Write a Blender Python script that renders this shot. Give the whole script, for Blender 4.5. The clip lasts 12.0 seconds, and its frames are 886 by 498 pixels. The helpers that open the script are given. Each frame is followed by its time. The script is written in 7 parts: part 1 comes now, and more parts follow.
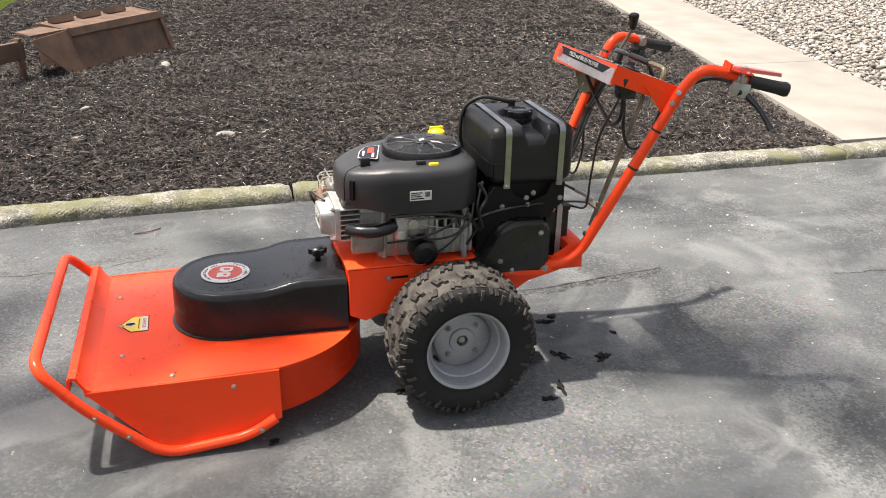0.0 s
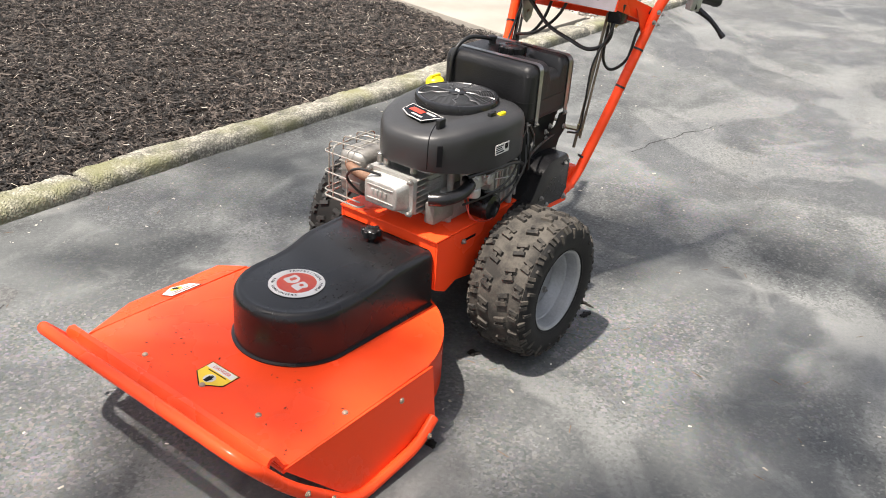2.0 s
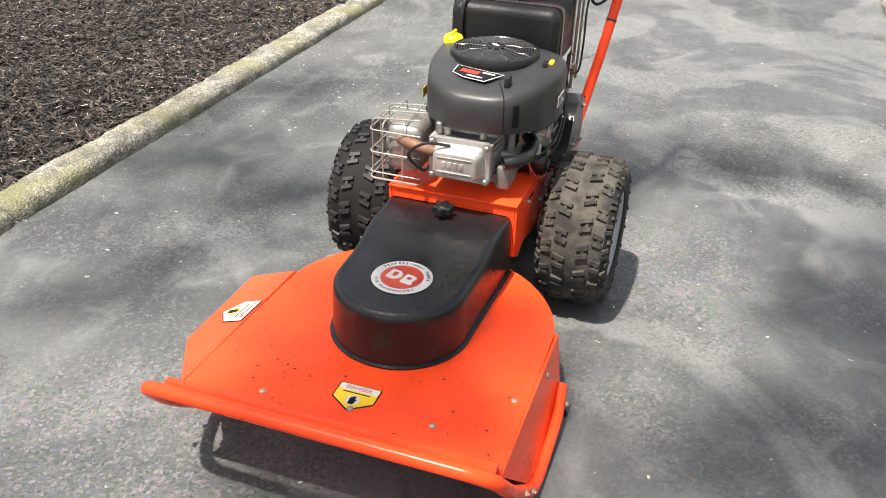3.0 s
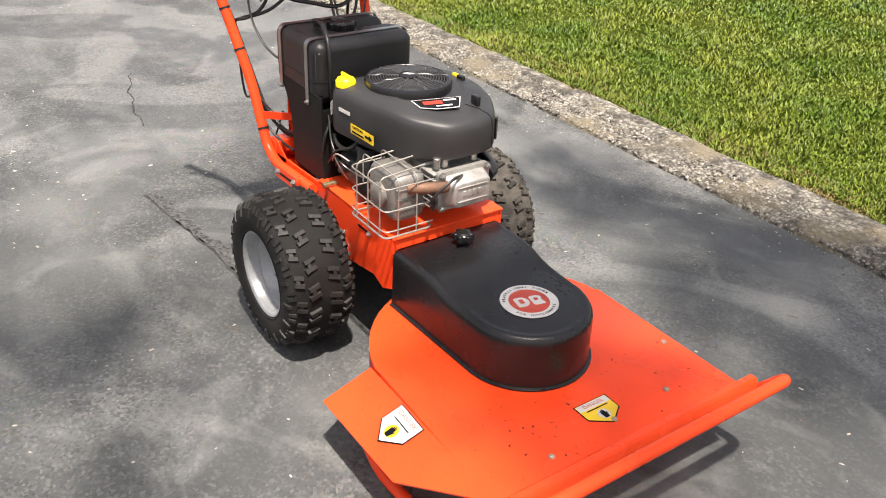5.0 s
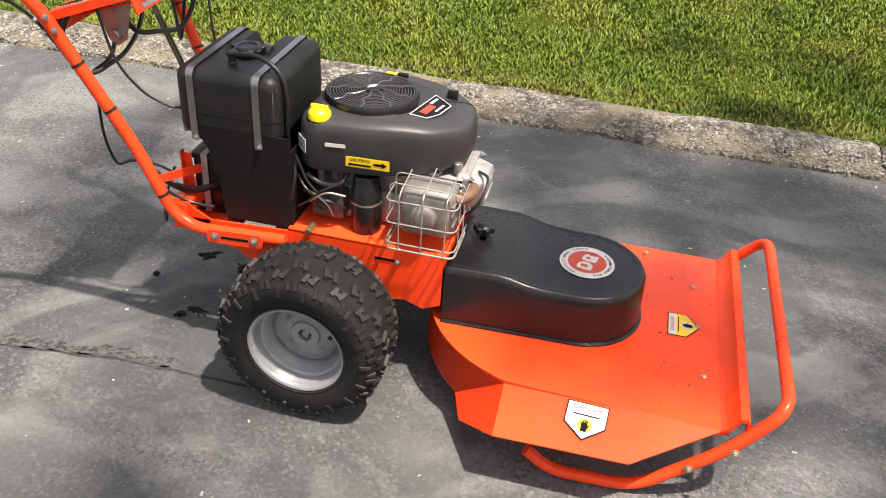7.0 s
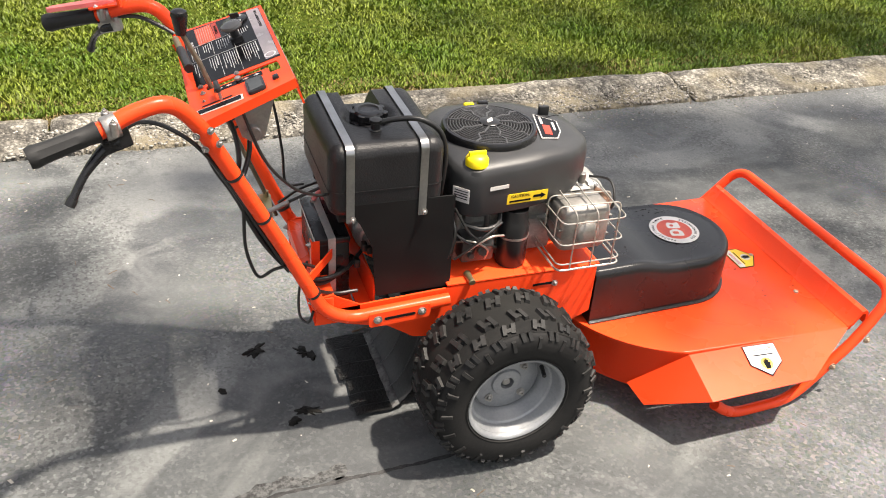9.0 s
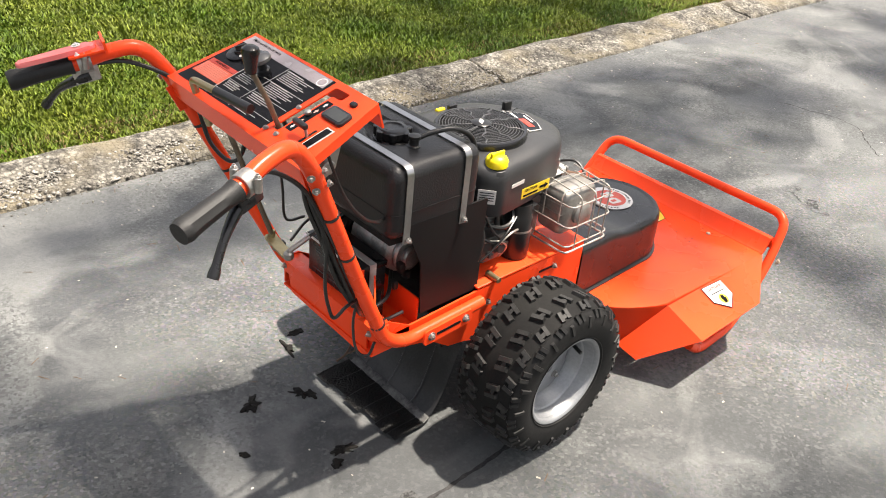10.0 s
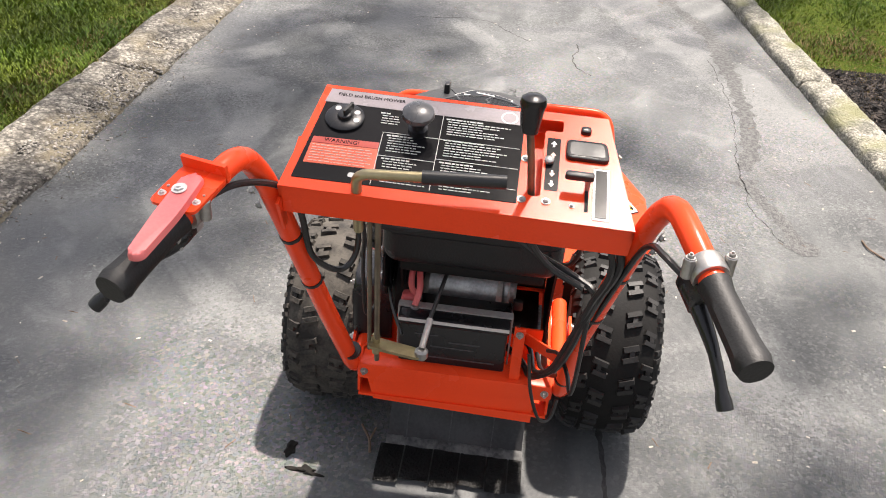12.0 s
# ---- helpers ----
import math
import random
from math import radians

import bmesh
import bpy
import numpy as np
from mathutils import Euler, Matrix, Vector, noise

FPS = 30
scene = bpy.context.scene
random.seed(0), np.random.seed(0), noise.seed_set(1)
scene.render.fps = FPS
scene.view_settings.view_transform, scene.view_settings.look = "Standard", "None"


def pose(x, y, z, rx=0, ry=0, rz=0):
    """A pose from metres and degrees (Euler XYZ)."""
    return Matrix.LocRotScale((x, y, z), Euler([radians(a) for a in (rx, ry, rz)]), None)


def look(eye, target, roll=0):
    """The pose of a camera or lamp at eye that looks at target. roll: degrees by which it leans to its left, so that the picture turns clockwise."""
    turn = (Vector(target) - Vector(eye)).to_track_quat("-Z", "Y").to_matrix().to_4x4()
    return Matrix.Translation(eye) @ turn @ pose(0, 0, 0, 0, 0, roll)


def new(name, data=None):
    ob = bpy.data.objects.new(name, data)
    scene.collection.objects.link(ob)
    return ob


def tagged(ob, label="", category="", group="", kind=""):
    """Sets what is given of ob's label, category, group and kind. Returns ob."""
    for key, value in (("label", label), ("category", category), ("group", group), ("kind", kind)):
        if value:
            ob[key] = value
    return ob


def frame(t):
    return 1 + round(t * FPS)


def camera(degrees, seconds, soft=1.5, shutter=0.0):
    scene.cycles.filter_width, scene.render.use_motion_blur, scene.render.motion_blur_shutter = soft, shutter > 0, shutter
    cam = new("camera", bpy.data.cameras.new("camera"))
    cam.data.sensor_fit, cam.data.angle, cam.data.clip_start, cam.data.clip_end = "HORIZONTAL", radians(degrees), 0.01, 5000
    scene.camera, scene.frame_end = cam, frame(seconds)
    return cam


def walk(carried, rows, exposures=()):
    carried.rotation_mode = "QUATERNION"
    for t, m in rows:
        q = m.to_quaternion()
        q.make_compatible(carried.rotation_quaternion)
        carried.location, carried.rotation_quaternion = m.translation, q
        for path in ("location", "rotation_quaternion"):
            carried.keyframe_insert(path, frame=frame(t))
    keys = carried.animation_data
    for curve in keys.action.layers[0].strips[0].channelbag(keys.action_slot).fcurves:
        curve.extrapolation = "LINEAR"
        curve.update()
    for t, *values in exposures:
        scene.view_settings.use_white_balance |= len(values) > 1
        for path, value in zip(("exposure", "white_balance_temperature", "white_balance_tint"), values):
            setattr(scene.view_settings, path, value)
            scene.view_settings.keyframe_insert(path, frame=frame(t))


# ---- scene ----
cam = camera(54.5, 12.0, soft=1.0)
PATH = [
    (0, (-0.612, -2.257, 1.348), (-0.107, -0.493, 0.553), 1.1),
    (0.5, (-0.942, -2.076, 1.358), (-0.142, -0.447, 0.517), 3.6),
    (1, (-1.345, -1.898, 1.393), (-0.325, -0.421, 0.511), 2.9),
    (1.5, (-1.586, -1.592, 1.352), (-0.388, -0.257, 0.469), 1.4),
    (2, (-1.804, -1.3, 1.35), (-0.368, -0.262, 0.423), 3.9),
    (2.5, (-2.019, -0.965, 1.337), (-0.476, -0.146, 0.363), 2.3),
    (3, (-2.045, -0.586, 1.311), (-0.407, -0.041, 0.301), 1.7),
    (3.2, (-2.051, -0.438, 1.337), (-0.388, -0.035, 0.302), 1.8),
    (4.8, (-1.85, 0.904, 1.333), (-0.35, 0.046, 0.326), 4.0),
    (5, (-1.783, 1.083, 1.373), (-0.376, 0.069, 0.377), 2.6),
    (5.5, (-1.515, 1.344, 1.382), (-0.354, 0.073, 0.365), 2.8),
    (6, (-1.18, 1.456, 1.404), (-0.313, 0.009, 0.329), 3.0),
    (6.5, (-0.879, 1.613, 1.428), (-0.305, 0.037, 0.338), 4.2),
    (7, (-0.604, 1.734, 1.481), (-0.267, 0.105, 0.371), 4.0),
    (7.2, (-0.484, 1.735, 1.465), (-0.251, 0.083, 0.361), 3.7),
    (8.8, (0.548, 1.676, 1.539), (0.005, 0.125, 0.399), 6.1),
    (9, (0.674, 1.603, 1.506), (0.077, 0.043, 0.405), 4.3),
    (9.5, (0.976, 1.422, 1.494), (0.138, -0.037, 0.414), 4.5),
    (10, (1.307, 1.225, 1.472), (0.102, 0.025, 0.42), 6.0),
    (10.5, (1.472, 0.932, 1.403), (0.061, -0.037, 0.368), 6.5),
    (11, (1.616, 0.597, 1.399), (0.087, -0.157, 0.353), 7.0),
    (11.5, (1.683, 0.275, 1.407), (-0.002, -0.068, 0.385), 3.7),
    (12, (1.521, 0.033, 1.365), (-0.156, -0.1, 0.284), 4.4),
]
EXPOSURES = [(0.0, 0.92, 6800, 13), (2.0, 0.99, 6800, 12), (3.2, 0.99, 6800, 11), (5.0, 0.86, 7000, 14), (7.0, 0.88, 7100, 15), (9.0, 1.10, 7100, 12), (10.5, 1.12, 7000, 12), (12.0, 1.08, 6900, 15)]
walk(cam, [(t, look(eye, target, roll)) for t, eye, target, roll in PATH], EXPOSURES)


# ---- world, sun and exposure ----
SUN_DIR = Vector((-0.35, 0.15, 1.0)).normalized()
world = bpy.data.worlds.new("sky")
scene.world = world
world.use_nodes = True
wn = world.node_tree.nodes
sky = wn.new("ShaderNodeTexSky")
sky.sky_type = "NISHITA"
sky.sun_disc = False
sky.sun_elevation = math.asin(SUN_DIR.z)
sky.sun_rotation = math.atan2(SUN_DIR.x, SUN_DIR.y)
sky.air_density, sky.dust_density, sky.ozone_density = 1.0, 3.0, 1.0
wn["Background"].inputs["Strength"].default_value = 0.126
haze = wn.new("ShaderNodeHueSaturation")
haze.inputs["Saturation"].default_value = 0.45
world.node_tree.links.new(sky.outputs["Color"], haze.inputs["Color"])
world.node_tree.links.new(haze.outputs["Color"], wn["Background"].inputs["Color"])
sun_data = bpy.data.lights.new("sun", "SUN")
sun_data.energy, sun_data.angle, sun_data.color = 5.5, radians(1.5), (1.0, 0.95, 0.88)
sun = new("sun", sun_data)
sun.matrix_world = look(SUN_DIR * 30, (0, 0, 0))


# ---- materials ----
def mat(name, a, b=None, rough=0.6, metal=0.0, scale=20.0, fine=200.0, bump=0.15, spread=0.0, rough_var=0.12,
        coat=0.0, contrast=(0.35, 0.65), distance=0.002, spec=0.5):
    """A surface that varies between the colours a and b at two scales; spread varies it from piece to piece."""
    b = b or tuple(c * 0.82 for c in a)
    m = bpy.data.materials.new(name)
    m.use_nodes = True
    n, ln = m.node_tree.nodes, m.node_tree.links
    p = n["Principled BSDF"]
    tc = n.new("ShaderNodeTexCoord")
    big, small = n.new("ShaderNodeTexNoise"), n.new("ShaderNodeTexNoise")
    big.inputs["Scale"].default_value, big.inputs["Detail"].default_value = scale, 5
    small.inputs["Scale"].default_value, small.inputs["Detail"].default_value = fine, 3
    for t in (big, small):
        ln.new(tc.outputs["Object"], t.inputs["Vector"])
    ramp = n.new("ShaderNodeMapRange")
    ramp.inputs["From Min"].default_value, ramp.inputs["From Max"].default_value = contrast
    add = n.new("ShaderNodeMath")
    add.operation = "MULTIPLY_ADD"
    add.inputs[1].default_value = 0.35
    ln.new(small.outputs["Fac"], add.inputs[0])
    ln.new(big.outputs["Fac"], add.inputs[2])
    sub = n.new("ShaderNodeMath")
    sub.operation = "SUBTRACT"
    sub.inputs[1].default_value = 0.175
    ln.new(add.outputs[0], sub.inputs[0])
    ln.new(sub.outputs[0], ramp.inputs["Value"])
    mix = n.new("ShaderNodeMix")
    mix.data_type = "RGBA"
    mix.inputs["A"].default_value, mix.inputs["B"].default_value = (*a, 1), (*b, 1)
    ln.new(ramp.outputs["Result"], mix.inputs["Factor"])
    colour = mix.outputs["Result"]
    if spread:
        geo, hsv, mr = n.new("ShaderNodeNewGeometry"), n.new("ShaderNodeHueSaturation"), n.new("ShaderNodeMapRange")
        obj, sm, fr = n.new("ShaderNodeObjectInfo"), n.new("ShaderNodeMath"), n.new("ShaderNodeMath")
        ln.new(geo.outputs["Random Per Island"], sm.inputs[0])
        ln.new(obj.outputs["Random"], sm.inputs[1])
        fr.operation = "FRACT"
        ln.new(sm.outputs[0], fr.inputs[0])
        mr.inputs["To Min"].default_value, mr.inputs["To Max"].default_value = 1 - spread, 1 + spread
        ln.new(fr.outputs[0], mr.inputs["Value"])
        ln.new(mr.outputs["Result"], hsv.inputs["Value"])
        ln.new(colour, hsv.inputs["Color"])
        colour = hsv.outputs["Color"]
    ln.new(colour, p.inputs["Base Color"])
    rr = n.new("ShaderNodeMapRange")
    rr.inputs["To Min"].default_value, rr.inputs["To Max"].default_value = max(0.03, rough - rough_var), min(1, rough + rough_var)
    ln.new(big.outputs["Fac"], rr.inputs["Value"])
    ln.new(rr.outputs["Result"], p.inputs["Roughness"])
    p.inputs["Metallic"].default_value = metal
    p.inputs["Coat Weight"].default_value = coat
    p.inputs["Specular IOR Level"].default_value = spec
    if bump:
        bp = n.new("ShaderNodeBump")
        bp.inputs["Strength"].default_value, bp.inputs["Distance"].default_value = bump, distance
        ln.new(small.outputs["Fac"], bp.inputs["Height"])
        ln.new(bp.outputs["Normal"], p.inputs["Normal"])
    return m


ORANGE = mat("orange_paint", (0.88, 0.068, 0.017), (0.79, 0.057, 0.015), 0.27, rough_var=0.05, contrast=(0.46, 0.74), scale=5, fine=300, bump=0.04, spec=0.22)
PLASTIC = mat("black_plastic", (0.008, 0.008, 0.009), (0.012, 0.012, 0.013), 0.27, scale=8, fine=700, bump=0.25, distance=0.0006, spec=0.42)
TANK = mat("black_tank_plastic", (0.011, 0.011, 0.012), (0.017, 0.017, 0.018), 0.40, scale=8, fine=260, bump=0.6, distance=0.0014, spec=0.32)
SHROUD = mat("grey_black_plastic", (0.024, 0.0245, 0.026), (0.032, 0.0325, 0.034), 0.42, scale=7, fine=900, bump=0.35, distance=0.0006, spec=0.36)
SHEET = mat("black_sheet_metal", (0.005, 0.005, 0.0055), (0.008, 0.008, 0.008), 0.6, scale=10, fine=300, bump=0.05, spec=0.2)
GRILLE = mat("grey_grille_plastic", (0.060, 0.061, 0.064), None, 0.3, scale=8, fine=600, bump=0.1)
RUBBER = mat("black_rubber", (0.006, 0.006, 0.006), (0.011, 0.0108, 0.010), 0.75, scale=14, fine=160, bump=0.3, spec=0.2)
MUDDY = mat("mud_dusted_rubber", (0.066, 0.059, 0.049), (0.018, 0.0165, 0.0145), 0.9, scale=22, fine=180, bump=0.5)
MUDDY_LUG = mat("mud_worn_lug", (0.055, 0.048, 0.039), (0.010, 0.0095, 0.009), 0.85, scale=30, fine=180, bump=0.5)
LUG = mat("worn_tread_lug", (0.008, 0.008, 0.008), (0.020, 0.0195, 0.0185), 0.6, scale=30, fine=180, bump=0.3, spec=0.4)
GRIP = mat("grip_rubber", (0.010, 0.010, 0.010), (0.016, 0.016, 0.016), 0.55, scale=20, fine=300, bump=0.2, spec=0.35)
SIDEWALL = mat("sidewall_rubber", (0.009, 0.009, 0.009), (0.017, 0.0165, 0.016), 0.65, scale=10, fine=120, bump=0.2, spec=0.22)
SILVER = mat("silver_rim_paint", (0.33, 0.34, 0.35), (0.24, 0.25, 0.26), 0.42, metal=0.35, scale=9, fine=150, bump=0.05)
ALLOY = mat("cast_aluminium", (0.52, 0.52, 0.50), (0.34, 0.33, 0.31), 0.5, metal=0.7, scale=25, fine=260, bump=0.35)
STRAP = mat("strap_steel", (0.40, 0.40, 0.40), (0.30, 0.30, 0.30), 0.34, metal=1.0, scale=20, fine=200, bump=0.05)
RIVET = mat("dull_rivet", (0.42, 0.33, 0.25), (0.32, 0.24, 0.18), 0.5, metal=0.5, scale=40, fine=200, bump=0.1)
STEEL = mat("bare_steel", (0.42, 0.41, 0.39), (0.28, 0.27, 0.255), 0.4, metal=0.85, scale=20, fine=200, bump=0.08)
DARKMETAL = mat("dark_engine_metal", (0.06, 0.06, 0.06), (0.025, 0.025, 0.025), 0.5, metal=0.5, scale=30, fine=200, bump=0.2)
CASTGREY = mat("grey_casting", (0.10, 0.10, 0.098), (0.055, 0.055, 0.054), 0.4, metal=0.4, scale=20, fine=200, bump=0.2)
ZINC = mat("yellow_zinc_steel", (0.40, 0.34, 0.20), (0.30, 0.25, 0.14), 0.36, metal=0.85, scale=25, fine=150, bump=0.08)
WIRE = mat("galvanised_wire", (0.48, 0.46, 0.42), (0.34, 0.32, 0.28), 0.42, metal=0.7, scale=40, fine=200, bump=0.05)
MUFFLER = mat("muffler_steel", (0.29, 0.278, 0.26), (0.19, 0.18, 0.165), 0.5, metal=0.6, scale=18, fine=160, bump=0.12)
YELLOW = mat("yellow_plastic", (0.85, 0.66, 0.01), (0.8, 0.60, 0.01), 0.4, scale=10, fine=300, bump=0.05)
WHITE = mat("white_label", (0.64, 0.62, 0.60), (0.54, 0.525, 0.50), 0.4, scale=20, fine=300, bump=0.03)
LABEL_BLACK = mat("black_label", (0.006, 0.006, 0.007), (0.009, 0.009, 0.010), 0.16, scale=20, fine=300, bump=0.02, spec=0.09, rough_var=0.04)
LABEL_YELLOW = mat("yellow_label", (0.82, 0.55, 0.02), (0.76, 0.5, 0.02), 0.4, scale=20, fine=300, bump=0.02)
LABEL_RED = mat("red_label", (0.52, 0.040, 0.020), (0.42, 0.034, 0.018), 0.4, scale=20, fine=300, bump=0.02)
BADGE_RED = mat("badge_red", (0.60, 0.075, 0.030), (0.42, 0.030, 0.018), 0.35, scale=16, fine=200, bump=0.02)
LABEL_ORANGE = mat("orange_label", (0.76, 0.105, 0.040), (0.70, 0.090, 0.034), 0.4, scale=20, fine=300, bump=0.02)
LABEL_SILVER = mat("silver_label", (0.34, 0.29, 0.30), (0.27, 0.235, 0.24), 0.25, metal=0.0, scale=20, fine=300, bump=0.02)
LABEL_PALE = mat("pale_pink_print", (0.74, 0.42, 0.34), None, 0.4, scale=20, fine=300, bump=0.02)
# black knob whose base colour is greyed for the sky it mirrors
KNOB = mat("sky_greyed_knob", (0.045, 0.045, 0.045), (0.06, 0.06, 0.06), 0.28, scale=20, fine=300, bump=0.05, spec=0.9)
PUMP = mat("satin_pump_casting", (0.36, 0.36, 0.35), (0.20, 0.20, 0.195), 0.34, metal=0.55, scale=22, fine=200, bump=0.25)
RED_PLASTIC = mat("faded_red_plastic", (0.72, 0.14, 0.14), (0.66, 0.18, 0.17), 0.5, scale=12, fine=250, bump=0.1)
PALE_STRAP = mat("pale_strap_metal", (0.46, 0.46, 0.43), (0.34, 0.34, 0.32), 0.45, metal=0.3, scale=25, fine=200, bump=0.08)
ROD = mat("dull_bronze_rod", (0.20, 0.165, 0.115), (0.13, 0.105, 0.075), 0.42, metal=0.6, scale=25, fine=150, bump=0.08)
CABLE = mat("black_cable", (0.012, 0.012, 0.012), None, 0.4, scale=30, fine=400, bump=0.1)
# worn rubber with the sky's sheen lightened into its colour
FLAP = mat("sky_greyed_worn_rubber", (0.035, 0.035, 0.036), (0.075, 0.075, 0.076), 0.42, scale=9, fine=150, bump=0.3, contrast=(0.4, 0.7))
CREASE = mat("scuffed_crease", (0.22, 0.22, 0.215), (0.07, 0.07, 0.07), 0.8, scale=34, fine=150, bump=0.3)
BRISTLE = mat("ragged_black_rubber", (0.008, 0.008, 0.008), (0.022, 0.022, 0.022), 0.5, scale=40, fine=160, bump=0.8, distance=0.004, spec=0.35)
RUST = mat("rusted_steel", (0.14, 0.078, 0.046), (0.08, 0.048, 0.034), 0.85, scale=9, fine=90, bump=0.5)
CONCRETE = mat("pale_concrete", (0.245, 0.226, 0.196), (0.20, 0.184, 0.160), 0.9, scale=3, fine=160, bump=0.3)
WALLBLOCK = mat("tan_wall_block", (0.25, 0.165, 0.095), (0.13, 0.088, 0.055), 0.9, scale=16, fine=90, bump=0.9, spread=0.32, distance=0.006)
CHIP = mat("dark_mulch_chip", (0.070, 0.056, 0.047), (0.005, 0.0043, 0.004), 0.8, scale=26, fine=150, bump=0.3, spread=0.95, contrast=(0.40, 0.58))
# dark soil taken to near black, carrying the shade between the mulch chips
SOIL = mat("shade_black_soil", (0.006, 0.005, 0.0045), (0.014, 0.011, 0.009), 0.95, scale=30, fine=120, bump=1.0, distance=0.01, spec=0.1)
PEBBLE = mat("pale_river_pebble", (0.30, 0.275, 0.24), (0.20, 0.182, 0.158), 0.7, scale=12, fine=120, bump=0.15, spread=0.6)
AGGREGATE = mat("edging_aggregate", (0.27, 0.255, 0.225), (0.10, 0.092, 0.080), 0.85, scale=40, fine=200, bump=0.3, spread=0.55)
ROCK = mat("grey_stone", (0.26, 0.24, 0.21), (0.17, 0.155, 0.14), 0.85, scale=18, fine=120, bump=0.5)
GRASS = mat("lawn_grass_blade", (0.074, 0.132, 0.008), (0.150, 0.182, 0.018), 0.5, scale=2.0, fine=14, bump=0, spread=0.45)
TURF = mat("lawn_soil_and_thatch", (0.026, 0.046, 0.004), (0.052, 0.062, 0.010), 0.95, scale=38, fine=160, bump=0.8, distance=0.01, spec=0.04)
DRYGRASS = mat("dry_grass_thatch", (0.24, 0.17, 0.075), (0.16, 0.12, 0.05), 0.85, scale=8, fine=60, bump=0, spread=0.4)
LEAF = mat("bright_hosta_leaf", (0.13, 0.22, 0.035), (0.085, 0.155, 0.025), 0.5, scale=12, fine=90, bump=0.2, spread=0.2)
TREELEAF = mat("tree_leaf", (0.05, 0.11, 0.02), (0.035, 0.08, 0.015), 0.55, scale=3, fine=40, bump=0, spread=0.3)
BARK = mat("tree_bark", (0.12, 0.09, 0.065), (0.06, 0.045, 0.035), 0.9, scale=8, fine=50, bump=0.9, distance=0.02)
SPECK = mat("pale_debris_fleck", (0.46, 0.43, 0.38), (0.28, 0.25, 0.20), 0.8, scale=30, fine=100, bump=0, spread=0.4)
MUD = mat("wet_black_mud", (0.006, 0.0055, 0.005), (0.012, 0.011, 0.009), 0.7, scale=40, fine=200, bump=0.6, spec=0.15)
TWIG = mat("dry_twig", (0.16, 0.11, 0.075), (0.09, 0.06, 0.04), 0.85, scale=40, fine=200, bump=0.4)


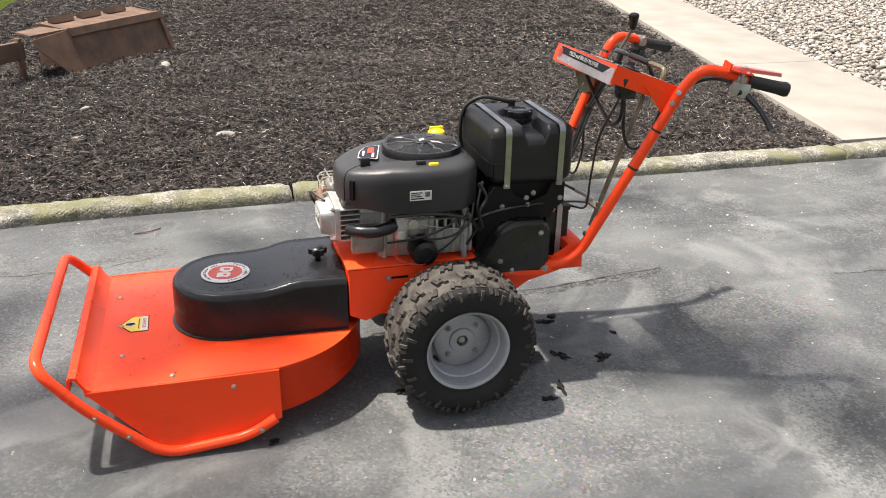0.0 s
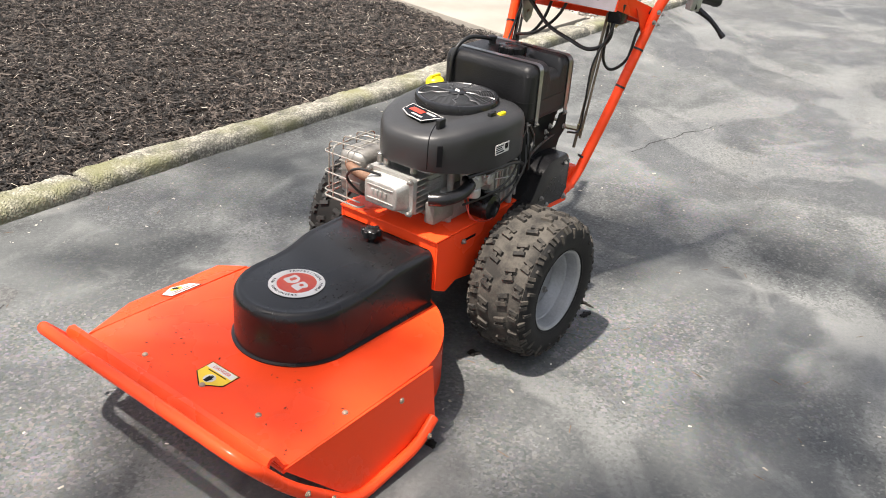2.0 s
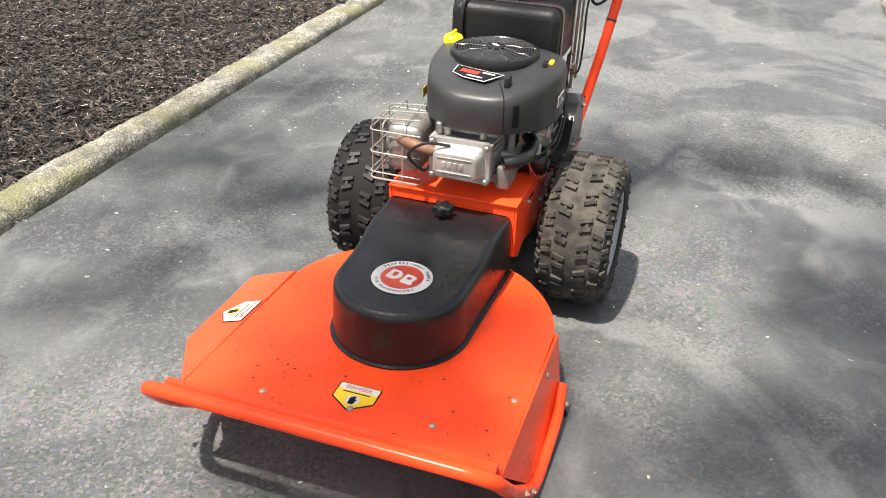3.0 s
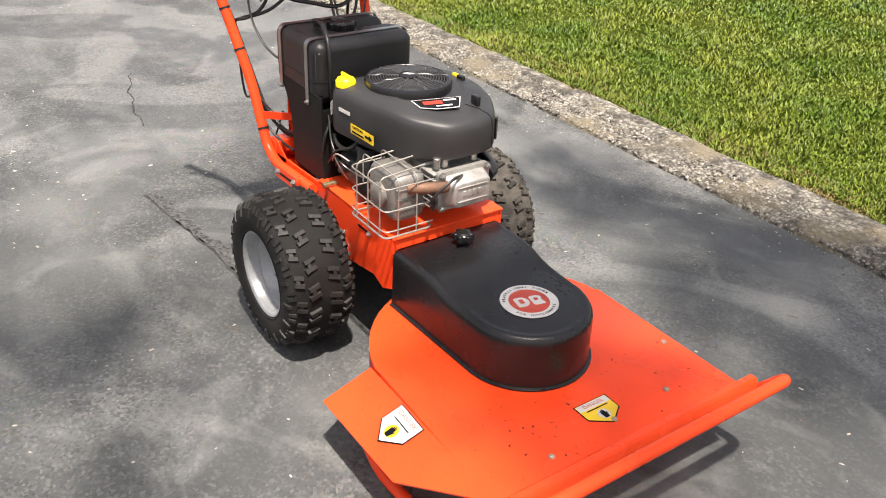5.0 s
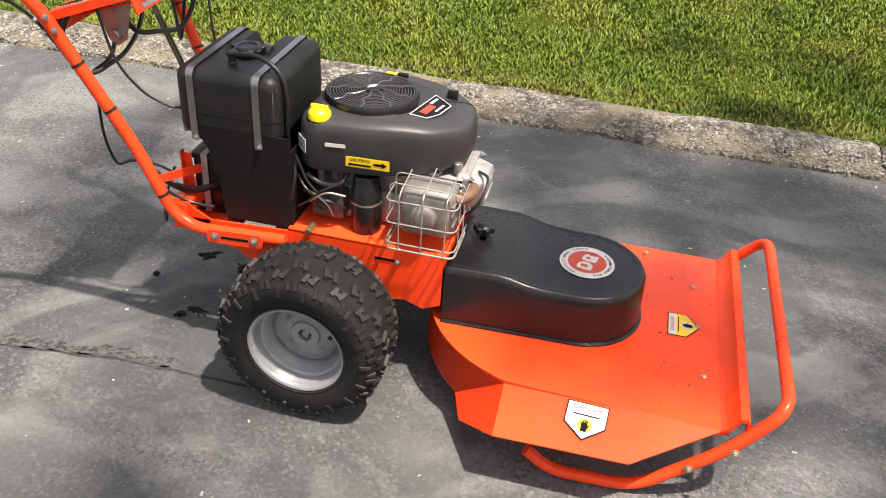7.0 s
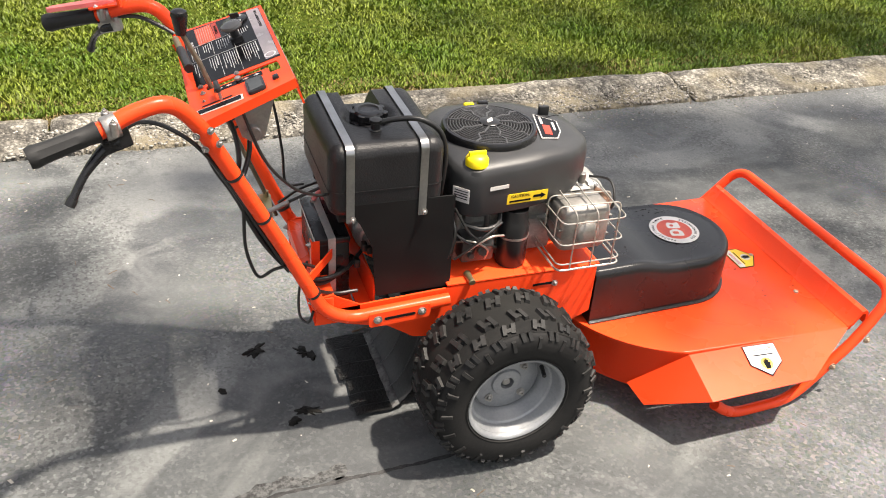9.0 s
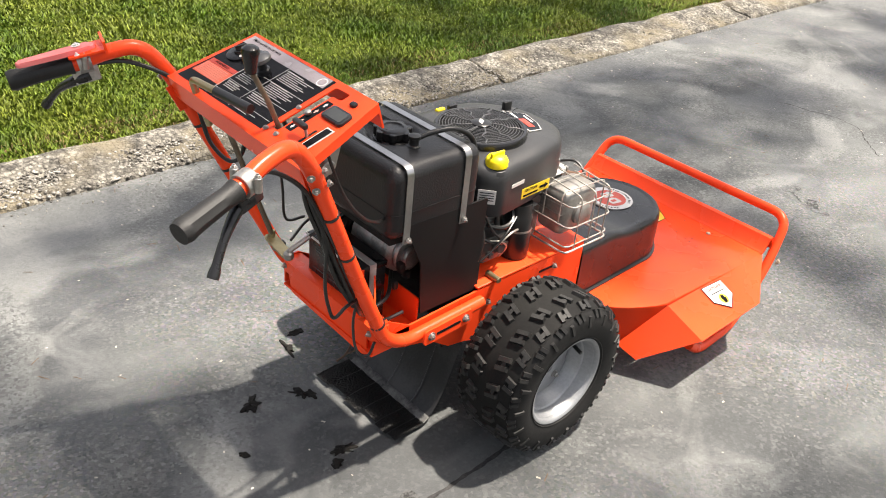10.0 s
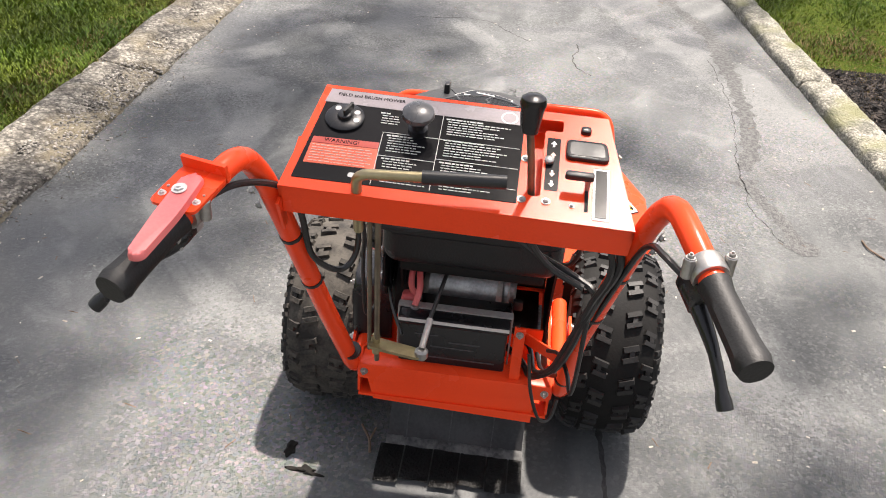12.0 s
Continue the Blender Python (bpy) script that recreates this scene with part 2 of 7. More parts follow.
def asphalt_material():
    """Old sealed asphalt: grey stone grain, worn pale areas, darker sealed areas, hairline cracks."""
    m = bpy.data.materials.new("worn_asphalt")
    m.use_nodes = True
    n, ln = m.node_tree.nodes, m.node_tree.links
    p = n["Principled BSDF"]
    tc = n.new("ShaderNodeTexCoord")

    def noise_at(scale, detail, distortion=0.0, stretch=None):
        t = n.new("ShaderNodeTexNoise")
        t.inputs["Scale"].default_value, t.inputs["Detail"].default_value, t.inputs["Distortion"].default_value = scale, detail, distortion
        if stretch:
            mp = n.new("ShaderNodeMapping")
            mp.inputs["Scale"].default_value = stretch
            ln.new(tc.outputs["Object"], mp.inputs["Vector"])
            ln.new(mp.outputs["Vector"], t.inputs["Vector"])
        else:
            ln.new(tc.outputs["Object"], t.inputs["Vector"])
        return t.outputs["Fac"]

    def remap(value, lo, hi, a=0.0, b=1.0):
        r = n.new("ShaderNodeMapRange")
        for key, v in (("From Min", lo), ("From Max", hi), ("To Min", a), ("To Max", b)):
            r.inputs[key].default_value = v
        ln.new(value, r.inputs["Value"])
        return r.outputs["Result"]

    def blend(fac, a, b, mode="MIX"):
        x = n.new("ShaderNodeMix")
        x.data_type, x.blend_type = "RGBA", mode
        ln.new(fac, x.inputs["Factor"])
        for key, v in (("A", a), ("B", b)):
            if isinstance(v, tuple):
                x.inputs[key].default_value = (*v, 1)
            else:
                ln.new(v, x.inputs[key])
        return x.outputs["Result"]

    patches = remap(noise_at(1.1, 4, 0.6), 0.40, 0.62)
    colour = blend(patches, (0.050, 0.054, 0.055), (0.112, 0.118, 0.116))
    streaks = remap(noise_at(2.2, 5, 0.3, (0.35, 2.2, 1)), 0.52, 0.72, 0, 0.6)
    colour = blend(streaks, colour, (0.160, 0.168, 0.166))
    stain = remap(noise_at(0.9, 6, 1.4), 0.50, 0.55, 0, 0.55)
    colour = blend(stain, colour, (0.046, 0.049, 0.052))
    dry = remap(noise_at(0.75, 7, 2.0), 0.53, 0.58, 0, 0.5)
    colour = blend(dry, colour, (0.190, 0.196, 0.190))
    film = remap(noise_at(5.5, 5, 1.2), 0.52, 0.68, 0, 0.28)
    colour = blend(film, colour, (0.21, 0.215, 0.21))
    tan = remap(noise_at(1.7, 3, 0.4), 0.60, 0.75, 0, 0.22)
    colour = blend(tan, colour, (0.13, 0.122, 0.100))
    # where the seal has worn off the stone stands open, with dark pits between
    open_stone = remap(noise_at(1.6, 5, 0.8), 0.40, 0.58, 0.25, 1.0)
    pit_noise = noise_at(230, 4, 0.0)
    pits = n.new("ShaderNodeMath")
    pits.operation = "MULTIPLY"
    ln.new(remap(pit_noise, 0.54, 0.70, 0, 0.62), pits.inputs[0])
    ln.new(open_stone, pits.inputs[1])
    colour = blend(pits.outputs[0], colour, (0.022, 0.023, 0.024))
    grain = n.new("ShaderNodeTexVoronoi")
    grain.inputs["Scale"].default_value = 135
    ln.new(tc.outputs["Object"], grain.inputs["Vector"])
    sep = n.new("ShaderNodeSeparateColor")
    ln.new(grain.outputs["Color"], sep.inputs["Color"])
    for channel, lo, amount, shade in ((0, 0.60, 0.34, (0.25, 0.265, 0.26)), (1, 0.45, 0.62, (0.026, 0.027, 0.029))):
        mask = n.new("ShaderNodeMath")
        mask.operation = "MULTIPLY"
        ln.new(remap(sep.outputs[channel], lo, 1.0, 0, amount), mask.inputs[0])
        ln.new(open_stone, mask.inputs[1])
        colour = blend(mask.outputs[0], colour, shade)
    tint = n.new("ShaderNodeMix")
    tint.data_type, tint.blend_type = "RGBA", "SOFT_LIGHT"
    ln.new(remap(noise_at(1.2, 4, 0.5), 0.45, 0.65, 0.0, 0.2), tint.inputs["Factor"])
    ln.new(colour, tint.inputs["A"])
    ln.new(grain.outputs["Color"], tint.inputs["B"])
    colour = tint.outputs["Result"]
    crack = n.new("ShaderNodeTexVoronoi")
    crack.feature = "DISTANCE_TO_EDGE"
    crack.inputs["Scale"].default_value = 0.45
    warp = n.new("ShaderNodeTexNoise")
    warp.inputs["Scale"].default_value, warp.inputs["Detail"].default_value = 3.5, 6
    ln.new(tc.outputs["Object"], warp.inputs["Vector"])
    wm = n.new("ShaderNodeMix")
    wm.data_type, wm.blend_type = "RGBA", "LINEAR_LIGHT"
    wm.inputs["Factor"].default_value = 0.22
    ln.new(tc.outputs["Object"], wm.inputs["A"])
    ln.new(warp.outputs["Color"], wm.inputs["B"])
    ln.new(wm.outputs["Result"], crack.inputs["Vector"])
    line = remap(crack.outputs["Distance"], 0.0, 0.0022, 1, 0)
    gate = remap(noise_at(1.3, 2), 0.64, 0.70)
    both = n.new("ShaderNodeMath")
    both.operation = "MULTIPLY"
    ln.new(line, both.inputs[0])
    ln.new(gate, both.inputs[1])
    colour = blend(both.outputs[0], colour, (0.016, 0.016, 0.017))
    ln.new(colour, p.inputs["Base Color"])
    ln.new(remap(noise_at(0.9, 6, 1.4), 0.44, 0.58, 0.80, 0.52), p.inputs["Roughness"])
    bp0 = n.new("ShaderNodeBump")
    bp0.invert = True
    bp0.inputs["Strength"].default_value, bp0.inputs["Distance"].default_value = 0.8, 0.004
    ln.new(pits.outputs[0], bp0.inputs["Height"])
    bp = n.new("ShaderNodeBump")
    bp.inputs["Strength"].default_value, bp.inputs["Distance"].default_value = 0.6, 0.003
    ln.new(sep.outputs[2], bp.inputs["Height"])
    ln.new(bp0.outputs["Normal"], bp.inputs["Normal"])
    bp2 = n.new("ShaderNodeBump")
    bp2.invert = True
    bp2.inputs["Strength"].default_value, bp2.inputs["Distance"].default_value = 0.8, 0.01
    ln.new(both.outputs[0], bp2.inputs["Height"])
    ln.new(bp.outputs["Normal"], bp2.inputs["Normal"])
    ln.new(bp2.outputs["Normal"], p.inputs["Normal"])
    return m


def kerb_material(name, a, b, moss, grain, vary):
    """Weathered concrete with exposed stone and moss or dirt in patches."""
    m = mat(name, a, b, 0.92, scale=14, fine=130, bump=0.9, distance=0.006, contrast=(0.4, 0.6))
    n, ln = m.node_tree.nodes, m.node_tree.links
    p = n["Principled BSDF"]
    source = p.inputs["Base Color"].links[0].from_socket
    tc = n.new("ShaderNodeTexCoord")
    cells = n.new("ShaderNodeTexVoronoi")
    cells.inputs["Scale"].default_value = grain
    ln.new(tc.outputs["Object"], cells.inputs["Vector"])
    pits = n.new("ShaderNodeMapRange")
    pits.inputs["From Min"].default_value, pits.inputs["From Max"].default_value = 0.42, 0.62
    pits.inputs["To Max"].default_value = 0.5
    ln.new(cells.outputs["Distance"], pits.inputs["Value"])
    dark = n.new("ShaderNodeMix")
    dark.data_type = "RGBA"
    dark.inputs["B"].default_value = (*(c * 0.28 for c in b), 1)
    ln.new(pits.outputs["Result"], dark.inputs["Factor"])
    ln.new(source, dark.inputs["A"])
    source = dark.outputs["Result"]
    sep = n.new("ShaderNodeSeparateColor")
    ln.new(cells.outputs["Color"], sep.inputs["Color"])
    tone = n.new("ShaderNodeHueSaturation")
    span = n.new("ShaderNodeMapRange")
    span.inputs["To Min"].default_value, span.inputs["To Max"].default_value = 1 - vary, 1 + vary
    ln.new(sep.outputs[0], span.inputs["Value"])
    ln.new(span.outputs["Result"], tone.inputs["Value"])
    ln.new(source, tone.inputs["Color"])
    source = tone.outputs["Color"]
    dent = n.new("ShaderNodeBump")
    dent.invert = True
    dent.inputs["Strength"].default_value, dent.inputs["Distance"].default_value = 0.8, 0.008
    ln.new(pits.outputs["Result"], dent.inputs["Height"])
    ln.new(p.inputs["Normal"].links[0].from_socket, dent.inputs["Normal"])
    ln.new(dent.outputs["Normal"], p.inputs["Normal"])
    t = n.new("ShaderNodeTexNoise")
    t.inputs["Scale"].default_value, t.inputs["Detail"].default_value = 4.5, 8
    ln.new(tc.outputs["Object"], t.inputs["Vector"])
    r = n.new("ShaderNodeMapRange")
    r.inputs["From Min"].default_value, r.inputs["From Max"].default_value = 0.47, 0.66
    r.inputs["To Max"].default_value = 0.85
    ln.new(t.outputs["Fac"], r.inputs["Value"])
    x = n.new("ShaderNodeMix")
    x.data_type = "RGBA"
    x.inputs["B"].default_value = (*moss, 1)
    ln.new(r.outputs["Result"], x.inputs["Factor"])
    ln.new(source, x.inputs["A"])
    ln.new(x.outputs["Result"], p.inputs["Base Color"])
    return m


ASPHALT = asphalt_material()
KERB = kerb_material("mossy_kerb_concrete", (0.34, 0.325, 0.27), (0.17, 0.166, 0.136), (0.165, 0.165, 0.078), 110, 0.34)
GUTTER = kerb_material("aggregate_edging_concrete", (0.24, 0.225, 0.19), (0.085, 0.078, 0.066), (0.165, 0.14, 0.092), 70, 0.5)


# ---- building helpers ----
def part(name, bm, material, parent=None, label="", angle=38):
    """Links a bmesh as one mesh object, under a thing or a part."""
    bmesh.ops.recalc_face_normals(bm, faces=bm.faces)
    me = bpy.data.meshes.new(name)
    bm.to_mesh(me)
    bm.free()
    for poly in me.polygons:
        poly.use_smooth = True
    me.set_sharp_from_angle(angle=radians(angle))
    me.materials.append(material)
    ob = new(name, me)
    ob.parent = parent
    return tagged(ob, label)


def pieces(name, bm, material, parent=None, label=""):
    """Parts that lie apart in one bmesh, each linked as an object of its own; those that touch stay together."""
    bm.verts.ensure_lookup_table()
    bm.verts.index_update()
    seen, clusters = set(), []
    for v in bm.verts:
        if v.index in seen:
            continue
        stack, island = [v], []
        seen.add(v.index)
        while stack:
            q = stack.pop()
            island.append(q)
            for e in q.link_edges:
                o = e.other_vert(q)
                if o.index not in seen:
                    seen.add(o.index)
                    stack.append(o)
        co = np.array([q.co for q in island])
        clusters.append([co.min(0) - 0.0015, co.max(0) + 0.0015, {q.index for q in island}])
    merged = True
    while merged:
        merged = False
        for i in range(len(clusters)):
            for j in range(i + 1, len(clusters)):
                a, b = clusters[i], clusters[j]
                if (a[0] <= b[1]).all() and (b[0] <= a[1]).all():
                    clusters[i] = [np.minimum(a[0], b[0]), np.maximum(a[1], b[1]), a[2] | b[2]]
                    clusters.pop(j)
                    merged = True
                    break
            if merged:
                break
    for _, _, wanted in clusters:
        one = bm.copy()
        one.verts.ensure_lookup_table()
        one.verts.index_update()
        bmesh.ops.delete(one, geom=[v for v in one.verts if v.index not in wanted], context="VERTS")
        part(name, one, material, parent, label)
    bm.free()


def thing(name, label, category, group="", at=(0, 0, 0)):
    ob = new(name)
    ob.location = at
    ob.empty_display_size = 0.1
    return tagged(ob, label, category, group)


def mesh_of(name, verts, faces, material, smooth=False):
    me = bpy.data.meshes.new(name)
    me.from_pydata(verts, [], faces)
    if smooth:
        for poly in me.polygons:
            poly.use_smooth = True
    me.materials.append(material)
    return me


def box(bm, x0, x1, y0, y1, z0, z1, bevel=0.0, seg=2, m=None):
    made = bmesh.ops.create_cube(bm, size=1.0)["verts"]
    for v in made:
        v.co = Vector(((x0 + x1) / 2 + v.co.x * (x1 - x0), (y0 + y1) / 2 + v.co.y * (y1 - y0), (z0 + z1) / 2 + v.co.z * (z1 - z0)))
    if m is not None:
        for v in made:
            v.co = m @ v.co
    if bevel:
        edges = list({e for v in made for e in v.link_edges})
        bmesh.ops.bevel(bm, geom=edges, offset=bevel, segments=seg, affect="EDGES", profile=0.5)
    return bm


def prism(bm, outline, lo, hi, axis="z", bevel=0.0, seg=2, m=None, top=None):
    """An outline pushed from lo to hi along an axis; top is the outline at hi where it differs."""
    def at(p, h):
        q = {"z": (p[0], p[1], h), "y": (p[0], h, p[1]), "x": (h, p[0], p[1])}[axis]
        return m @ Vector(q) if m is not None else Vector(q)
    a = [bm.verts.new(at(p, lo)) for p in outline]
    b = [bm.verts.new(at(p, hi)) for p in (top or outline)]
    k = len(a)
    bm.faces.new(a[::-1])
    cap = bm.faces.new(b)
    for i in range(k):
        bm.faces.new((a[i], a[(i + 1) % k], b[(i + 1) % k], b[i]))
    if bevel:
        bmesh.ops.bevel(bm, geom=list(cap.edges), offset=bevel, segments=seg, affect="EDGES", profile=0.5)
    return bm


def cut_plate(bm, outline, hole, lo, hi, m):
    """A flat plate with an opening that goes right through it."""
    loops = []
    for points in (outline, hole):
        loops.append([bm.verts.new(m @ Vector((p[0], p[1], lo))) for p in points])
    edges = [bm.edges.new((ring[i], ring[(i + 1) % len(ring)])) for ring in loops for i in range(len(ring))]
    made = bmesh.ops.triangle_fill(bm, edges=edges, use_beauty=True)
    faces = [f for f in made["geom"] if isinstance(f, bmesh.types.BMFace)]
    grown = bmesh.ops.extrude_face_region(bm, geom=faces)
    step = m.to_3x3() @ Vector((0, 0, hi - lo))
    bmesh.ops.translate(bm, verts=[v for v in grown["geom"] if isinstance(v, bmesh.types.BMVert)], vec=step)
    bmesh.ops.recalc_face_normals(bm, faces=bm.faces)


def rounded(points, radius, seg=4, closed=True):
    """A polyline with its corners rounded by radius."""
    pts = [Vector(p) for p in points]
    out = []
    k = len(pts)
    for i, p in enumerate(pts):
        if not closed and i in (0, k - 1):
            out.append(p)
            continue
        a, b = pts[i - 1], pts[(i + 1) % k]
        r = min(radius, 0.49 * (a - p).length, 0.49 * (b - p).length)
        s, e = p + (a - p).normalized() * r, p + (b - p).normalized() * r
        for j in range(seg + 1):
            t = j / seg
            out.append(s * (1 - t) ** 2 + p * 2 * t * (1 - t) + e * t * t)
    return out


def flowing(points, sub=8):
    """A smooth curve through points."""
    p = [Vector(q) for q in points]
    p = [p[0] * 2 - p[1], *p, p[-1] * 2 - p[-2]]
    out = []
    for i in range(1, len(p) - 2):
        for j in range(sub):
            t = j / sub
            out.append(0.5 * ((2 * p[i]) + (p[i + 1] - p[i - 1]) * t + (2 * p[i - 1] - 5 * p[i] + 4 * p[i + 1] - p[i + 2]) * t * t
                              + (3 * p[i] - p[i - 1] - 3 * p[i + 1] + p[i + 2]) * t ** 3))
    out.append(p[-2])
    return out


def sweep(bm, line, r, seg=10, closed=False, radii=None):
    """A round bar along a line."""
    line = [Vector(p) for p in line]
    k = len(line)
    rings, up = [], None
    for i, p in enumerate(line):
        a = line[i - 1] if (i or closed) else p
        b = line[(i + 1) % k] if (i < k - 1 or closed) else p
        d = (b - a).normalized()
        if up is None:
            up = d.orthogonal().normalized()
        up = (up - d * up.dot(d)).normalized()
        side = d.cross(up)
        rr = radii[i] if radii else r
        rings.append([bm.verts.new(p + (up * math.cos(2 * math.pi * j / seg) + side * math.sin(2 * math.pi * j / seg)) * rr) for j in range(seg)])
    for i in range(k if closed else k - 1):
        a, b = rings[i], rings[(i + 1) % k]
        for j in range(seg):
            bm.faces.new((a[j], a[(j + 1) % seg], b[(j + 1) % seg], b[j]))
    if not closed:
        bm.faces.new(rings[0][::-1])
        bm.faces.new(rings[-1])
    return bm


def lathe(bm, profile, m, seg=32, close=True):
    """A profile of (radius, height) turned round the z axis of the pose m."""
    rings = []
    for r, h in profile:
        if r < 1e-6:
            rings.append([bm.verts.new(m @ Vector((0, 0, h)))])
        else:
            rings.append([bm.verts.new(m @ Vector((r * math.cos(2 * math.pi * j / seg), r * math.sin(2 * math.pi * j / seg), h))) for j in range(seg)])
    for a, b in zip(rings, rings[1:]):
        for j in range(seg):
            q = (j + 1) % seg
            if len(a) == 1 and len(b) == 1:
                continue
            if len(a) == 1:
                bm.faces.new((a[0], b[q], b[j]))
            elif len(b) == 1:
                bm.faces.new((a[j], a[q], b[0]))
            else:
                bm.faces.new((a[j], a[q], b[q], b[j]))
    if close:
        for ring in (rings[0], rings[-1]):
            if len(ring) > 2:
                bm.faces.new(ring)
    return bm


def along(a, b):
    """A pose at a whose z axis points to b."""
    d = Vector(b) - Vector(a)
    return Matrix.Translation(a) @ d.to_track_quat("Z", "Y").to_matrix().to_4x4()


def rod(bm, a, b, r, seg=12, bevel=0.0):
    h = (Vector(b) - Vector(a)).length
    c = bevel or min(r * 0.15, h * 0.2)
    return lathe(bm, [(r - c, 0), (r, c), (r, h - c), (r - c, h)], along(a, b), seg)


def bolt(bm, at, d, r=0.008, h=0.006):
    """A hexagon head with its washer and threaded end, facing d."""
    d = Vector(d).normalized()
    m = along(at, Vector(at) + d)
    lathe(bm, [(r * 1.55, 0), (r * 1.55, h * 0.25)], m, 14)
    lathe(bm, [(r * 1.05, h * 0.25), (r * 1.05, h * 0.95), (r * 0.85, h * 1.1)], m, 6)
    lathe(bm, [(r * 0.5, h), (r * 0.5, h * 1.6)], m, 8)
    return bm


def plane_frame(origin, across, up):
    """A pose whose x runs across, y up and z out of a flat face."""
    x = Vector(across).normalized()
    z = x.cross(Vector(up)).normalized()
    y = z.cross(x)
    return Matrix.Translation(origin) @ Matrix((x, y, z)).transposed().to_4x4()


def flat(name, outline, m, material, parent, label="", thick=0.0008, lift=0.0):
    """A thin label of an outline in the plane of the pose m."""
    bm = bmesh.new()
    prism(bm, outline, lift, lift + thick, m=m)
    return part(name, bm, material, parent, label)


def rect(w, h, cx=0.0, cy=0.0):
    return [(cx - w / 2, cy - h / 2), (cx + w / 2, cy - h / 2), (cx + w / 2, cy + h / 2), (cx - w / 2, cy + h / 2)]


def disc(r, seg=28, cx=0.0, cy=0.0):
    return [(cx + r * math.cos(2 * math.pi * j / seg), cy + r * math.sin(2 * math.pi * j / seg)) for j in range(seg)]


def bars(name, m, rows, material, parent, lift=0.001, label=""):
    """Rows of writing too small to read, as plain bars: (x, y, length, height)."""
    bm = bmesh.new()
    for x, y, w, h in rows:
        prism(bm, [(x, y - h / 2), (x + w, y - h / 2), (x + w, y + h / 2), (x, y + h / 2)], lift, lift + 0.0006, m=m)
    return part(name, bm, material, parent, label)


def ring_words(name, body, below, size, radius, m, material, parent, lift=0.001):
    """A word or two in the built-in font round a circle, tops outward above or inward below."""
    bm = bmesh.new()
    middle, sense = (270, 1) if below else (90, -1)
    step = math.degrees(size * 0.80 / radius) * sense
    for i, letter in enumerate(body):
        if letter == " ":
            continue
        a = middle + step * (i - (len(body) - 1) / 2)
        data = bpy.data.curves.new(name, "FONT")
        data.body, data.size, data.extrude, data.resolution_u = letter, size, 0.0003, 1
        data.align_x, data.align_y = "CENTER", "CENTER"
        ob = new(name, data)
        me = bpy.data.meshes.new_from_object(ob.evaluated_get(bpy.context.evaluated_depsgraph_get()))
        bpy.data.objects.remove(ob)
        bpy.data.curves.remove(data)
        place = Matrix.Translation((radius * math.cos(radians(a)), radius * math.sin(radians(a)), lift))
        me.transform(m @ place @ Matrix.Rotation(radians(a + 90 if below else a - 90), 4, "Z"))
        bm.from_mesh(me)
        bpy.data.meshes.remove(me)
    return part(name, bm, material, parent)


def text_line(name, m, x, y, width, height, rng, material, parent, lift=0.0009):
    """One line of writing too small to read, as a row of word-long bars."""
    rows, at = [], 0.0
    while at < width - 0.002:
        size = min(rng.uniform(0.0026, 0.0088), width - at)
        rows.append((x + at, y, size, height))
        at += size + 0.0013
    return bars(name, m, rows, material, parent, lift)


def words(name, body, size, m, material, parent, label="", lift=0.001, thick=0.0004, squeeze=1.0):
    """Raised lettering in the built-in font, centred on the pose m."""
    data = bpy.data.curves.new(name, "FONT")
    data.body, data.size, data.extrude = body, size, thick
    data.align_x, data.align_y = "CENTER", "CENTER"
    data.resolution_u = 2
    ob = new(name, data)
    me = bpy.data.meshes.new_from_object(ob.evaluated_get(bpy.context.evaluated_depsgraph_get()))
    bpy.data.objects.remove(ob)
    bpy.data.curves.remove(data)
    me.transform(m @ Matrix.Translation((0, 0, lift)) @ Matrix.Diagonal((squeeze, 1, 1, 1)))
    me.materials.clear()
    me.materials.append(material)
    made = new(name, me)
    made.parent = parent
    return tagged(made, label)


# ---- the setting: ground, driveway, beds, lawn ----
def sheet(name, x0, x1, y0, y1, nx, ny, height, material, kind="structure", label=""):
    xs, ys = np.linspace(x0, x1, nx + 1), np.linspace(y0, y1, ny + 1)
    verts = [(x, y, height(x, y)) for y in ys for x in xs]
    faces = [(j * (nx + 1) + i, j * (nx + 1) + i + 1, (j + 1) * (nx + 1) + i + 1, (j + 1) * (nx + 1) + i) for j in range(ny) for i in range(nx)]
    ob = new(name, mesh_of(name, verts, faces, material, True))
    return tagged(ob, label, kind=kind)


DRIVE_S, DRIVE_N = -1.42, 1.40
WALK_LEFT, WALK_RIGHT, WALK_SLOPE = 2.76, 3.68, 0.225


def kerb_y(x):
    """The driveway's edge along the mulch, which draws in past the machine's front."""
    return DRIVE_N - 0.03 * np.clip(-x - 0.2, 0, 1) - 0.105 * np.clip(-x - 1.2, 0, 6)


def walk_x(edge, y):
    return edge + WALK_SLOPE * (y - 1.55)


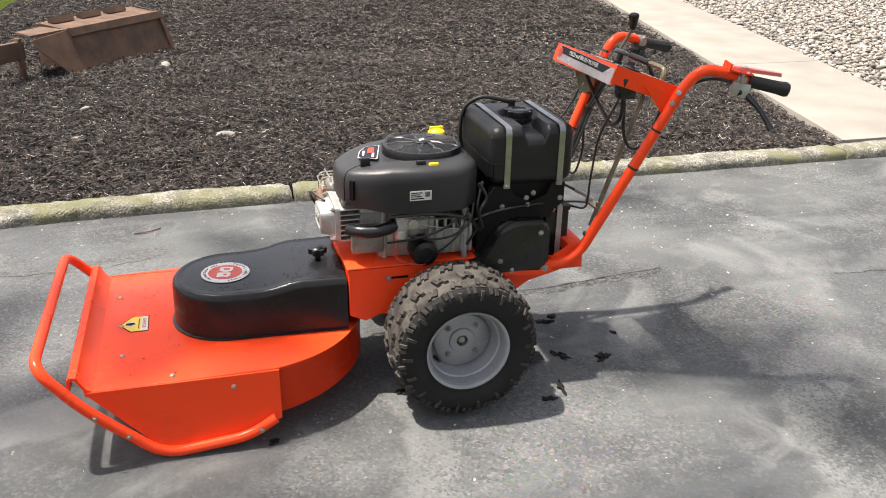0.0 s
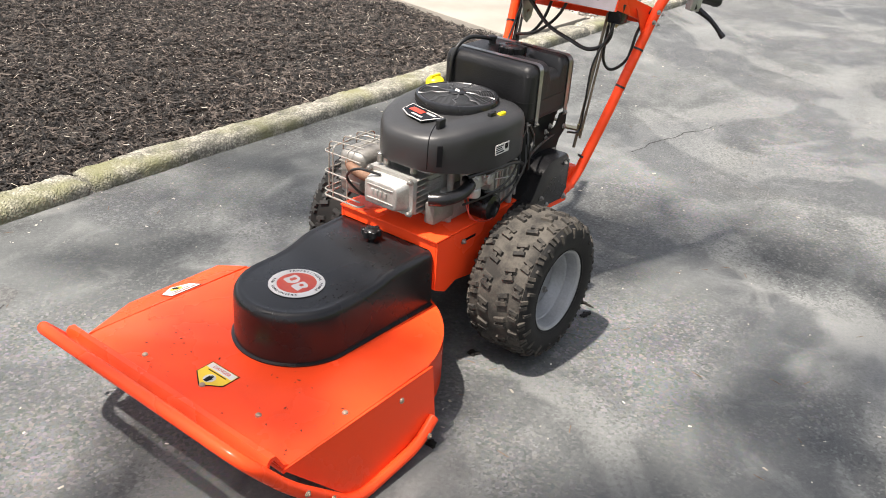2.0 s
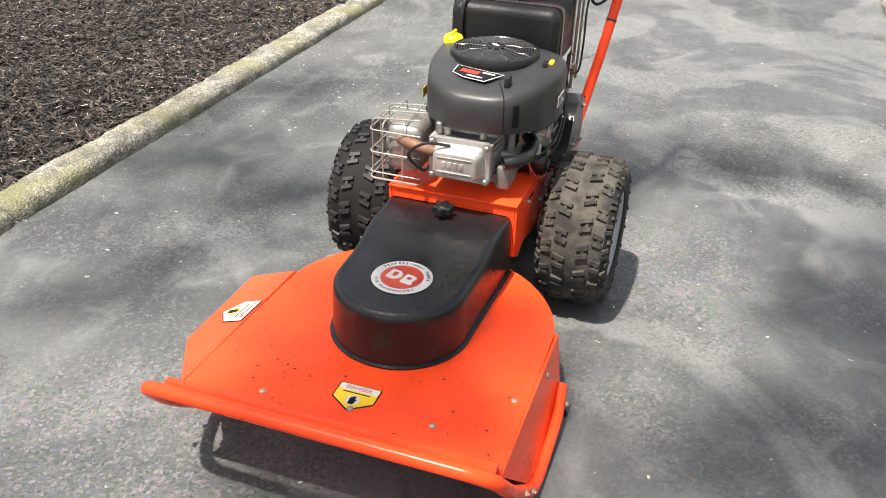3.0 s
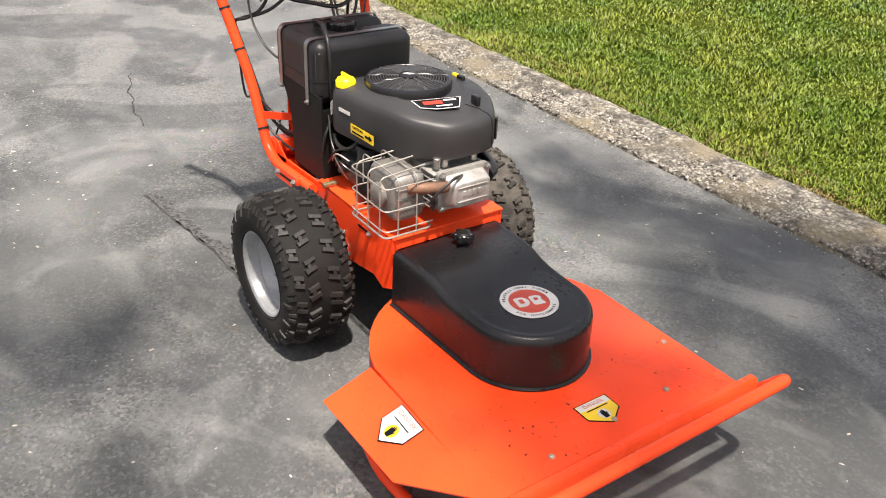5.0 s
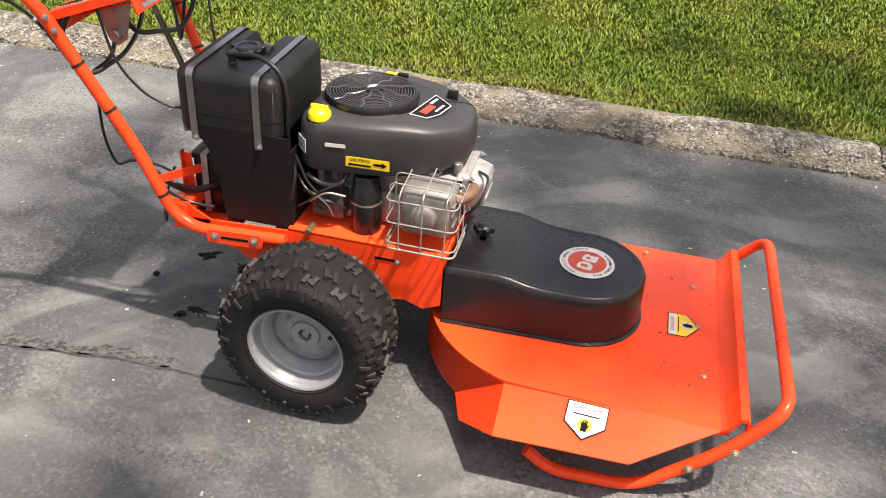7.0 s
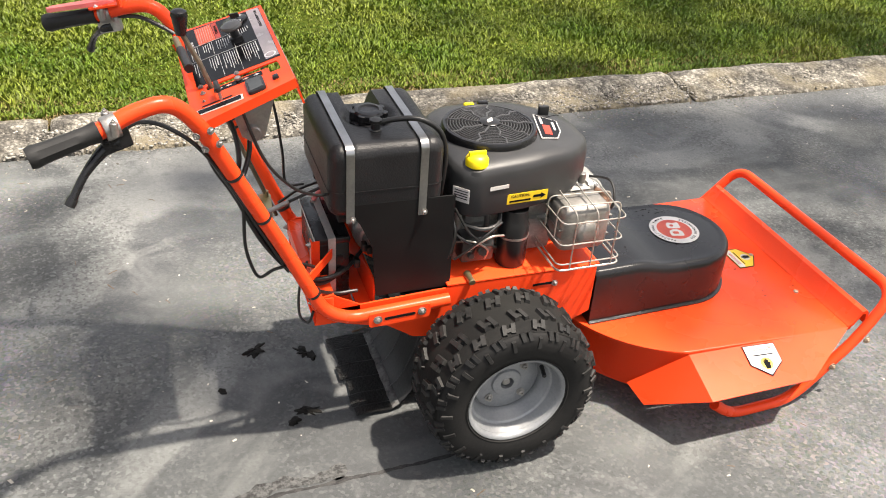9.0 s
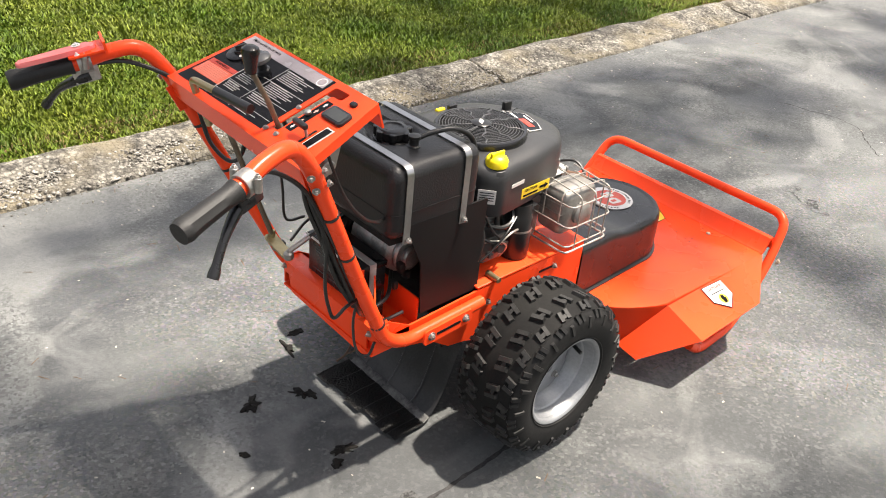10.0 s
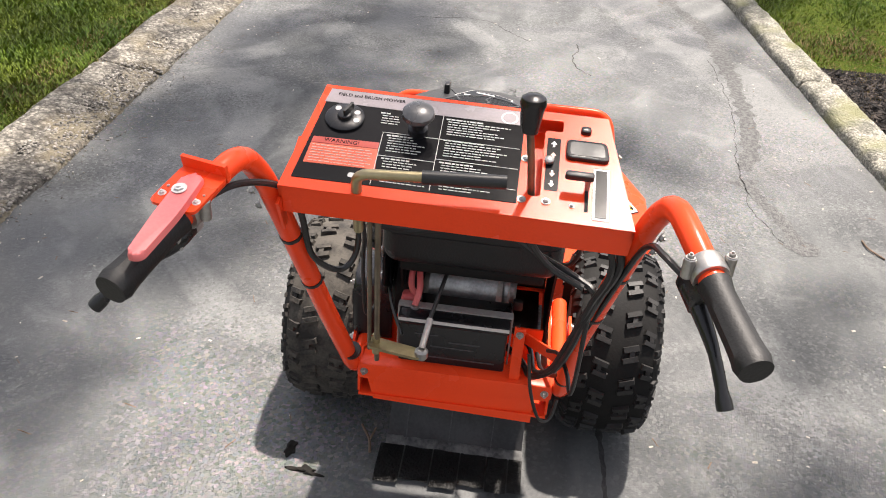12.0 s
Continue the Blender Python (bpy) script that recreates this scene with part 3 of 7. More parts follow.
tagged(sheet("ground", -400, 400, -400, 400, 8, 8, lambda x, y: -0.06, TURF), "green lawn reaching to the horizon", "lawn")
tagged(sheet("driveway", -60, 60, DRIVE_S - 0.04, DRIVE_N + 0.04, 60, 4, lambda x, y: 0.0, ASPHALT), "worn grey asphalt driveway with cracks", "driveway")
tagged(sheet("lawn_bank", -14, 9, -12, DRIVE_S - 0.20, 60, 36,
             lambda x, y: 0.004 + 0.02 * noise.noise((x * 1.3, y * 1.3, 0)) + 0.012 * min(6, DRIVE_S - y), TURF), "soil under the mown lawn", "lawn")
tagged(sheet("far_lawn", -14, -2.35, DRIVE_N - 0.7, 12, 60, 130,
             lambda x, y: -0.08 if y < kerb_y(x) + 0.08 else 0.01 + 0.02 * noise.noise((x * 1.3, y * 1.3, 4)), TURF), "soil under the lawn past the mulch", "lawn")
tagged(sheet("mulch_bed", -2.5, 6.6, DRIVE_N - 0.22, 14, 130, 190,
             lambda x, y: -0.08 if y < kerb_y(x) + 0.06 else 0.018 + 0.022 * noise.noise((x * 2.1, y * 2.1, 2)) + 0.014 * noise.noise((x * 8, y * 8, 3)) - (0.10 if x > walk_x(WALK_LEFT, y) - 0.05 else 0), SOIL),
       "dark mulch bed, near black for the shade between chips", "mulch")
tagged(sheet("pebble_bed", 3.2, 12, DRIVE_N + 0.10, 14, 40, 40,
             lambda x, y: -0.075 if x < walk_x(WALK_RIGHT, y) + 0.1 else 0.012, ROCK), "bed of gravel under pale pebbles", "gravel")


def concrete_walk():
    """Pale concrete walkway in slabs that start at the kerb."""
    ob = thing("walkway", "pale concrete walkway with broom finish", "walkway")
    ob["kind"] = "structure"
    y = 1.56
    for length in (2.0, 2.2, 2.2, 2.2, 2.2):
        a, b = y + 0.005, y + length - 0.005
        bmesh_out = [(walk_x(WALK_LEFT, a), a), (walk_x(WALK_RIGHT, a), a), (walk_x(WALK_RIGHT, b), b), (walk_x(WALK_LEFT, b), b)]
        bm = bmesh.new()
        prism(bm, bmesh_out, -0.05, 0.055, bevel=0.006)
        part("slab", bm, CONCRETE, ob)
        y += length


concrete_walk()


def smooth_step(t):
    t = max(0.0, min(1.0, t))
    return t * t * (3 - 2 * t)


def worn_strip(x0, x1, profile, seed, step, coarse, fine, rough_to=None):
    """A long kerb stone: a cross-section of (y, z) run along x, its faces uneven, pitted and chipped; fine relief ends at rough_to."""
    bm = bmesh.new()
    n = max(2, int((x1 - x0) / step))
    rings = []
    for i in range(n + 1):
        x = x0 + (x1 - x0) * i / n
        end = min(1.0, min(x - x0, x1 - x) / 0.03)
        ring = []
        for y, z in profile:
            q = Vector((x + seed, y, z))
            keep = 0.0 if z < -0.02 else 1.0
            amount = fine if rough_to is None or y > rough_to else fine * 0.25
            if rough_to is not None:
                amount *= 0.35 + 0.65 * smooth_step((x + 2.1) / 0.6)
            dz = coarse * noise.noise(q * 5) + amount * (noise.noise(q * 24) + 0.9 * noise.noise(q * 62 + Vector((0, 3, 0))))
            dy = coarse * noise.noise(q * 4 + Vector((9, 0, 0))) + amount * (noise.noise(q * 28 + Vector((5, 0, 0))) + 0.8 * noise.noise(q * 70))
            chip = -0.012 * max(0.0, noise.noise(q * 9 + Vector((0, 0, 4))) - 0.35) * keep
            ring.append(bm.verts.new((x, y + dy * keep, z + (dz + chip) * keep - 0.012 * (1 - end) * keep)))
        rings.append(ring)
    for a, b in zip(rings, rings[1:]):
        for j in range(len(profile) - 1):
            bm.faces.new((a[j], a[j + 1], b[j + 1], b[j]))
    bm.faces.new(rings[0])
    bm.faces.new(rings[-1][::-1])
    bmesh.ops.recalc_face_normals(bm, faces=list(bm.faces))
    return bm


def kerbs():
    north = thing("kerb_north", "weathered mossy concrete kerb along the mulch bed", "kerb")
    north["kind"] = "structure"
    joints = [-9.0, -6.6, -4.3, -2.25, -0.262, 2.66, 3.45, 5.3, 7.6, 10.0]
    profile = [(-0.006, -0.06), (-0.005, -0.02), (-0.006, 0.004), (-0.004, 0.018), (-0.002, 0.030), (0.003, 0.040), (0.012, 0.048), (0.024, 0.051), (0.038, 0.052), (0.052, 0.053), (0.066, 0.053),
               (0.080, 0.052), (0.094, 0.052), (0.108, 0.051), (0.122, 0.050), (0.134, 0.047), (0.141, 0.040), (0.144, 0.020), (0.144, -0.06)]
    for i, (a, b) in enumerate(zip(joints, joints[1:])):
        bm = worn_strip(a + 0.008, b - 0.008, [(DRIVE_N + y, z) for y, z in profile], i * 3.7, 0.016, 0.009, 0.0042)
        for v in bm.verts:
            v.co.y += float(kerb_y(v.co.x)) - DRIVE_N
        part("kerb_stone", bm, KERB, north, angle=70)
    south = thing("kerb_south", "rough exposed-aggregate concrete edging along the lawn", "kerb")
    south["kind"] = "structure"
    joints = [-12.0, -9.4, -6.4, -3.9, -1.63, 1.05, 3.4, 6.0, 8.5, 11.0]
    profile = [(0.016, -0.06), (0.014, -0.012), (0.010, 0.004), (0.004, 0.012), (-0.006, 0.018)]
    profile += [(-0.018 - 0.0125 * k, 0.021 + 0.0012 * k) for k in range(12)]
    profile += [(-0.166, 0.040), (-0.176, 0.043), (-0.196, 0.044), (-0.220, 0.044), (-0.245, 0.042), (-0.262, 0.034), (-0.268, -0.06)]
    for i, (a, b) in enumerate(zip(joints, joints[1:])):
        bm = worn_strip(a + 0.006, b - 0.006, [(DRIVE_S + y, z) for y, z in profile], 40 + i * 2.9, 0.013, 0.010, 0.0075, DRIVE_S - 0.16)
        part("edging_slab", bm, GUTTER, south, angle=70)


def edging_stones():
    """Stones that stand proud of the worn edging, and crumbs that have come loose from it."""
    rng = np.random.default_rng(31)
    n = 9000
    x = -1.9 + 5.9 * rng.random(n)
    x = np.where(rng.random(n) < 0.12, rng.uniform(-7.0, -1.9, n), x)
    f = rng.random(n)
    y = DRIVE_S + 0.012 - 0.165 * f
    z = 0.014 + 0.020 * f
    loose = rng.random(n) < 0.07
    y, z = np.where(loose, DRIVE_S + 0.015 + 0.10 * rng.random(n) ** 2, y), np.where(loose, 0.002, z)
    s = np.where(loose, 0.0022, 0.0040) * rng.uniform(0.7, 1.7, n)
    v, faces = ico()
    sizes = np.stack([s * rng.uniform(1.0, 1.6, n), s, s * 0.75], 1)
    scatter("edging_stones", v, faces, np.stack([x, y, z], 1), heading(rng.uniform(0, 6.28, n), rng.normal(0, 0.4, n)), sizes, AGGREGATE, "mixed grey and pale stones in the worn edging", "stones")


# ---- the brush mower ----
mower = thing("brush_mower", "orange walk-behind brush mower with black engine parked on asphalt", "brush mower")


def deck():
    top, under = 0.197, 0.19
    cx, cy, r = -0.56, -0.01, 0.333
    arc = [(cx + r * math.cos(a), cy + r * math.sin(a)) for a in np.linspace(radians(-79), radians(75), 26)]
    outline = [(-0.950, -0.342), *arc, (-0.905, 0.330), (-0.950, 0.322)]
    bm = bmesh.new()
    prism(bm, outline, under - 0.006, top, bevel=0.004)
    body = part("deck", bm, ORANGE, mower, "orange painted steel mowing deck")
    bm = bmesh.new()
    drum = [(-0.52, -0.341), *arc]
    lows = [0.062 + 0.02 * math.sin(i / len(drum) * math.pi) for i in range(len(drum))]
    thick = 0.006
    a = [bm.verts.new((x, y, 0.192)) for x, y in drum]
    b = [bm.verts.new((x, y, z)) for (x, y), z in zip(drum, lows)]
    for i in range(len(drum) - 1):
        bm.faces.new((a[i], a[i + 1], b[i + 1], b[i]))
    bmesh.ops.solidify(bm, geom=list(bm.faces), thickness=thick)
    part("drum_skirt", bm, ORANGE, body)
    side = [(-0.952, 0.195), (-0.49, 0.194), (-0.49, 0.062), (-0.56, 0.040), (-0.783, 0.024)]
    bm = bmesh.new()
    prism(bm, side, 0, 0.006, axis="y")
    for v in bm.verts:
        v.co.y += -0.345 - 0.16 * (0.19 - v.co.z) * (1 if v.co.x < -0.6 else 0.7)
    part("side_skirt", bm, ORANGE, body)
    bm = bmesh.new()
    lip = [(-0.935, 0.198), (-0.946, 0.203), (-0.966, 0.238), (-0.980, 0.240), (-0.987, 0.232), (-0.989, 0.200), (-0.983, 0.200), (-0.981, 0.229), (-0.970, 0.231), (-0.950, 0.196), (-0.935, 0.192)]
    prism(bm, lip, -0.340, 0.326, axis="y")
    part("front_lip", bm, ORANGE, body)
    ca, cb, cc, cd, ce = Vector((-0.469, 0.318, 0.195)), Vector((-0.352, 0.262, 0.085)), Vector((-0.469, 0.438, 0.152)), Vector((-0.756, 0.437, 0.156)), Vector((-0.935, 0.328, 0.198))
    cf = Vector((-0.375, 0.318, 0.055))
    bm = bmesh.new()
    v = [bm.verts.new(p) for p in (ca, cc, cd, ce)]
    bm.faces.new(v)
    w = [bm.verts.new(p) for p in (ca, cb, cf, cc)]
    bm.faces.new((w[0], w[1], w[2], w[3]))
    bmesh.ops.remove_doubles(bm, verts=bm.verts, dist=1e-5)
    bmesh.ops.solidify(bm, geom=list(bm.faces), thickness=0.005)
    part("discharge_chute", bm, ORANGE, body)
    bm = bmesh.new()
    for at, d in (((-0.604, -0.3475, 0.164), (0, -1, 0.15)), ((-0.748, -0.313, top), (0, 0, 1)), ((-0.874, -0.186, top), (0, 0, 1)), ((-0.899, 0.163, top), (0, 0, 1)),
                  ((-0.885, -0.02, top), (0, 0, 1))):
        lathe(bm, [(0.0075, 0), (0.0065, 0.003), (0.003, 0.0048), (0, 0.005)], along(at, Vector(at) + Vector(d)), 12)
    pieces("rivet", bm, RIVET, body)
    return body


def front_bar(body):
    """The bent tube round the deck's front and its lower edges."""
    pts = [(-0.505, -0.366, 0.068), (-0.575, -0.375, 0.032), (-0.785, -0.375, 0.012), (-0.955, -0.366, 0.165), (-1.052, -0.352, 0.284),
           (-1.052, 0.322, 0.284), (-0.955, 0.345, 0.165), (-0.785, 0.362, 0.016), (-0.60, 0.372, 0.020), (-0.54, 0.372, 0.066)]
    bm = bmesh.new()
    sweep(bm, rounded(pts, 0.055, 7, False), 0.0138, 14)
    bar = part("front_bar", bm, ORANGE, mower, "bent orange bumper tube")
    bm = bmesh.new()
    for x, z in ((-0.93, 0.148), (-0.86, 0.085), (-0.545, 0.05)):
        bolt(bm, (x, -0.387, z), (0, -1, 0), 0.0048, 0.004)
    for x, z in ((-0.965, 0.18), (-0.885, 0.108)):
        bolt(bm, (x, 0.366, z), (0, 1, 0), 0.0065)
    pieces("bar_bolt", bm, RIVET, bar)


def warning_label(name, m, w, h, plate):
    """A pentagon warning label with a round hand-hazard pictogram."""
    k = flat(name, [(-w / 2, h / 2), (-w / 2, -h * 0.1), (0, -h / 2), (w / 2, -h * 0.1), (w / 2, h / 2)], m, plate, mower, "pentagon warning label with a hand pictogram", thick=0.001)
    flat("label_border", [(-w / 2 * 1.06, h / 2 * 1.06), (-w / 2 * 1.06, -h * 0.12), (0, -h / 2 * 1.1), (w / 2 * 1.06, -h * 0.12), (w / 2 * 1.06, h / 2 * 1.06)], m, LABEL_BLACK, k, thick=0.0006)
    if plate is LABEL_YELLOW:
        flat("label_band", [(-w / 2 * 0.97, h * 0.24), (w / 2 * 0.97, h * 0.24), (w / 2 * 0.97, h * 0.485), (-w / 2 * 0.97, h * 0.485)], m, WHITE, k, lift=0.0010, thick=0.0003)
    words("warning_word", "DANGER", h * 0.19, m @ Matrix.Translation((0, h * 0.36, 0)), LABEL_RED, k, lift=0.0014)
    bars("label_writing", m, [(-w * 0.34, h * 0.17, w * 0.68, h * 0.035)], LABEL_BLACK, k, 0.0011)
    flat("pictogram", disc(h * 0.20, 24, 0, -h * 0.12), m, WHITE if plate is LABEL_YELLOW else LABEL_YELLOW, k, lift=0.0011, thick=0.0004)
    bm = bmesh.new()
    palm = [(-0.085, -0.30), (0.065, -0.30), (0.095, -0.17), (0.130, -0.09), (0.105, -0.07), (0.075, -0.13), (0.068, 0.01), (0.040, 0.015), (0.036, -0.07), (0.026, 0.045),
            (-0.004, 0.048), (-0.010, -0.07), (-0.026, 0.030), (-0.054, 0.026), (-0.052, -0.08), (-0.076, -0.01), (-0.100, -0.02), (-0.092, -0.15)]
    prism(bm, [(a * h, b * h) for a, b in palm], 0.0016, 0.002, m=m)
    part("pictogram_mark", bm, LABEL_BLACK, k)
    return k


def cover_drop(x):
    """How far the belt cover's top has come down at x: level at the rear, a sharp break, then a slope that flattens out."""
    t = max(0.0, min(1.0, (-0.425 - x) / 0.10))
    return 0.021 * (1 - (1 - t) ** 2)


def belt_cover(body):
    """Black moulded cover over the deck's drive belt, round at the front."""
    def outline(inset, rear):
        cx, cy, r = -0.592, -0.012, 0.152 - inset
        arc = [(cx + r * math.cos(a), cy + r * math.sin(a)) for a in np.linspace(radians(95), radians(265), 30)]
        def flank(corner):
            return [(corner[0] + (tip[0] - corner[0]) * f, corner[1] + (tip[1] - corner[1]) * f) for tip in [arc[0] if corner[1] > 0 else arc[-1]] for f in (0.0, 0.14, 0.28, 0.38, 0.48, 0.58, 0.68, 0.80)]
        return [*flank((rear, 0.150 - inset)), *arc, *flank((rear, -0.174 + inset))[::-1]]
    rings = ((0.0, 0.197), (-0.006, 0.198), (-0.006, 0.201), (0.001, 0.203), (0.003, 0.325), (0.005, 0.337), (0.010, 0.345), (0.017, 0.349), (0.024, 0.3465), (0.034, 0.3475))
    bm = bmesh.new()
    made = []
    for inset, z in rings:
        made.append([bm.verts.new((x, y, z - (cover_drop(x) if z > 0.3 else 0))) for x, y in outline(inset, -0.283)])
    k = len(made[0])
    for a, b in zip(made, made[1:]):
        for i in range(k):
            bm.faces.new((a[i], a[(i + 1) % k], b[(i + 1) % k], b[i]))
    last = made[-1]
    for i in range(k // 2 - 1):
        bm.faces.new((last[i], last[i + 1], last[k - 2 - i], last[k - 1 - i]))
    cover = part("belt_cover", bm, PLASTIC, mower, "black moulded plastic belt cover", angle=50)
    m = plane_frame((-0.597, -0.014, 0.3280), (-0.2, -1, 0), (1, -0.2, 0))
    badge = flat("round_badge", disc(0.066, 44), m, WHITE, mower, "round white badge with red centre", thick=0.0012)
    flat("badge_centre", disc(0.0465, 40), m, BADGE_RED, badge, lift=0.0012, thick=0.0005)
    for x, pts, hole in ((-0.017, [(-0.016, -0.018), (0.006, -0.018), (0.016, -0.006), (0.016, 0.006), (0.006, 0.018), (-0.016, 0.018)], (0.011, 0.017)),
                         (0.018, [(-0.014, -0.020), (0.016, -0.020), (0.010, -0.002), (0.016, 0.008), (0.006, 0.016), (-0.014, 0.016)], (0.010, 0.010))):
        bm = bmesh.new()
        prism(bm, [(p.x + x, p.y) for p in rounded([(a, b, 0) for a, b in pts], 0.006, 3)], 0.0017, 0.0022, m=m)
        shape = part("badge_emblem", bm, WHITE, badge)
        bm = bmesh.new()
        prism(bm, [(p.x + x - 0.001, p.y + 0.002) for p in rounded([(a, b, 0) for a, b in rect(*hole)], 0.003, 2)], 0.0022, 0.0026, m=m)
        part("badge_emblem_core", bm, BADGE_RED, badge)
    ring_words("badge_upper_writing", "PROFESSIONAL POWER", False, 0.0104, 0.0562, m, LABEL_BLACK, badge, 0.0014)
    ring_words("badge_lower_writing", "FOR HOMEOWNERS", True, 0.0104, 0.0562, m, LABEL_BLACK, badge, 0.0014)
    bm = bmesh.new()
    rod(bm, (-0.34, -0.016, 0.349), (-0.34, -0.016, 0.366), 0.009)
    lathe(bm, [(0.016, 0), (0.02, 0.003), (0.02, 0.015), (0.014, 0.02), (0.006, 0.021)], pose(-0.34, -0.016, 0.362), 20)
    for i in range(6):
        a = 2 * math.pi * i / 6
        rod(bm, (-0.34 + 0.019 * math.cos(a), -0.016 + 0.019 * math.sin(a), 0.362), (-0.34 + 0.019 * math.cos(a), -0.016 + 0.019 * math.sin(a), 0.379), 0.0075, 10)
    part("star_knob", bm, PLASTIC, cover, "black star-shaped hand knob")


def main_frame():
    left, right = -0.180, 0.146
    side = [(-0.278, 0.372), (-0.278, 0.238), (-0.235, 0.218), (-0.19, 0.235), (0.02, 0.20), (0.12, 0.236), (0.175, 0.246), (0.235, 0.288), (0.33, 0.312), (0.36, 0.330), (0.36, 0.356), (0.04, 0.372)]
    bm = bmesh.new()
    for y in (left, right - 0.005):
        prism(bm, side, y, y + 0.005, axis="y")
    box(bm, -0.278, -0.273, left + 0.006, right - 0.006, 0.238, 0.372)
    body = part("chassis", bm, ORANGE, mower, "orange welded steel chassis")
    bm = bmesh.new()
    box(bm, -0.284, 0.10, left - 0.001, right + 0.001, 0.373, 0.379, 0.003)
    part("top_plate", bm, ORANGE, body)
    bm = bmesh.new()
    box(bm, -0.24, 0.18, left + 0.02, right - 0.02, 0.23, 0.30)
    part("transmission_case", bm, DARKMETAL, body, "dark transmission casing under the chassis")
    bm = bmesh.new()
    for y, d in ((right + 0.001, 1), (left - 0.001, -1)):
        for x, z in ((0.02, 0.30), (-0.04, 0.285), (-0.17, 0.34), (0.06, 0.325)):
            bolt(bm, (x, y + (0.014 * d if x > 0.1 else 0), z), (0, d, 0), 0.0075 if x > 0.1 else 0.005)
    pieces("chassis_bolt", bm, STEEL, body)
    bm = bmesh.new()
    for y in (right, left - 0.001):
        box(bm, -0.165, -0.115, y - 0.0005, y + 0.0015, 0.338, 0.344)
    pieces("side_slot", bm, LABEL_BLACK, body)
    for y, d in ((0.1805, 1), (-0.2145, -1)):
        bm = bmesh.new()
        prism(bm, [(p.x, p.y) for p in rounded([(0.150, 0.330, 0), (0.290, 0.322, 0), (0.290, 0.358, 0), (0.150, 0.366, 0)], 0.010, 3)], y, y + d * 0.005, axis="y")
        plate = part("tube_plate", bm, ORANGE, body, "orange slotted clamping plate")
        bm = bmesh.new()
        prism(bm, [(p.x, p.y) for p in rounded([(0.185, 0.342, 0), (0.255, 0.338, 0), (0.255, 0.345, 0), (0.185, 0.349, 0)], 0.003, 2)], y + d * 0.005, y + d * 0.0056, axis="y")
        part("plate_slot", bm, SHEET, plate)
        bm = bmesh.new()
        for x, z in ((0.170, 0.348), (0.270, 0.342)):
            bolt(bm, (x, y + d * 0.005, z), (0, d, 0), 0.0065)
        pieces("plate_bolt", bm, STEEL, plate)
    bm = bmesh.new()
    for y, d in ((0.146, 1), (-0.181, -1)):
        rod(bm, (0.0, y, 0.205), (0.0, y + d * 0.11, 0.205), 0.021, 16)
        rod(bm, (0.0, y, 0.205), (0.0, y + d * 0.02, 0.205), 0.036, 16)
    pieces("axle", bm, STEEL, body, "steel axle stubs")
    bm = bmesh.new()
    rear = [(-0.174, 0.368), (0.120, 0.362), (0.120, 0.300), (-0.160, 0.310)]
    prism(bm, rear, 0.392, 0.396, axis="x")
    channel = rounded([(0.355, -0.190, 0), (0.355, 0.150, 0), (0.402, 0.150, 0), (0.402, -0.190, 0)], 0.014, 4)
    prism(bm, [(p.x, p.y) for p in channel], 0.360, 0.391, bevel=0.003)
    box(bm, 0.30, 0.400, -0.186, 0.144, 0.318, 0.323)
    for y in (-0.188, 0.142):
        prism(bm, [(0.30, 0.32), (0.397, 0.325), (0.397, 0.392), (0.36, 0.395), (0.335, 0.380), (0.30, 0.36)], y, y + 0.004, axis="y")
    tray = part("rear_tray", bm, ORANGE, mower, "orange rear battery tray")
    bm = bmesh.new()
    prism(bm, [(0.262, 0.300), (0.262, 0.405), (0.266, 0.405), (0.266, 0.334), (0.299, 0.334), (0.299, 0.330), (0.266, 0.330), (0.266, 0.300)], -0.170, 0.128, axis="y")
    part("tray_wall", bm, ORANGE, tray)
    bm = bmesh.new()
    for y in (-0.176, 0.136):
        bolt(bm, (0.402, y, 0.376), (1, 0, 0), 0.0045)
    pieces("tray_bolt", bm, STEEL, tray)
    return body


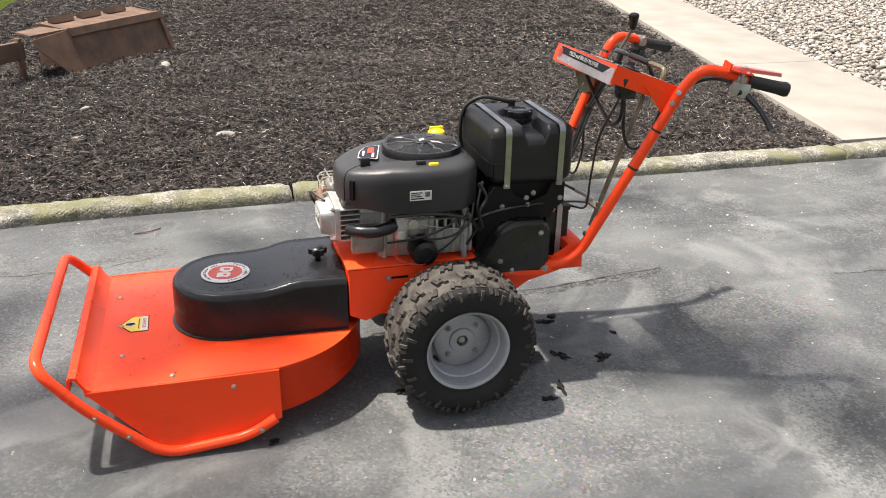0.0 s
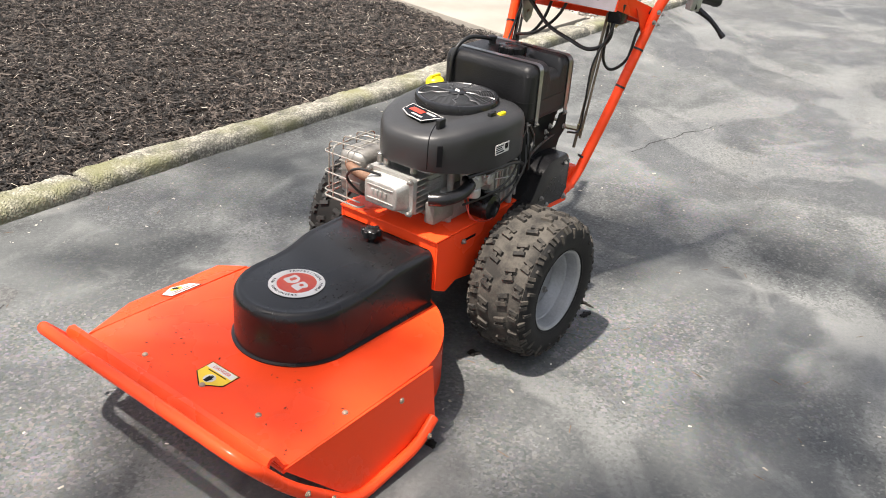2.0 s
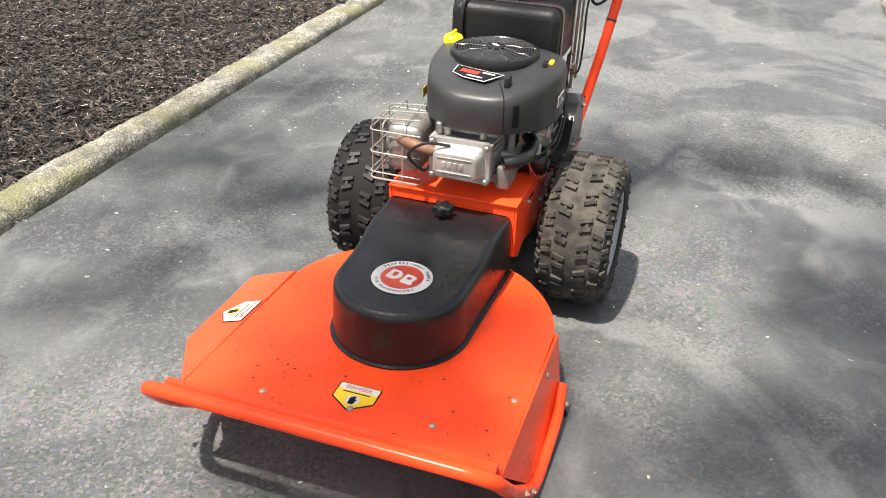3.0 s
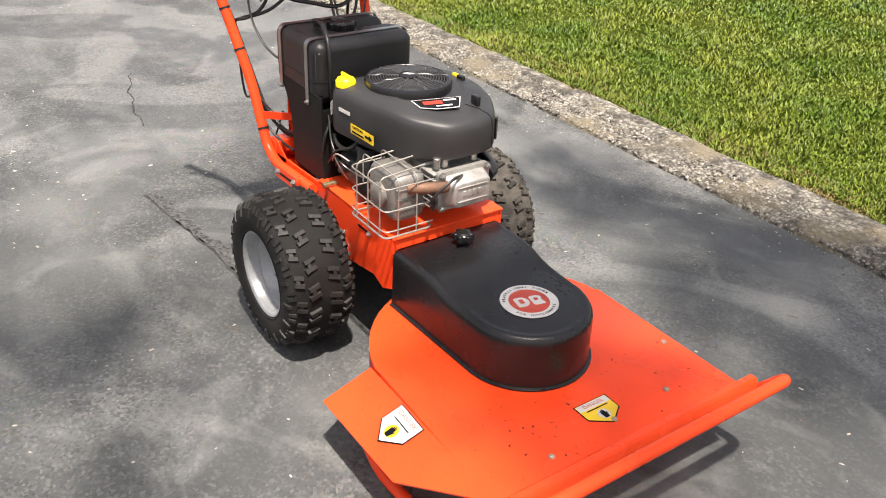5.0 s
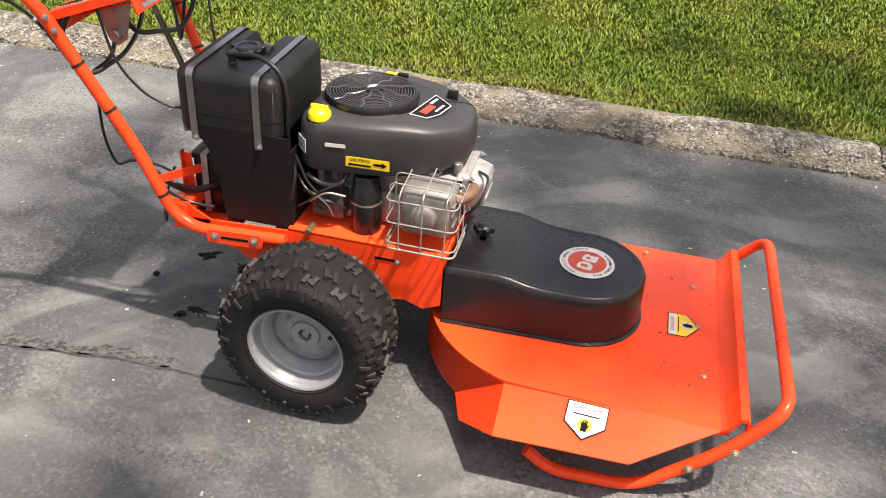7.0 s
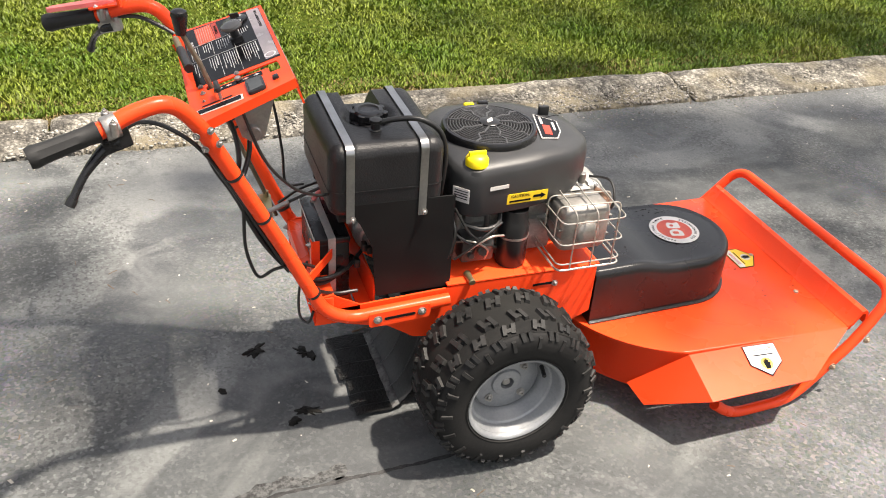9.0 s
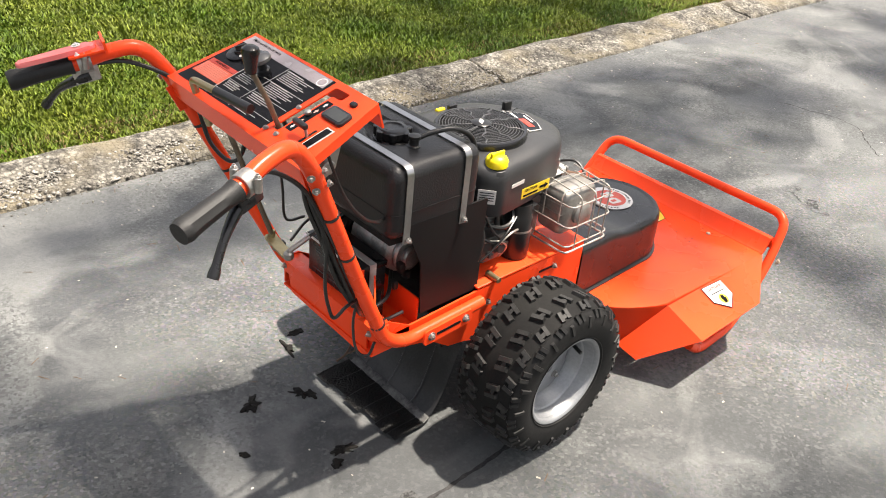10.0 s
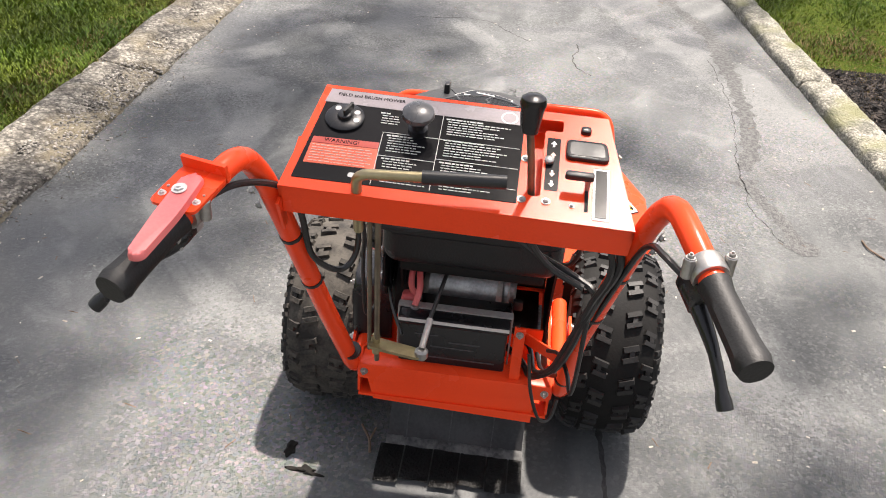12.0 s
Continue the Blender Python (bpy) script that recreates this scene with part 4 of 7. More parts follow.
def wheel(side, y_out, rubber, lug_rubber, worn_label):
    """A knobbly tyre on a deep silver rim. side is +1 or -1, y_out its outer face."""
    hub = Vector((0.0, y_out - side * 0.091, 0.203))
    m = Matrix.Translation(hub) @ Matrix.Rotation(radians(-90 * side), 4, "X") @ Matrix.Diagonal((1, 1, 0.93, 1))
    bm = bmesh.new()
    lathe(bm, [(0.108, -0.085), (0.114, -0.085), (0.114, -0.078), (0.104, -0.070), (0.092, -0.03), (0.092, 0.03), (0.100, 0.062), (0.104, 0.078), (0.113, 0.082), (0.116, 0.087), (0.114, 0.091),
               (0.109, 0.090), (0.105, 0.083), (0.103, 0.058), (0.101, 0.054), (0.095, 0.053), (0.092, 0.049), (0.090, 0.030), (0.086, 0.026), (0.083, 0.008), (0.079, 0.006), (0.077, 0.016), (0.074, 0.019),
               (0.036, 0.019), (0.034, 0.025), (0.031, 0.026), (0.016, 0.026), (0.014, 0.0), (0.0, 0.0)], m, 48)
    rim = part("wheel_rim", bm, SILVER, mower, "silver painted steel wheel rim", angle=50)
    bm = bmesh.new()
    for i in range(4):
        a = radians(45 + 90 * i)
        at = m @ Vector((0.055 * math.cos(a), 0.055 * math.sin(a), 0.019))
        bolt(bm, at, (0, side, 0), 0.0065, 0.008)
    lathe(bm, [(0.010, 0), (0.010, 0.020), (0.008, 0.022), (0, 0.022)], m, 14)
    pieces("lug_nut", bm, STEEL, rim)
    bm = bmesh.new()
    rod(bm, m @ Vector((-0.078, -0.036, 0.028)), m @ Vector((-0.072, -0.033, 0.062)), 0.005, 8)
    part("valve_stem", bm, CABLE, rim)
    bm = bmesh.new()
    profile = [(0.110, -0.082), (0.118, -0.090), (0.140, -0.099), (0.160, -0.100), (0.176, -0.094), (0.187, -0.080), (0.191, -0.06), (0.193, -0.03), (0.194, 0.0),
               (0.193, 0.03), (0.191, 0.06), (0.187, 0.080), (0.176, 0.094), (0.160, 0.100), (0.140, 0.099), (0.118, 0.092), (0.110, 0.084)]
    lathe(bm, profile, m, 64, close=False)
    lathe(bm, [(0.117, 0.0915), (0.1185, 0.0945), (0.121, 0.094)], m, 64, close=False)
    tyre = part("tyre", bm, SIDEWALL, mower, worn_label)
    bm = bmesh.new()
    rng = random.Random(5)

    def lug(angle, across, length, width, r, tilt=0.0, yaw=0.0, height=0.0105):
        k = m @ Matrix.Rotation(angle, 4, "Z") @ Matrix.Translation((r, 0, across)) @ Matrix.Rotation(tilt, 4, "Y") @ Matrix.Rotation(yaw, 4, "X")
        h = height * rng.uniform(0.85, 1.1)
        base = [(-width / 2, -length / 2), (width / 2, -length / 2), (width / 2, length / 2), (-width / 2, length / 2)]
        prism(bm, [(a * 1.5, b * 1.18) for a, b in base], -0.006, h, axis="x", m=k, top=base)
    pitches = 18
    for i in range(pitches):
        a = 2 * math.pi * i / pitches
        h = math.pi / pitches
        for s, off in ((-1, 0.0), (1, h)):
            c = 0.030 * s
            lug(a + off - 0.055, c, 0.032, 0.0100, 0.192, yaw=0.28 * s, height=0.0098)
            lug(a + off + 0.055, c, 0.032, 0.0100, 0.192, yaw=0.28 * s, height=0.0098)
            lug(a + off, c + 0.003 * s, 0.010, 0.013, 0.192, height=0.0078)
            lug(a + off + h - 0.050, 0.066 * s, 0.025, 0.0092, 0.188, tilt=-0.30 * s, yaw=-0.25 * s, height=0.0094)
            lug(a + off + h + 0.050, 0.066 * s, 0.025, 0.0092, 0.188, tilt=-0.30 * s, yaw=-0.25 * s, height=0.0094)
            lug(a + off + h, 0.069 * s, 0.010, 0.012, 0.188, tilt=-0.30 * s, height=0.0070)
            lug(a + off - 0.045, 0.086 * s, 0.020, 0.0085, 0.178, tilt=-0.95 * s, yaw=0.2 * s, height=0.0084)
            lug(a + off + 0.045, 0.086 * s, 0.020, 0.0085, 0.178, tilt=-0.95 * s, yaw=0.2 * s, height=0.0084)
            lug(a + off + h, 0.096 * s, 0.024, 0.0075, 0.166, tilt=-1.30 * s, height=0.0050)
    for v in bm.verts:
        q = v.co * 60
        v.co += Vector((noise.noise(q), noise.noise(q + Vector((5, 0, 0))), noise.noise(q + Vector((0, 5, 0))))) * 0.0009
    bm.faces.ensure_lookup_table()
    for face in bm.faces:
        face.material_index = 1
    lathe(bm, [(0.1858, -0.0835), (0.1885, -0.078), (0.1922, -0.06), (0.1942, -0.03), (0.1952, 0.0), (0.1942, 0.03), (0.1922, 0.06), (0.1885, 0.078), (0.1858, 0.0835)], m, 64, close=False)
    tread = part("tread", bm, rubber, tyre, "raised rubber tread")
    tread.data.materials.append(lug_rubber)


def handlebars():
    bars_made = []
    for side, low in ((-1, -0.197), (1, 0.163)):
        c = -0.03
        def y(v):
            return c + side * v
        pts = [(0.10, low, 0.352), (0.33, low, 0.340), (0.385, low, 0.372), (0.46, y(0.196), 0.54), (0.605, y(0.240), 0.852), (0.648, y(0.252), 0.902),
               (0.715, y(0.270), 0.889), (0.750, y(0.283), 0.874), (0.856, y(0.3125), 0.851)]
        bm = bmesh.new()
        sweep(bm, rounded(pts, 0.05, 6, False), 0.0147, 14)
        tube = part("handle_tube", bm, ORANGE, mower, "orange bent handlebar tube")
        a, b = Vector(pts[-2]), Vector(pts[-1])
        d = (b - a).normalized()
        g0 = a + d * 0.012
        bm = bmesh.new()
        n = 13
        line = [g0 + (b + d * 0.012 - g0) * (i / (n - 1)) for i in range(n)]
        rad = [0.0185, 0.0170, 0.0160, 0.0160, 0.0160, 0.0162, 0.0164, 0.0166, 0.0168, 0.0172, 0.0178, 0.0192, 0.0172]
        sweep(bm, line, 0.0, 18, radii=rad)
        for v in bm.verts:
            k = (v.co - g0).dot(d)
            axis = g0 + d * k
            if 0.02 < k < 0.105:
                off = v.co - axis
                v.co = axis + off * (1.0 + 0.05 * math.sin(9 * math.atan2(off.z, off.y)))
        part("grip", bm, GRIP, tube, "black ribbed rubber grip")
        up = Vector((0, 0, 1))
        out = d.cross(up).normalized() * -1
        cl = a - d * 0.008
        bm = bmesh.new()
        lathe(bm, [(0.0195, -0.012), (0.0205, -0.010), (0.0205, 0.010), (0.0195, 0.012)], along(cl, cl + d), 20)
        for s in (-1, 1):
            rod(bm, cl + out * s * 0.023 - up * 0.007, cl + out * s * 0.023 + up * 0.017, 0.0065, 10)
            bolt(bm, cl + out * s * 0.023 + up * 0.017, up, 0.0035, 0.004)
        part("clamp", bm, STEEL, tube, "cast metal lever clamp")
        tip = Vector((0.822, 0.285, 0.758)) if side > 0 else Vector((0.790, -0.412, 0.762))
        root = cl - up * 0.032 + d * 0.002 + Vector((0, 0.012 * side * (1 if side < 0 else -0.5), 0))
        bm = bmesh.new()
        mid = root * 0.5 + tip * 0.5 + d * 0.008 + up * 0.006
        line = flowing([root - d * 0.012, root + d * 0.012 - up * 0.004, mid, tip], 6)
        rad = [0.0145 - 0.0075 * min(1, i / 12) for i in range(len(line))]
        rad[-1] = rad[-2] = 0.0092
        sweep(bm, line, 0.0, 10, radii=rad)
        lever = part("brake_lever", bm, PLASTIC, mower, "black curved hand lever")
        bm = bmesh.new()
        box(bm, -0.030, 0.018, -0.011, 0.011, -0.020, 0.018, 0.004, 2, m=Matrix.Translation(root + up * 0.008) @ d.to_track_quat("X", "Z").to_matrix().to_4x4())
        part("lever_bracket", bm, ALLOY if side < 0 else PLASTIC, lever)
        bm = bmesh.new()
        for f in (0.28, 0.62):
            p, q = Vector(pts[3]), Vector(pts[4])
            at = p + (q - p) * f
            lathe(bm, [(0.0162, -0.003), (0.0162, 0.003)], along(at, q), 14)
        p = Vector((0.405, pts[2][1], 0.42))
        lathe(bm, [(0.0164, -0.003), (0.0164, 0.003)], along(p, Vector(pts[3])), 14)
        pieces("cable_tie", bm, CABLE, tube)
        bm = bmesh.new()
        for f in (0.86, 0.95):
            p, q = Vector(pts[3]), Vector(pts[4])
            at = p + (q - p) * f
            bolt(bm, at + Vector((0.012, side * 0.014, -0.004)), (0.55, side, -0.3), 0.0045, 0.005)
            bolt(bm, at + Vector((-0.012, side * 0.014, 0.004)), (-0.55, side, 0.2), 0.0045, 0.005)
        pieces("tube_bolt", bm, STEEL, tube)
        bars_made.append((tube, a, b, d))
    tube, a, b, d = bars_made[0]
    up = Vector((0, 0, 1))
    side = d.cross(up).normalized()
    m = Matrix.Translation(a) @ Matrix((d, side, d.cross(side) * -1)).transposed().to_4x4()
    bm = bmesh.new()
    prism(bm, rounded([(-0.050, -0.029), (0.016, -0.029), (0.016, 0.029), (-0.050, 0.029)], 0.008, 3), 0.018, 0.022, m=m)
    prism(bm, [(-0.053, -0.029), (-0.048, -0.029), (-0.048, 0.029), (-0.053, 0.029)], 0.014, 0.036, m=m)
    guard = part("lever_guard", bm, ORANGE, tube, "orange folded guard plate")
    bm = bmesh.new()
    shape = rounded([(-0.035, -0.012), (0.035, -0.014), (0.104, -0.009), (0.106, 0.008), (0.035, 0.012), (-0.035, 0.012)], 0.012, 4)
    prism(bm, shape, 0.022, 0.031, m=m @ Matrix.Rotation(radians(-3), 4, "Y") @ Matrix.Translation((0, -0.004, 0)) @ Matrix.Rotation(radians(-9), 4, "Z"), bevel=0.005)
    palm = part("presence_lever", bm, RED_PLASTIC, mower, "faded red operator presence lever")
    bm = bmesh.new()
    bolt(bm, m @ Vector((-0.004, 0.0, 0.032)), m.to_3x3() @ Vector((0, 0, 1)), 0.0055, 0.003)
    for q in (-0.022, 0.022):
        bolt(bm, m @ Vector((0.0, q, 0.022)), m.to_3x3() @ Vector((0, 0, 1)), 0.003, 0.003)
    pieces("lever_screw", bm, WHITE, palm)


def console():
    """The orange control panel between the handlebars."""
    y0, y1 = -0.250, 0.192
    front, rear = Vector((0.428, 0, 0.902)), Vector((0.612, 0, 0.840))
    m = plane_frame(((front.x + rear.x) / 2, (y0 + y1) / 2, (front.z + rear.z) / 2), (0, 1, 0), front - rear) @ Matrix.Rotation(radians(1.2), 4, "Y")
    w, h = y1 - y0, (front - rear).length
    bm = bmesh.new()
    outline = [(-w / 2, -h / 2), (w / 2, -h / 2), (w / 2 - 0.035, h / 2), (-w / 2 + 0.02, h / 2)]
    slot = rounded([(0.0865, -0.060), (0.1025, -0.060), (0.1025, 0.060), (0.126, 0.060), (0.126, 0.082), (0.0865, 0.080)], 0.005, 3)
    cut_plate(bm, outline, slot, -0.003, 0.0, m)
    panel = part("control_panel", bm, ORANGE, mower, "orange sheet metal control panel")
    edges = [(rect(w, 0.004, 0, -h / 2 + 0.002), -0.048),
             ([(-w / 2 + 0.02, h / 2 - 0.004), (w / 2 - 0.035, h / 2 - 0.004), (w / 2 - 0.035, h / 2), (-w / 2 + 0.02, h / 2)], -0.052)]
    for a, b in (((-w / 2, -h / 2), (-w / 2 + 0.02, h / 2)), ((w / 2, -h / 2), (w / 2 - 0.035, h / 2))):
        s = 0.004 if a[0] < 0 else -0.004
        edges.append(([a, (a[0] + s, a[1]), (b[0] + s, b[1]), b], -0.047 if a[0] < 0 else -0.018))
    for shape, depth in edges:
        bm = bmesh.new()
        prism(bm, shape, depth, -0.0028, m=m)
        part("panel_flange", bm, ORANGE, panel)
    x0, x1 = -0.208, 0.074
    decal = flat("instruction_label", [(x0, -h / 2 + 0.017), (x1, -h / 2 + 0.021), (x1, h / 2 - 0.007), (x0 + 0.016, h / 2 - 0.007)], m, LABEL_BLACK, mower, "black instruction label with white writing", thick=0.0007)
    flat("label_strip", [(x0 + 0.012, 0.0625), (x1 - 0.006, 0.0625), (x1 - 0.008, h / 2 - 0.008), (x0 + 0.016, h / 2 - 0.008)], m, LABEL_SILVER, decal, lift=0.0007, thick=0.0004)
    words("strip_writing", "FIELD and BRUSH MOWER", 0.0080, m @ Matrix.Translation((x0 + 0.073, 0.0795, 0)), LABEL_BLACK, decal, lift=0.0012)
    flat("strip_emblem", disc(0.0115, 24, 0.0532, 0.0735), m, WHITE, decal, lift=0.0012, thick=0.0003)
    flat("emblem_field", disc(0.0090, 24, 0.0532, 0.0735), m, LABEL_SILVER, decal, lift=0.0015, thick=0.0003)
    flat("warning_field", [(x0 + 0.009, -0.0530), (-0.107, -0.0510), (-0.110, -0.0150), (x0 + 0.011, -0.0175)], m, LABEL_ORANGE, decal, lift=0.0007, thick=0.0004)
    flat("warning_band", [(x0 + 0.011, -0.0165), (-0.110, -0.0140), (-0.110, -0.0030), (x0 + 0.012, -0.0055)], m, LABEL_RED, decal, lift=0.0007, thick=0.0004)
    words("warning_word", "WARNING!", 0.0090, m @ Matrix.Translation((x0 + 0.050, -0.0098, 0)), LABEL_BLACK, decal, lift=0.0012)
    rng = random.Random(3)
    for i in range(7):
        text_line("warning_line", m, x0 + 0.014, -0.0490 + i * 0.0047, rng.uniform(0.070, 0.082), 0.0013, rng, LABEL_PALE, decal, 0.0012)
    # columns of instructions: left edge, width, first line, number of lines
    for x, width, top, count in ((-0.103, 0.058, 0.0125, 7), (-0.103, 0.060, -0.030, 4), (-0.101, 0.062, -0.0605, 3), (-0.030, 0.084, 0.0565, 7), (-0.029, 0.086, 0.0165, 7),
                                 (-0.029, 0.070, -0.0245, 4), (-0.027, 0.066, -0.0605, 3), (-0.118, 0.026, 0.053, 5)):
        for k in range(count):
            wide = width * (0.62 if k == 0 else rng.uniform(0.55, 1.0))
            text_line("instruction_line", m, x + (0.0 if k == 0 else 0.003), top - k * 0.0047, wide, 0.0021 if k == 0 else 0.0012, rng, WHITE, decal)
    for rule in ((-0.1085, 0.0172, 0.180, 0.0007), (-0.1085, -0.0255, 0.073, 0.0007), (-0.0345, -0.0195, 0.106, 0.0007), (-0.1085, -0.0555, 0.180, 0.0007),
                 (-0.0350, -0.0065, 0.0008, 0.136), (-0.1090, -0.0300, 0.0008, 0.094)):
        bars("panel_rule", m, [rule], WHITE, decal, 0.0009)
    for x in (-0.134, -0.120):
        flat("hand_sign", rounded(rect(0.010, 0.008, x, -0.0655), 0.003, 2), m, WHITE, decal, lift=0.0008, thick=0.0003)
    bm = bmesh.new()
    key = m @ Matrix.Translation((-0.163, 0.034, 0))
    lathe(bm, [(0.026, 0.0008), (0.026, 0.004), (0.024, 0.0055), (0.010, 0.0055), (0.009, 0.010), (0.007, 0.011), (0, 0.011)], key, 28)
    switch = part("key_switch", bm, PLASTIC, mower, "round black key switch")
    for a in (-20, 30, 130):
        flat("switch_mark", disc(0.0042, 12, 0.0175 * math.cos(radians(a)), 0.0175 * math.sin(radians(a))), key, WHITE, switch, lift=0.0056, thick=0.0003)
    bm = bmesh.new()
    prism(bm, rounded(rect(0.004, 0.020, 0.003, 0.005), 0.0015, 2), 0.011, 0.020, m=key @ Matrix.Rotation(radians(-25), 4, "Z"))
    part("key", bm, CABLE, switch)
    bm = bmesh.new()
    ck = m @ Matrix.Translation((-0.064, 0.025, 0))
    lathe(bm, [(0.013, 0), (0.013, 0.010), (0.009, 0.012), (0.009, 0.028), (0.015, 0.029)], ck, 26)
    stem = part("choke_stem", bm, PLASTIC, panel, "black choke stem")
    bm = bmesh.new()
    lathe(bm, [(0.010, 0.0285), (0.0195, 0.029), (0.0215, 0.032), (0.0205, 0.037), (0.013, 0.0415), (0, 0.043)], ck, 30)
    part("choke_knob", bm, KNOB, stem, "glossy black mushroom knob, greyed for sky glare")
    bm = bmesh.new()
    base = m @ Vector((0.0945, -0.050, -0.035))
    ball = Vector((0.610, 0.050, 0.974))
    sweep(bm, [base, base + (ball - base) * 0.5, ball - Vector((0, 0, 0.02))], 0.0048, 10)
    lever = part("speed_lever", bm, ROD, mower, "steel gear lever with black knob")
    bm = bmesh.new()
    lathe(bm, [(0.006, -0.025), (0.0095, -0.0235), (0.0138, 0.005), (0.0155, 0.012), (0.0140, 0.0185), (0.0085, 0.0222), (0, 0.023)], Matrix.Translation(ball), 22)
    part("lever_knob", bm, PLASTIC, lever, "black tapered plastic knob")
    bm = bmesh.new()
    b0 = m @ Vector((-0.123, -h / 2 + 0.008, 0.0))
    top = m.to_3x3() @ Vector((0, 0, 0.030))
    line = rounded([b0 - top * 2.5, b0 + top, b0 + top + Vector((-0.012, 0.16, 0.004))], 0.018, 6, False)
    sweep(bm, line, 0.0068, 12)
    handle = part("clutch_handle", bm, ZINC, mower, "bent zinc-plated engagement rod")
    bm = bmesh.new()
    sweep(bm, [b0 + top + Vector((-0.006, 0.080, 0.002)), b0 + top + Vector((-0.0135, 0.182, 0.0043))], 0.0088, 12)
    part("handle_sleeve", bm, CABLE, handle, "black rubber sleeve")
    bm = bmesh.new()
    prism(bm, rect(0.0045, 0.058, 0.160, -0.047), 0.0003, 0.0010, m=m)
    part("panel_slot", bm, SHEET, panel, "dark throttle slot in the panel")
    bm = bmesh.new()
    prism(bm, rect(0.070, 0.160, 0.112, 0.008), -0.034, -0.031, m=m)
    part("lever_gate", bm, ORANGE, panel, "orange plate under the lever slot")
    gate = flat("gear_plate", rounded(rect(0.0175, 0.094, 0.1150, -0.0005), 0.002, 2), m, LABEL_BLACK, panel, "black gear plate with pale arrows", thick=0.0006)
    for y, up in ((0.035, 1), (0.014, 1), (-0.018, -1), (-0.036, -1)):
        flat("gear_arrow", [(0.1135, y - 0.005 * up), (0.1165, y - 0.005 * up), (0.1165, y), (0.119, y), (0.115, y + 0.006 * up), (0.111, y), (0.1135, y)], m, WHITE if abs(y) > 0.02 else LABEL_PALE, gate, lift=0.0007, thick=0.0003)
    bm = bmesh.new()
    lathe(bm, [(0.004, 0.0), (0.0062, 0.002), (0.0062, 0.006), (0.003, 0.008), (0, 0.008)], m @ Matrix.Translation((0.110, 0.001, 0.0008)), 14)
    part("gate_nut", bm, STEEL, panel, "steel nut beside the lever slot")
    bm = bmesh.new()
    prism(bm, rounded([(0.131, 0.010), (0.188, 0.010), (0.184, 0.044), (0.131, 0.044)], 0.008, 3), 0.0, 0.006, m=m, bevel=0.002)
    meter = part("hour_meter", bm, PLASTIC, mower, "small grey hour meter with display")
    flat("display", rounded([(0.136, 0.015), (0.182, 0.015), (0.179, 0.039), (0.136, 0.039)], 0.004, 2), m, mat("grey_display", (0.055, 0.058, 0.056), None, 0.15, scale=20, bump=0), meter, lift=0.006, thick=0.0006)
    bm = bmesh.new()
    prism(bm, rounded(rect(0.014, 0.012, 0.156, 0.066), 0.004, 3), 0.0, 0.006, m=m, bevel=0.003)
    part("rocker_switch", bm, PLASTIC, panel)
    bm = bmesh.new()
    t0 = m @ Vector((0.160, -h / 2 + 0.058, 0.0))
    sweep(bm, [t0, t0 + m.to_3x3() @ Vector((0, 0.003, 0.022))], 0.003, 8)
    throttle = part("throttle_lever", bm, STEEL, mower)
    bm = bmesh.new()
    prism(bm, rounded(rect(0.036, 0.010, 0.148, -h / 2 + 0.060), 0.004, 3), 0.018, 0.026, m=m, bevel=0.002)
    part("throttle_grip", bm, CABLE, throttle, "black throttle lever grip")
    plate = flat("serial_plate", rect(0.0200, 0.087, 0.1780, -0.0440), m, WHITE, mower, "white serial plate")
    flat("serial_bar", rect(0.0145, 0.080, 0.1780, -0.0440), m, LABEL_BLACK, plate, lift=0.0009)
    bm = bmesh.new()
    for x, y in ((0.0800, -0.0690), (0.1100, -0.0675), (0.0800, 0.0020)):
        bolt(bm, m @ Vector((x, y, 0.001)), m.to_3x3() @ Vector((0, 0, 1)), 0.0036, 0.003)
    bolt(bm, m @ Vector((0.1422, -0.0695, 0.001)), m.to_3x3() @ Vector((0, 0, 1)), 0.0022, 0.002)
    pieces("panel_screw", bm, STEEL, panel)
    f = plane_frame(m @ Vector((-0.0075, h / 2 + 0.0005, -0.028)), (0, -1, 0), m.to_3x3() @ Vector((0, 0, 1)))
    fl = 0.375
    strip = flat("front_label", rounded(rect(fl - 0.02, 0.043, 0.012, 0), 0.006, 3), f, LABEL_SILVER, mower, "silver and black name label", thick=0.0007)
    flat("front_label_band", [(-0.16, 0.0), (fl / 2 - 0.055, 0.0), (fl / 2 - 0.025, 0.0205), (-0.16, 0.0205)], f, LABEL_BLACK, strip, lift=0.0007, thick=0.0003)
    words("front_lettering", "FIELD and BRUSH MOWER", 0.0165, f @ Matrix.Translation((0.0, 0.0105, 0)), WHITE, strip, lift=0.0012)
    flat("front_emblem", disc(0.014, 20, -0.155, 0.002), f, LABEL_RED, strip, lift=0.0012)
    bm = bmesh.new()
    prism(bm, [(0.45, 0.875), (0.545, 0.845), (0.522, 0.768), (0.50, 0.752), (0.478, 0.768)], 0.104, 0.108, axis="y")
    bracket = part("cable_bracket", bm, STEEL, mower, "grey cable bracket under the panel")
    bm = bmesh.new()
    rod(bm, (0.501, 0.100, 0.778), (0.501, 0.122, 0.778), 0.014, 16)
    part("bracket_pulley", bm, STEEL, bracket)
    bm = bmesh.new()
    box(bm, 0.445, 0.490, -0.235, -0.190, 0.815, 0.875, 0.006)
    part("switch_box", bm, PLASTIC, panel, "black switch housing under the panel")
    bm = bmesh.new()
    prism(bm, [(0.50, 0.858), (0.618, 0.820), (0.592, 0.768), (0.56, 0.778)], y0 - 0.002, y0 + 0.002, axis="y")
    part("panel_gusset", bm, ORANGE, panel)


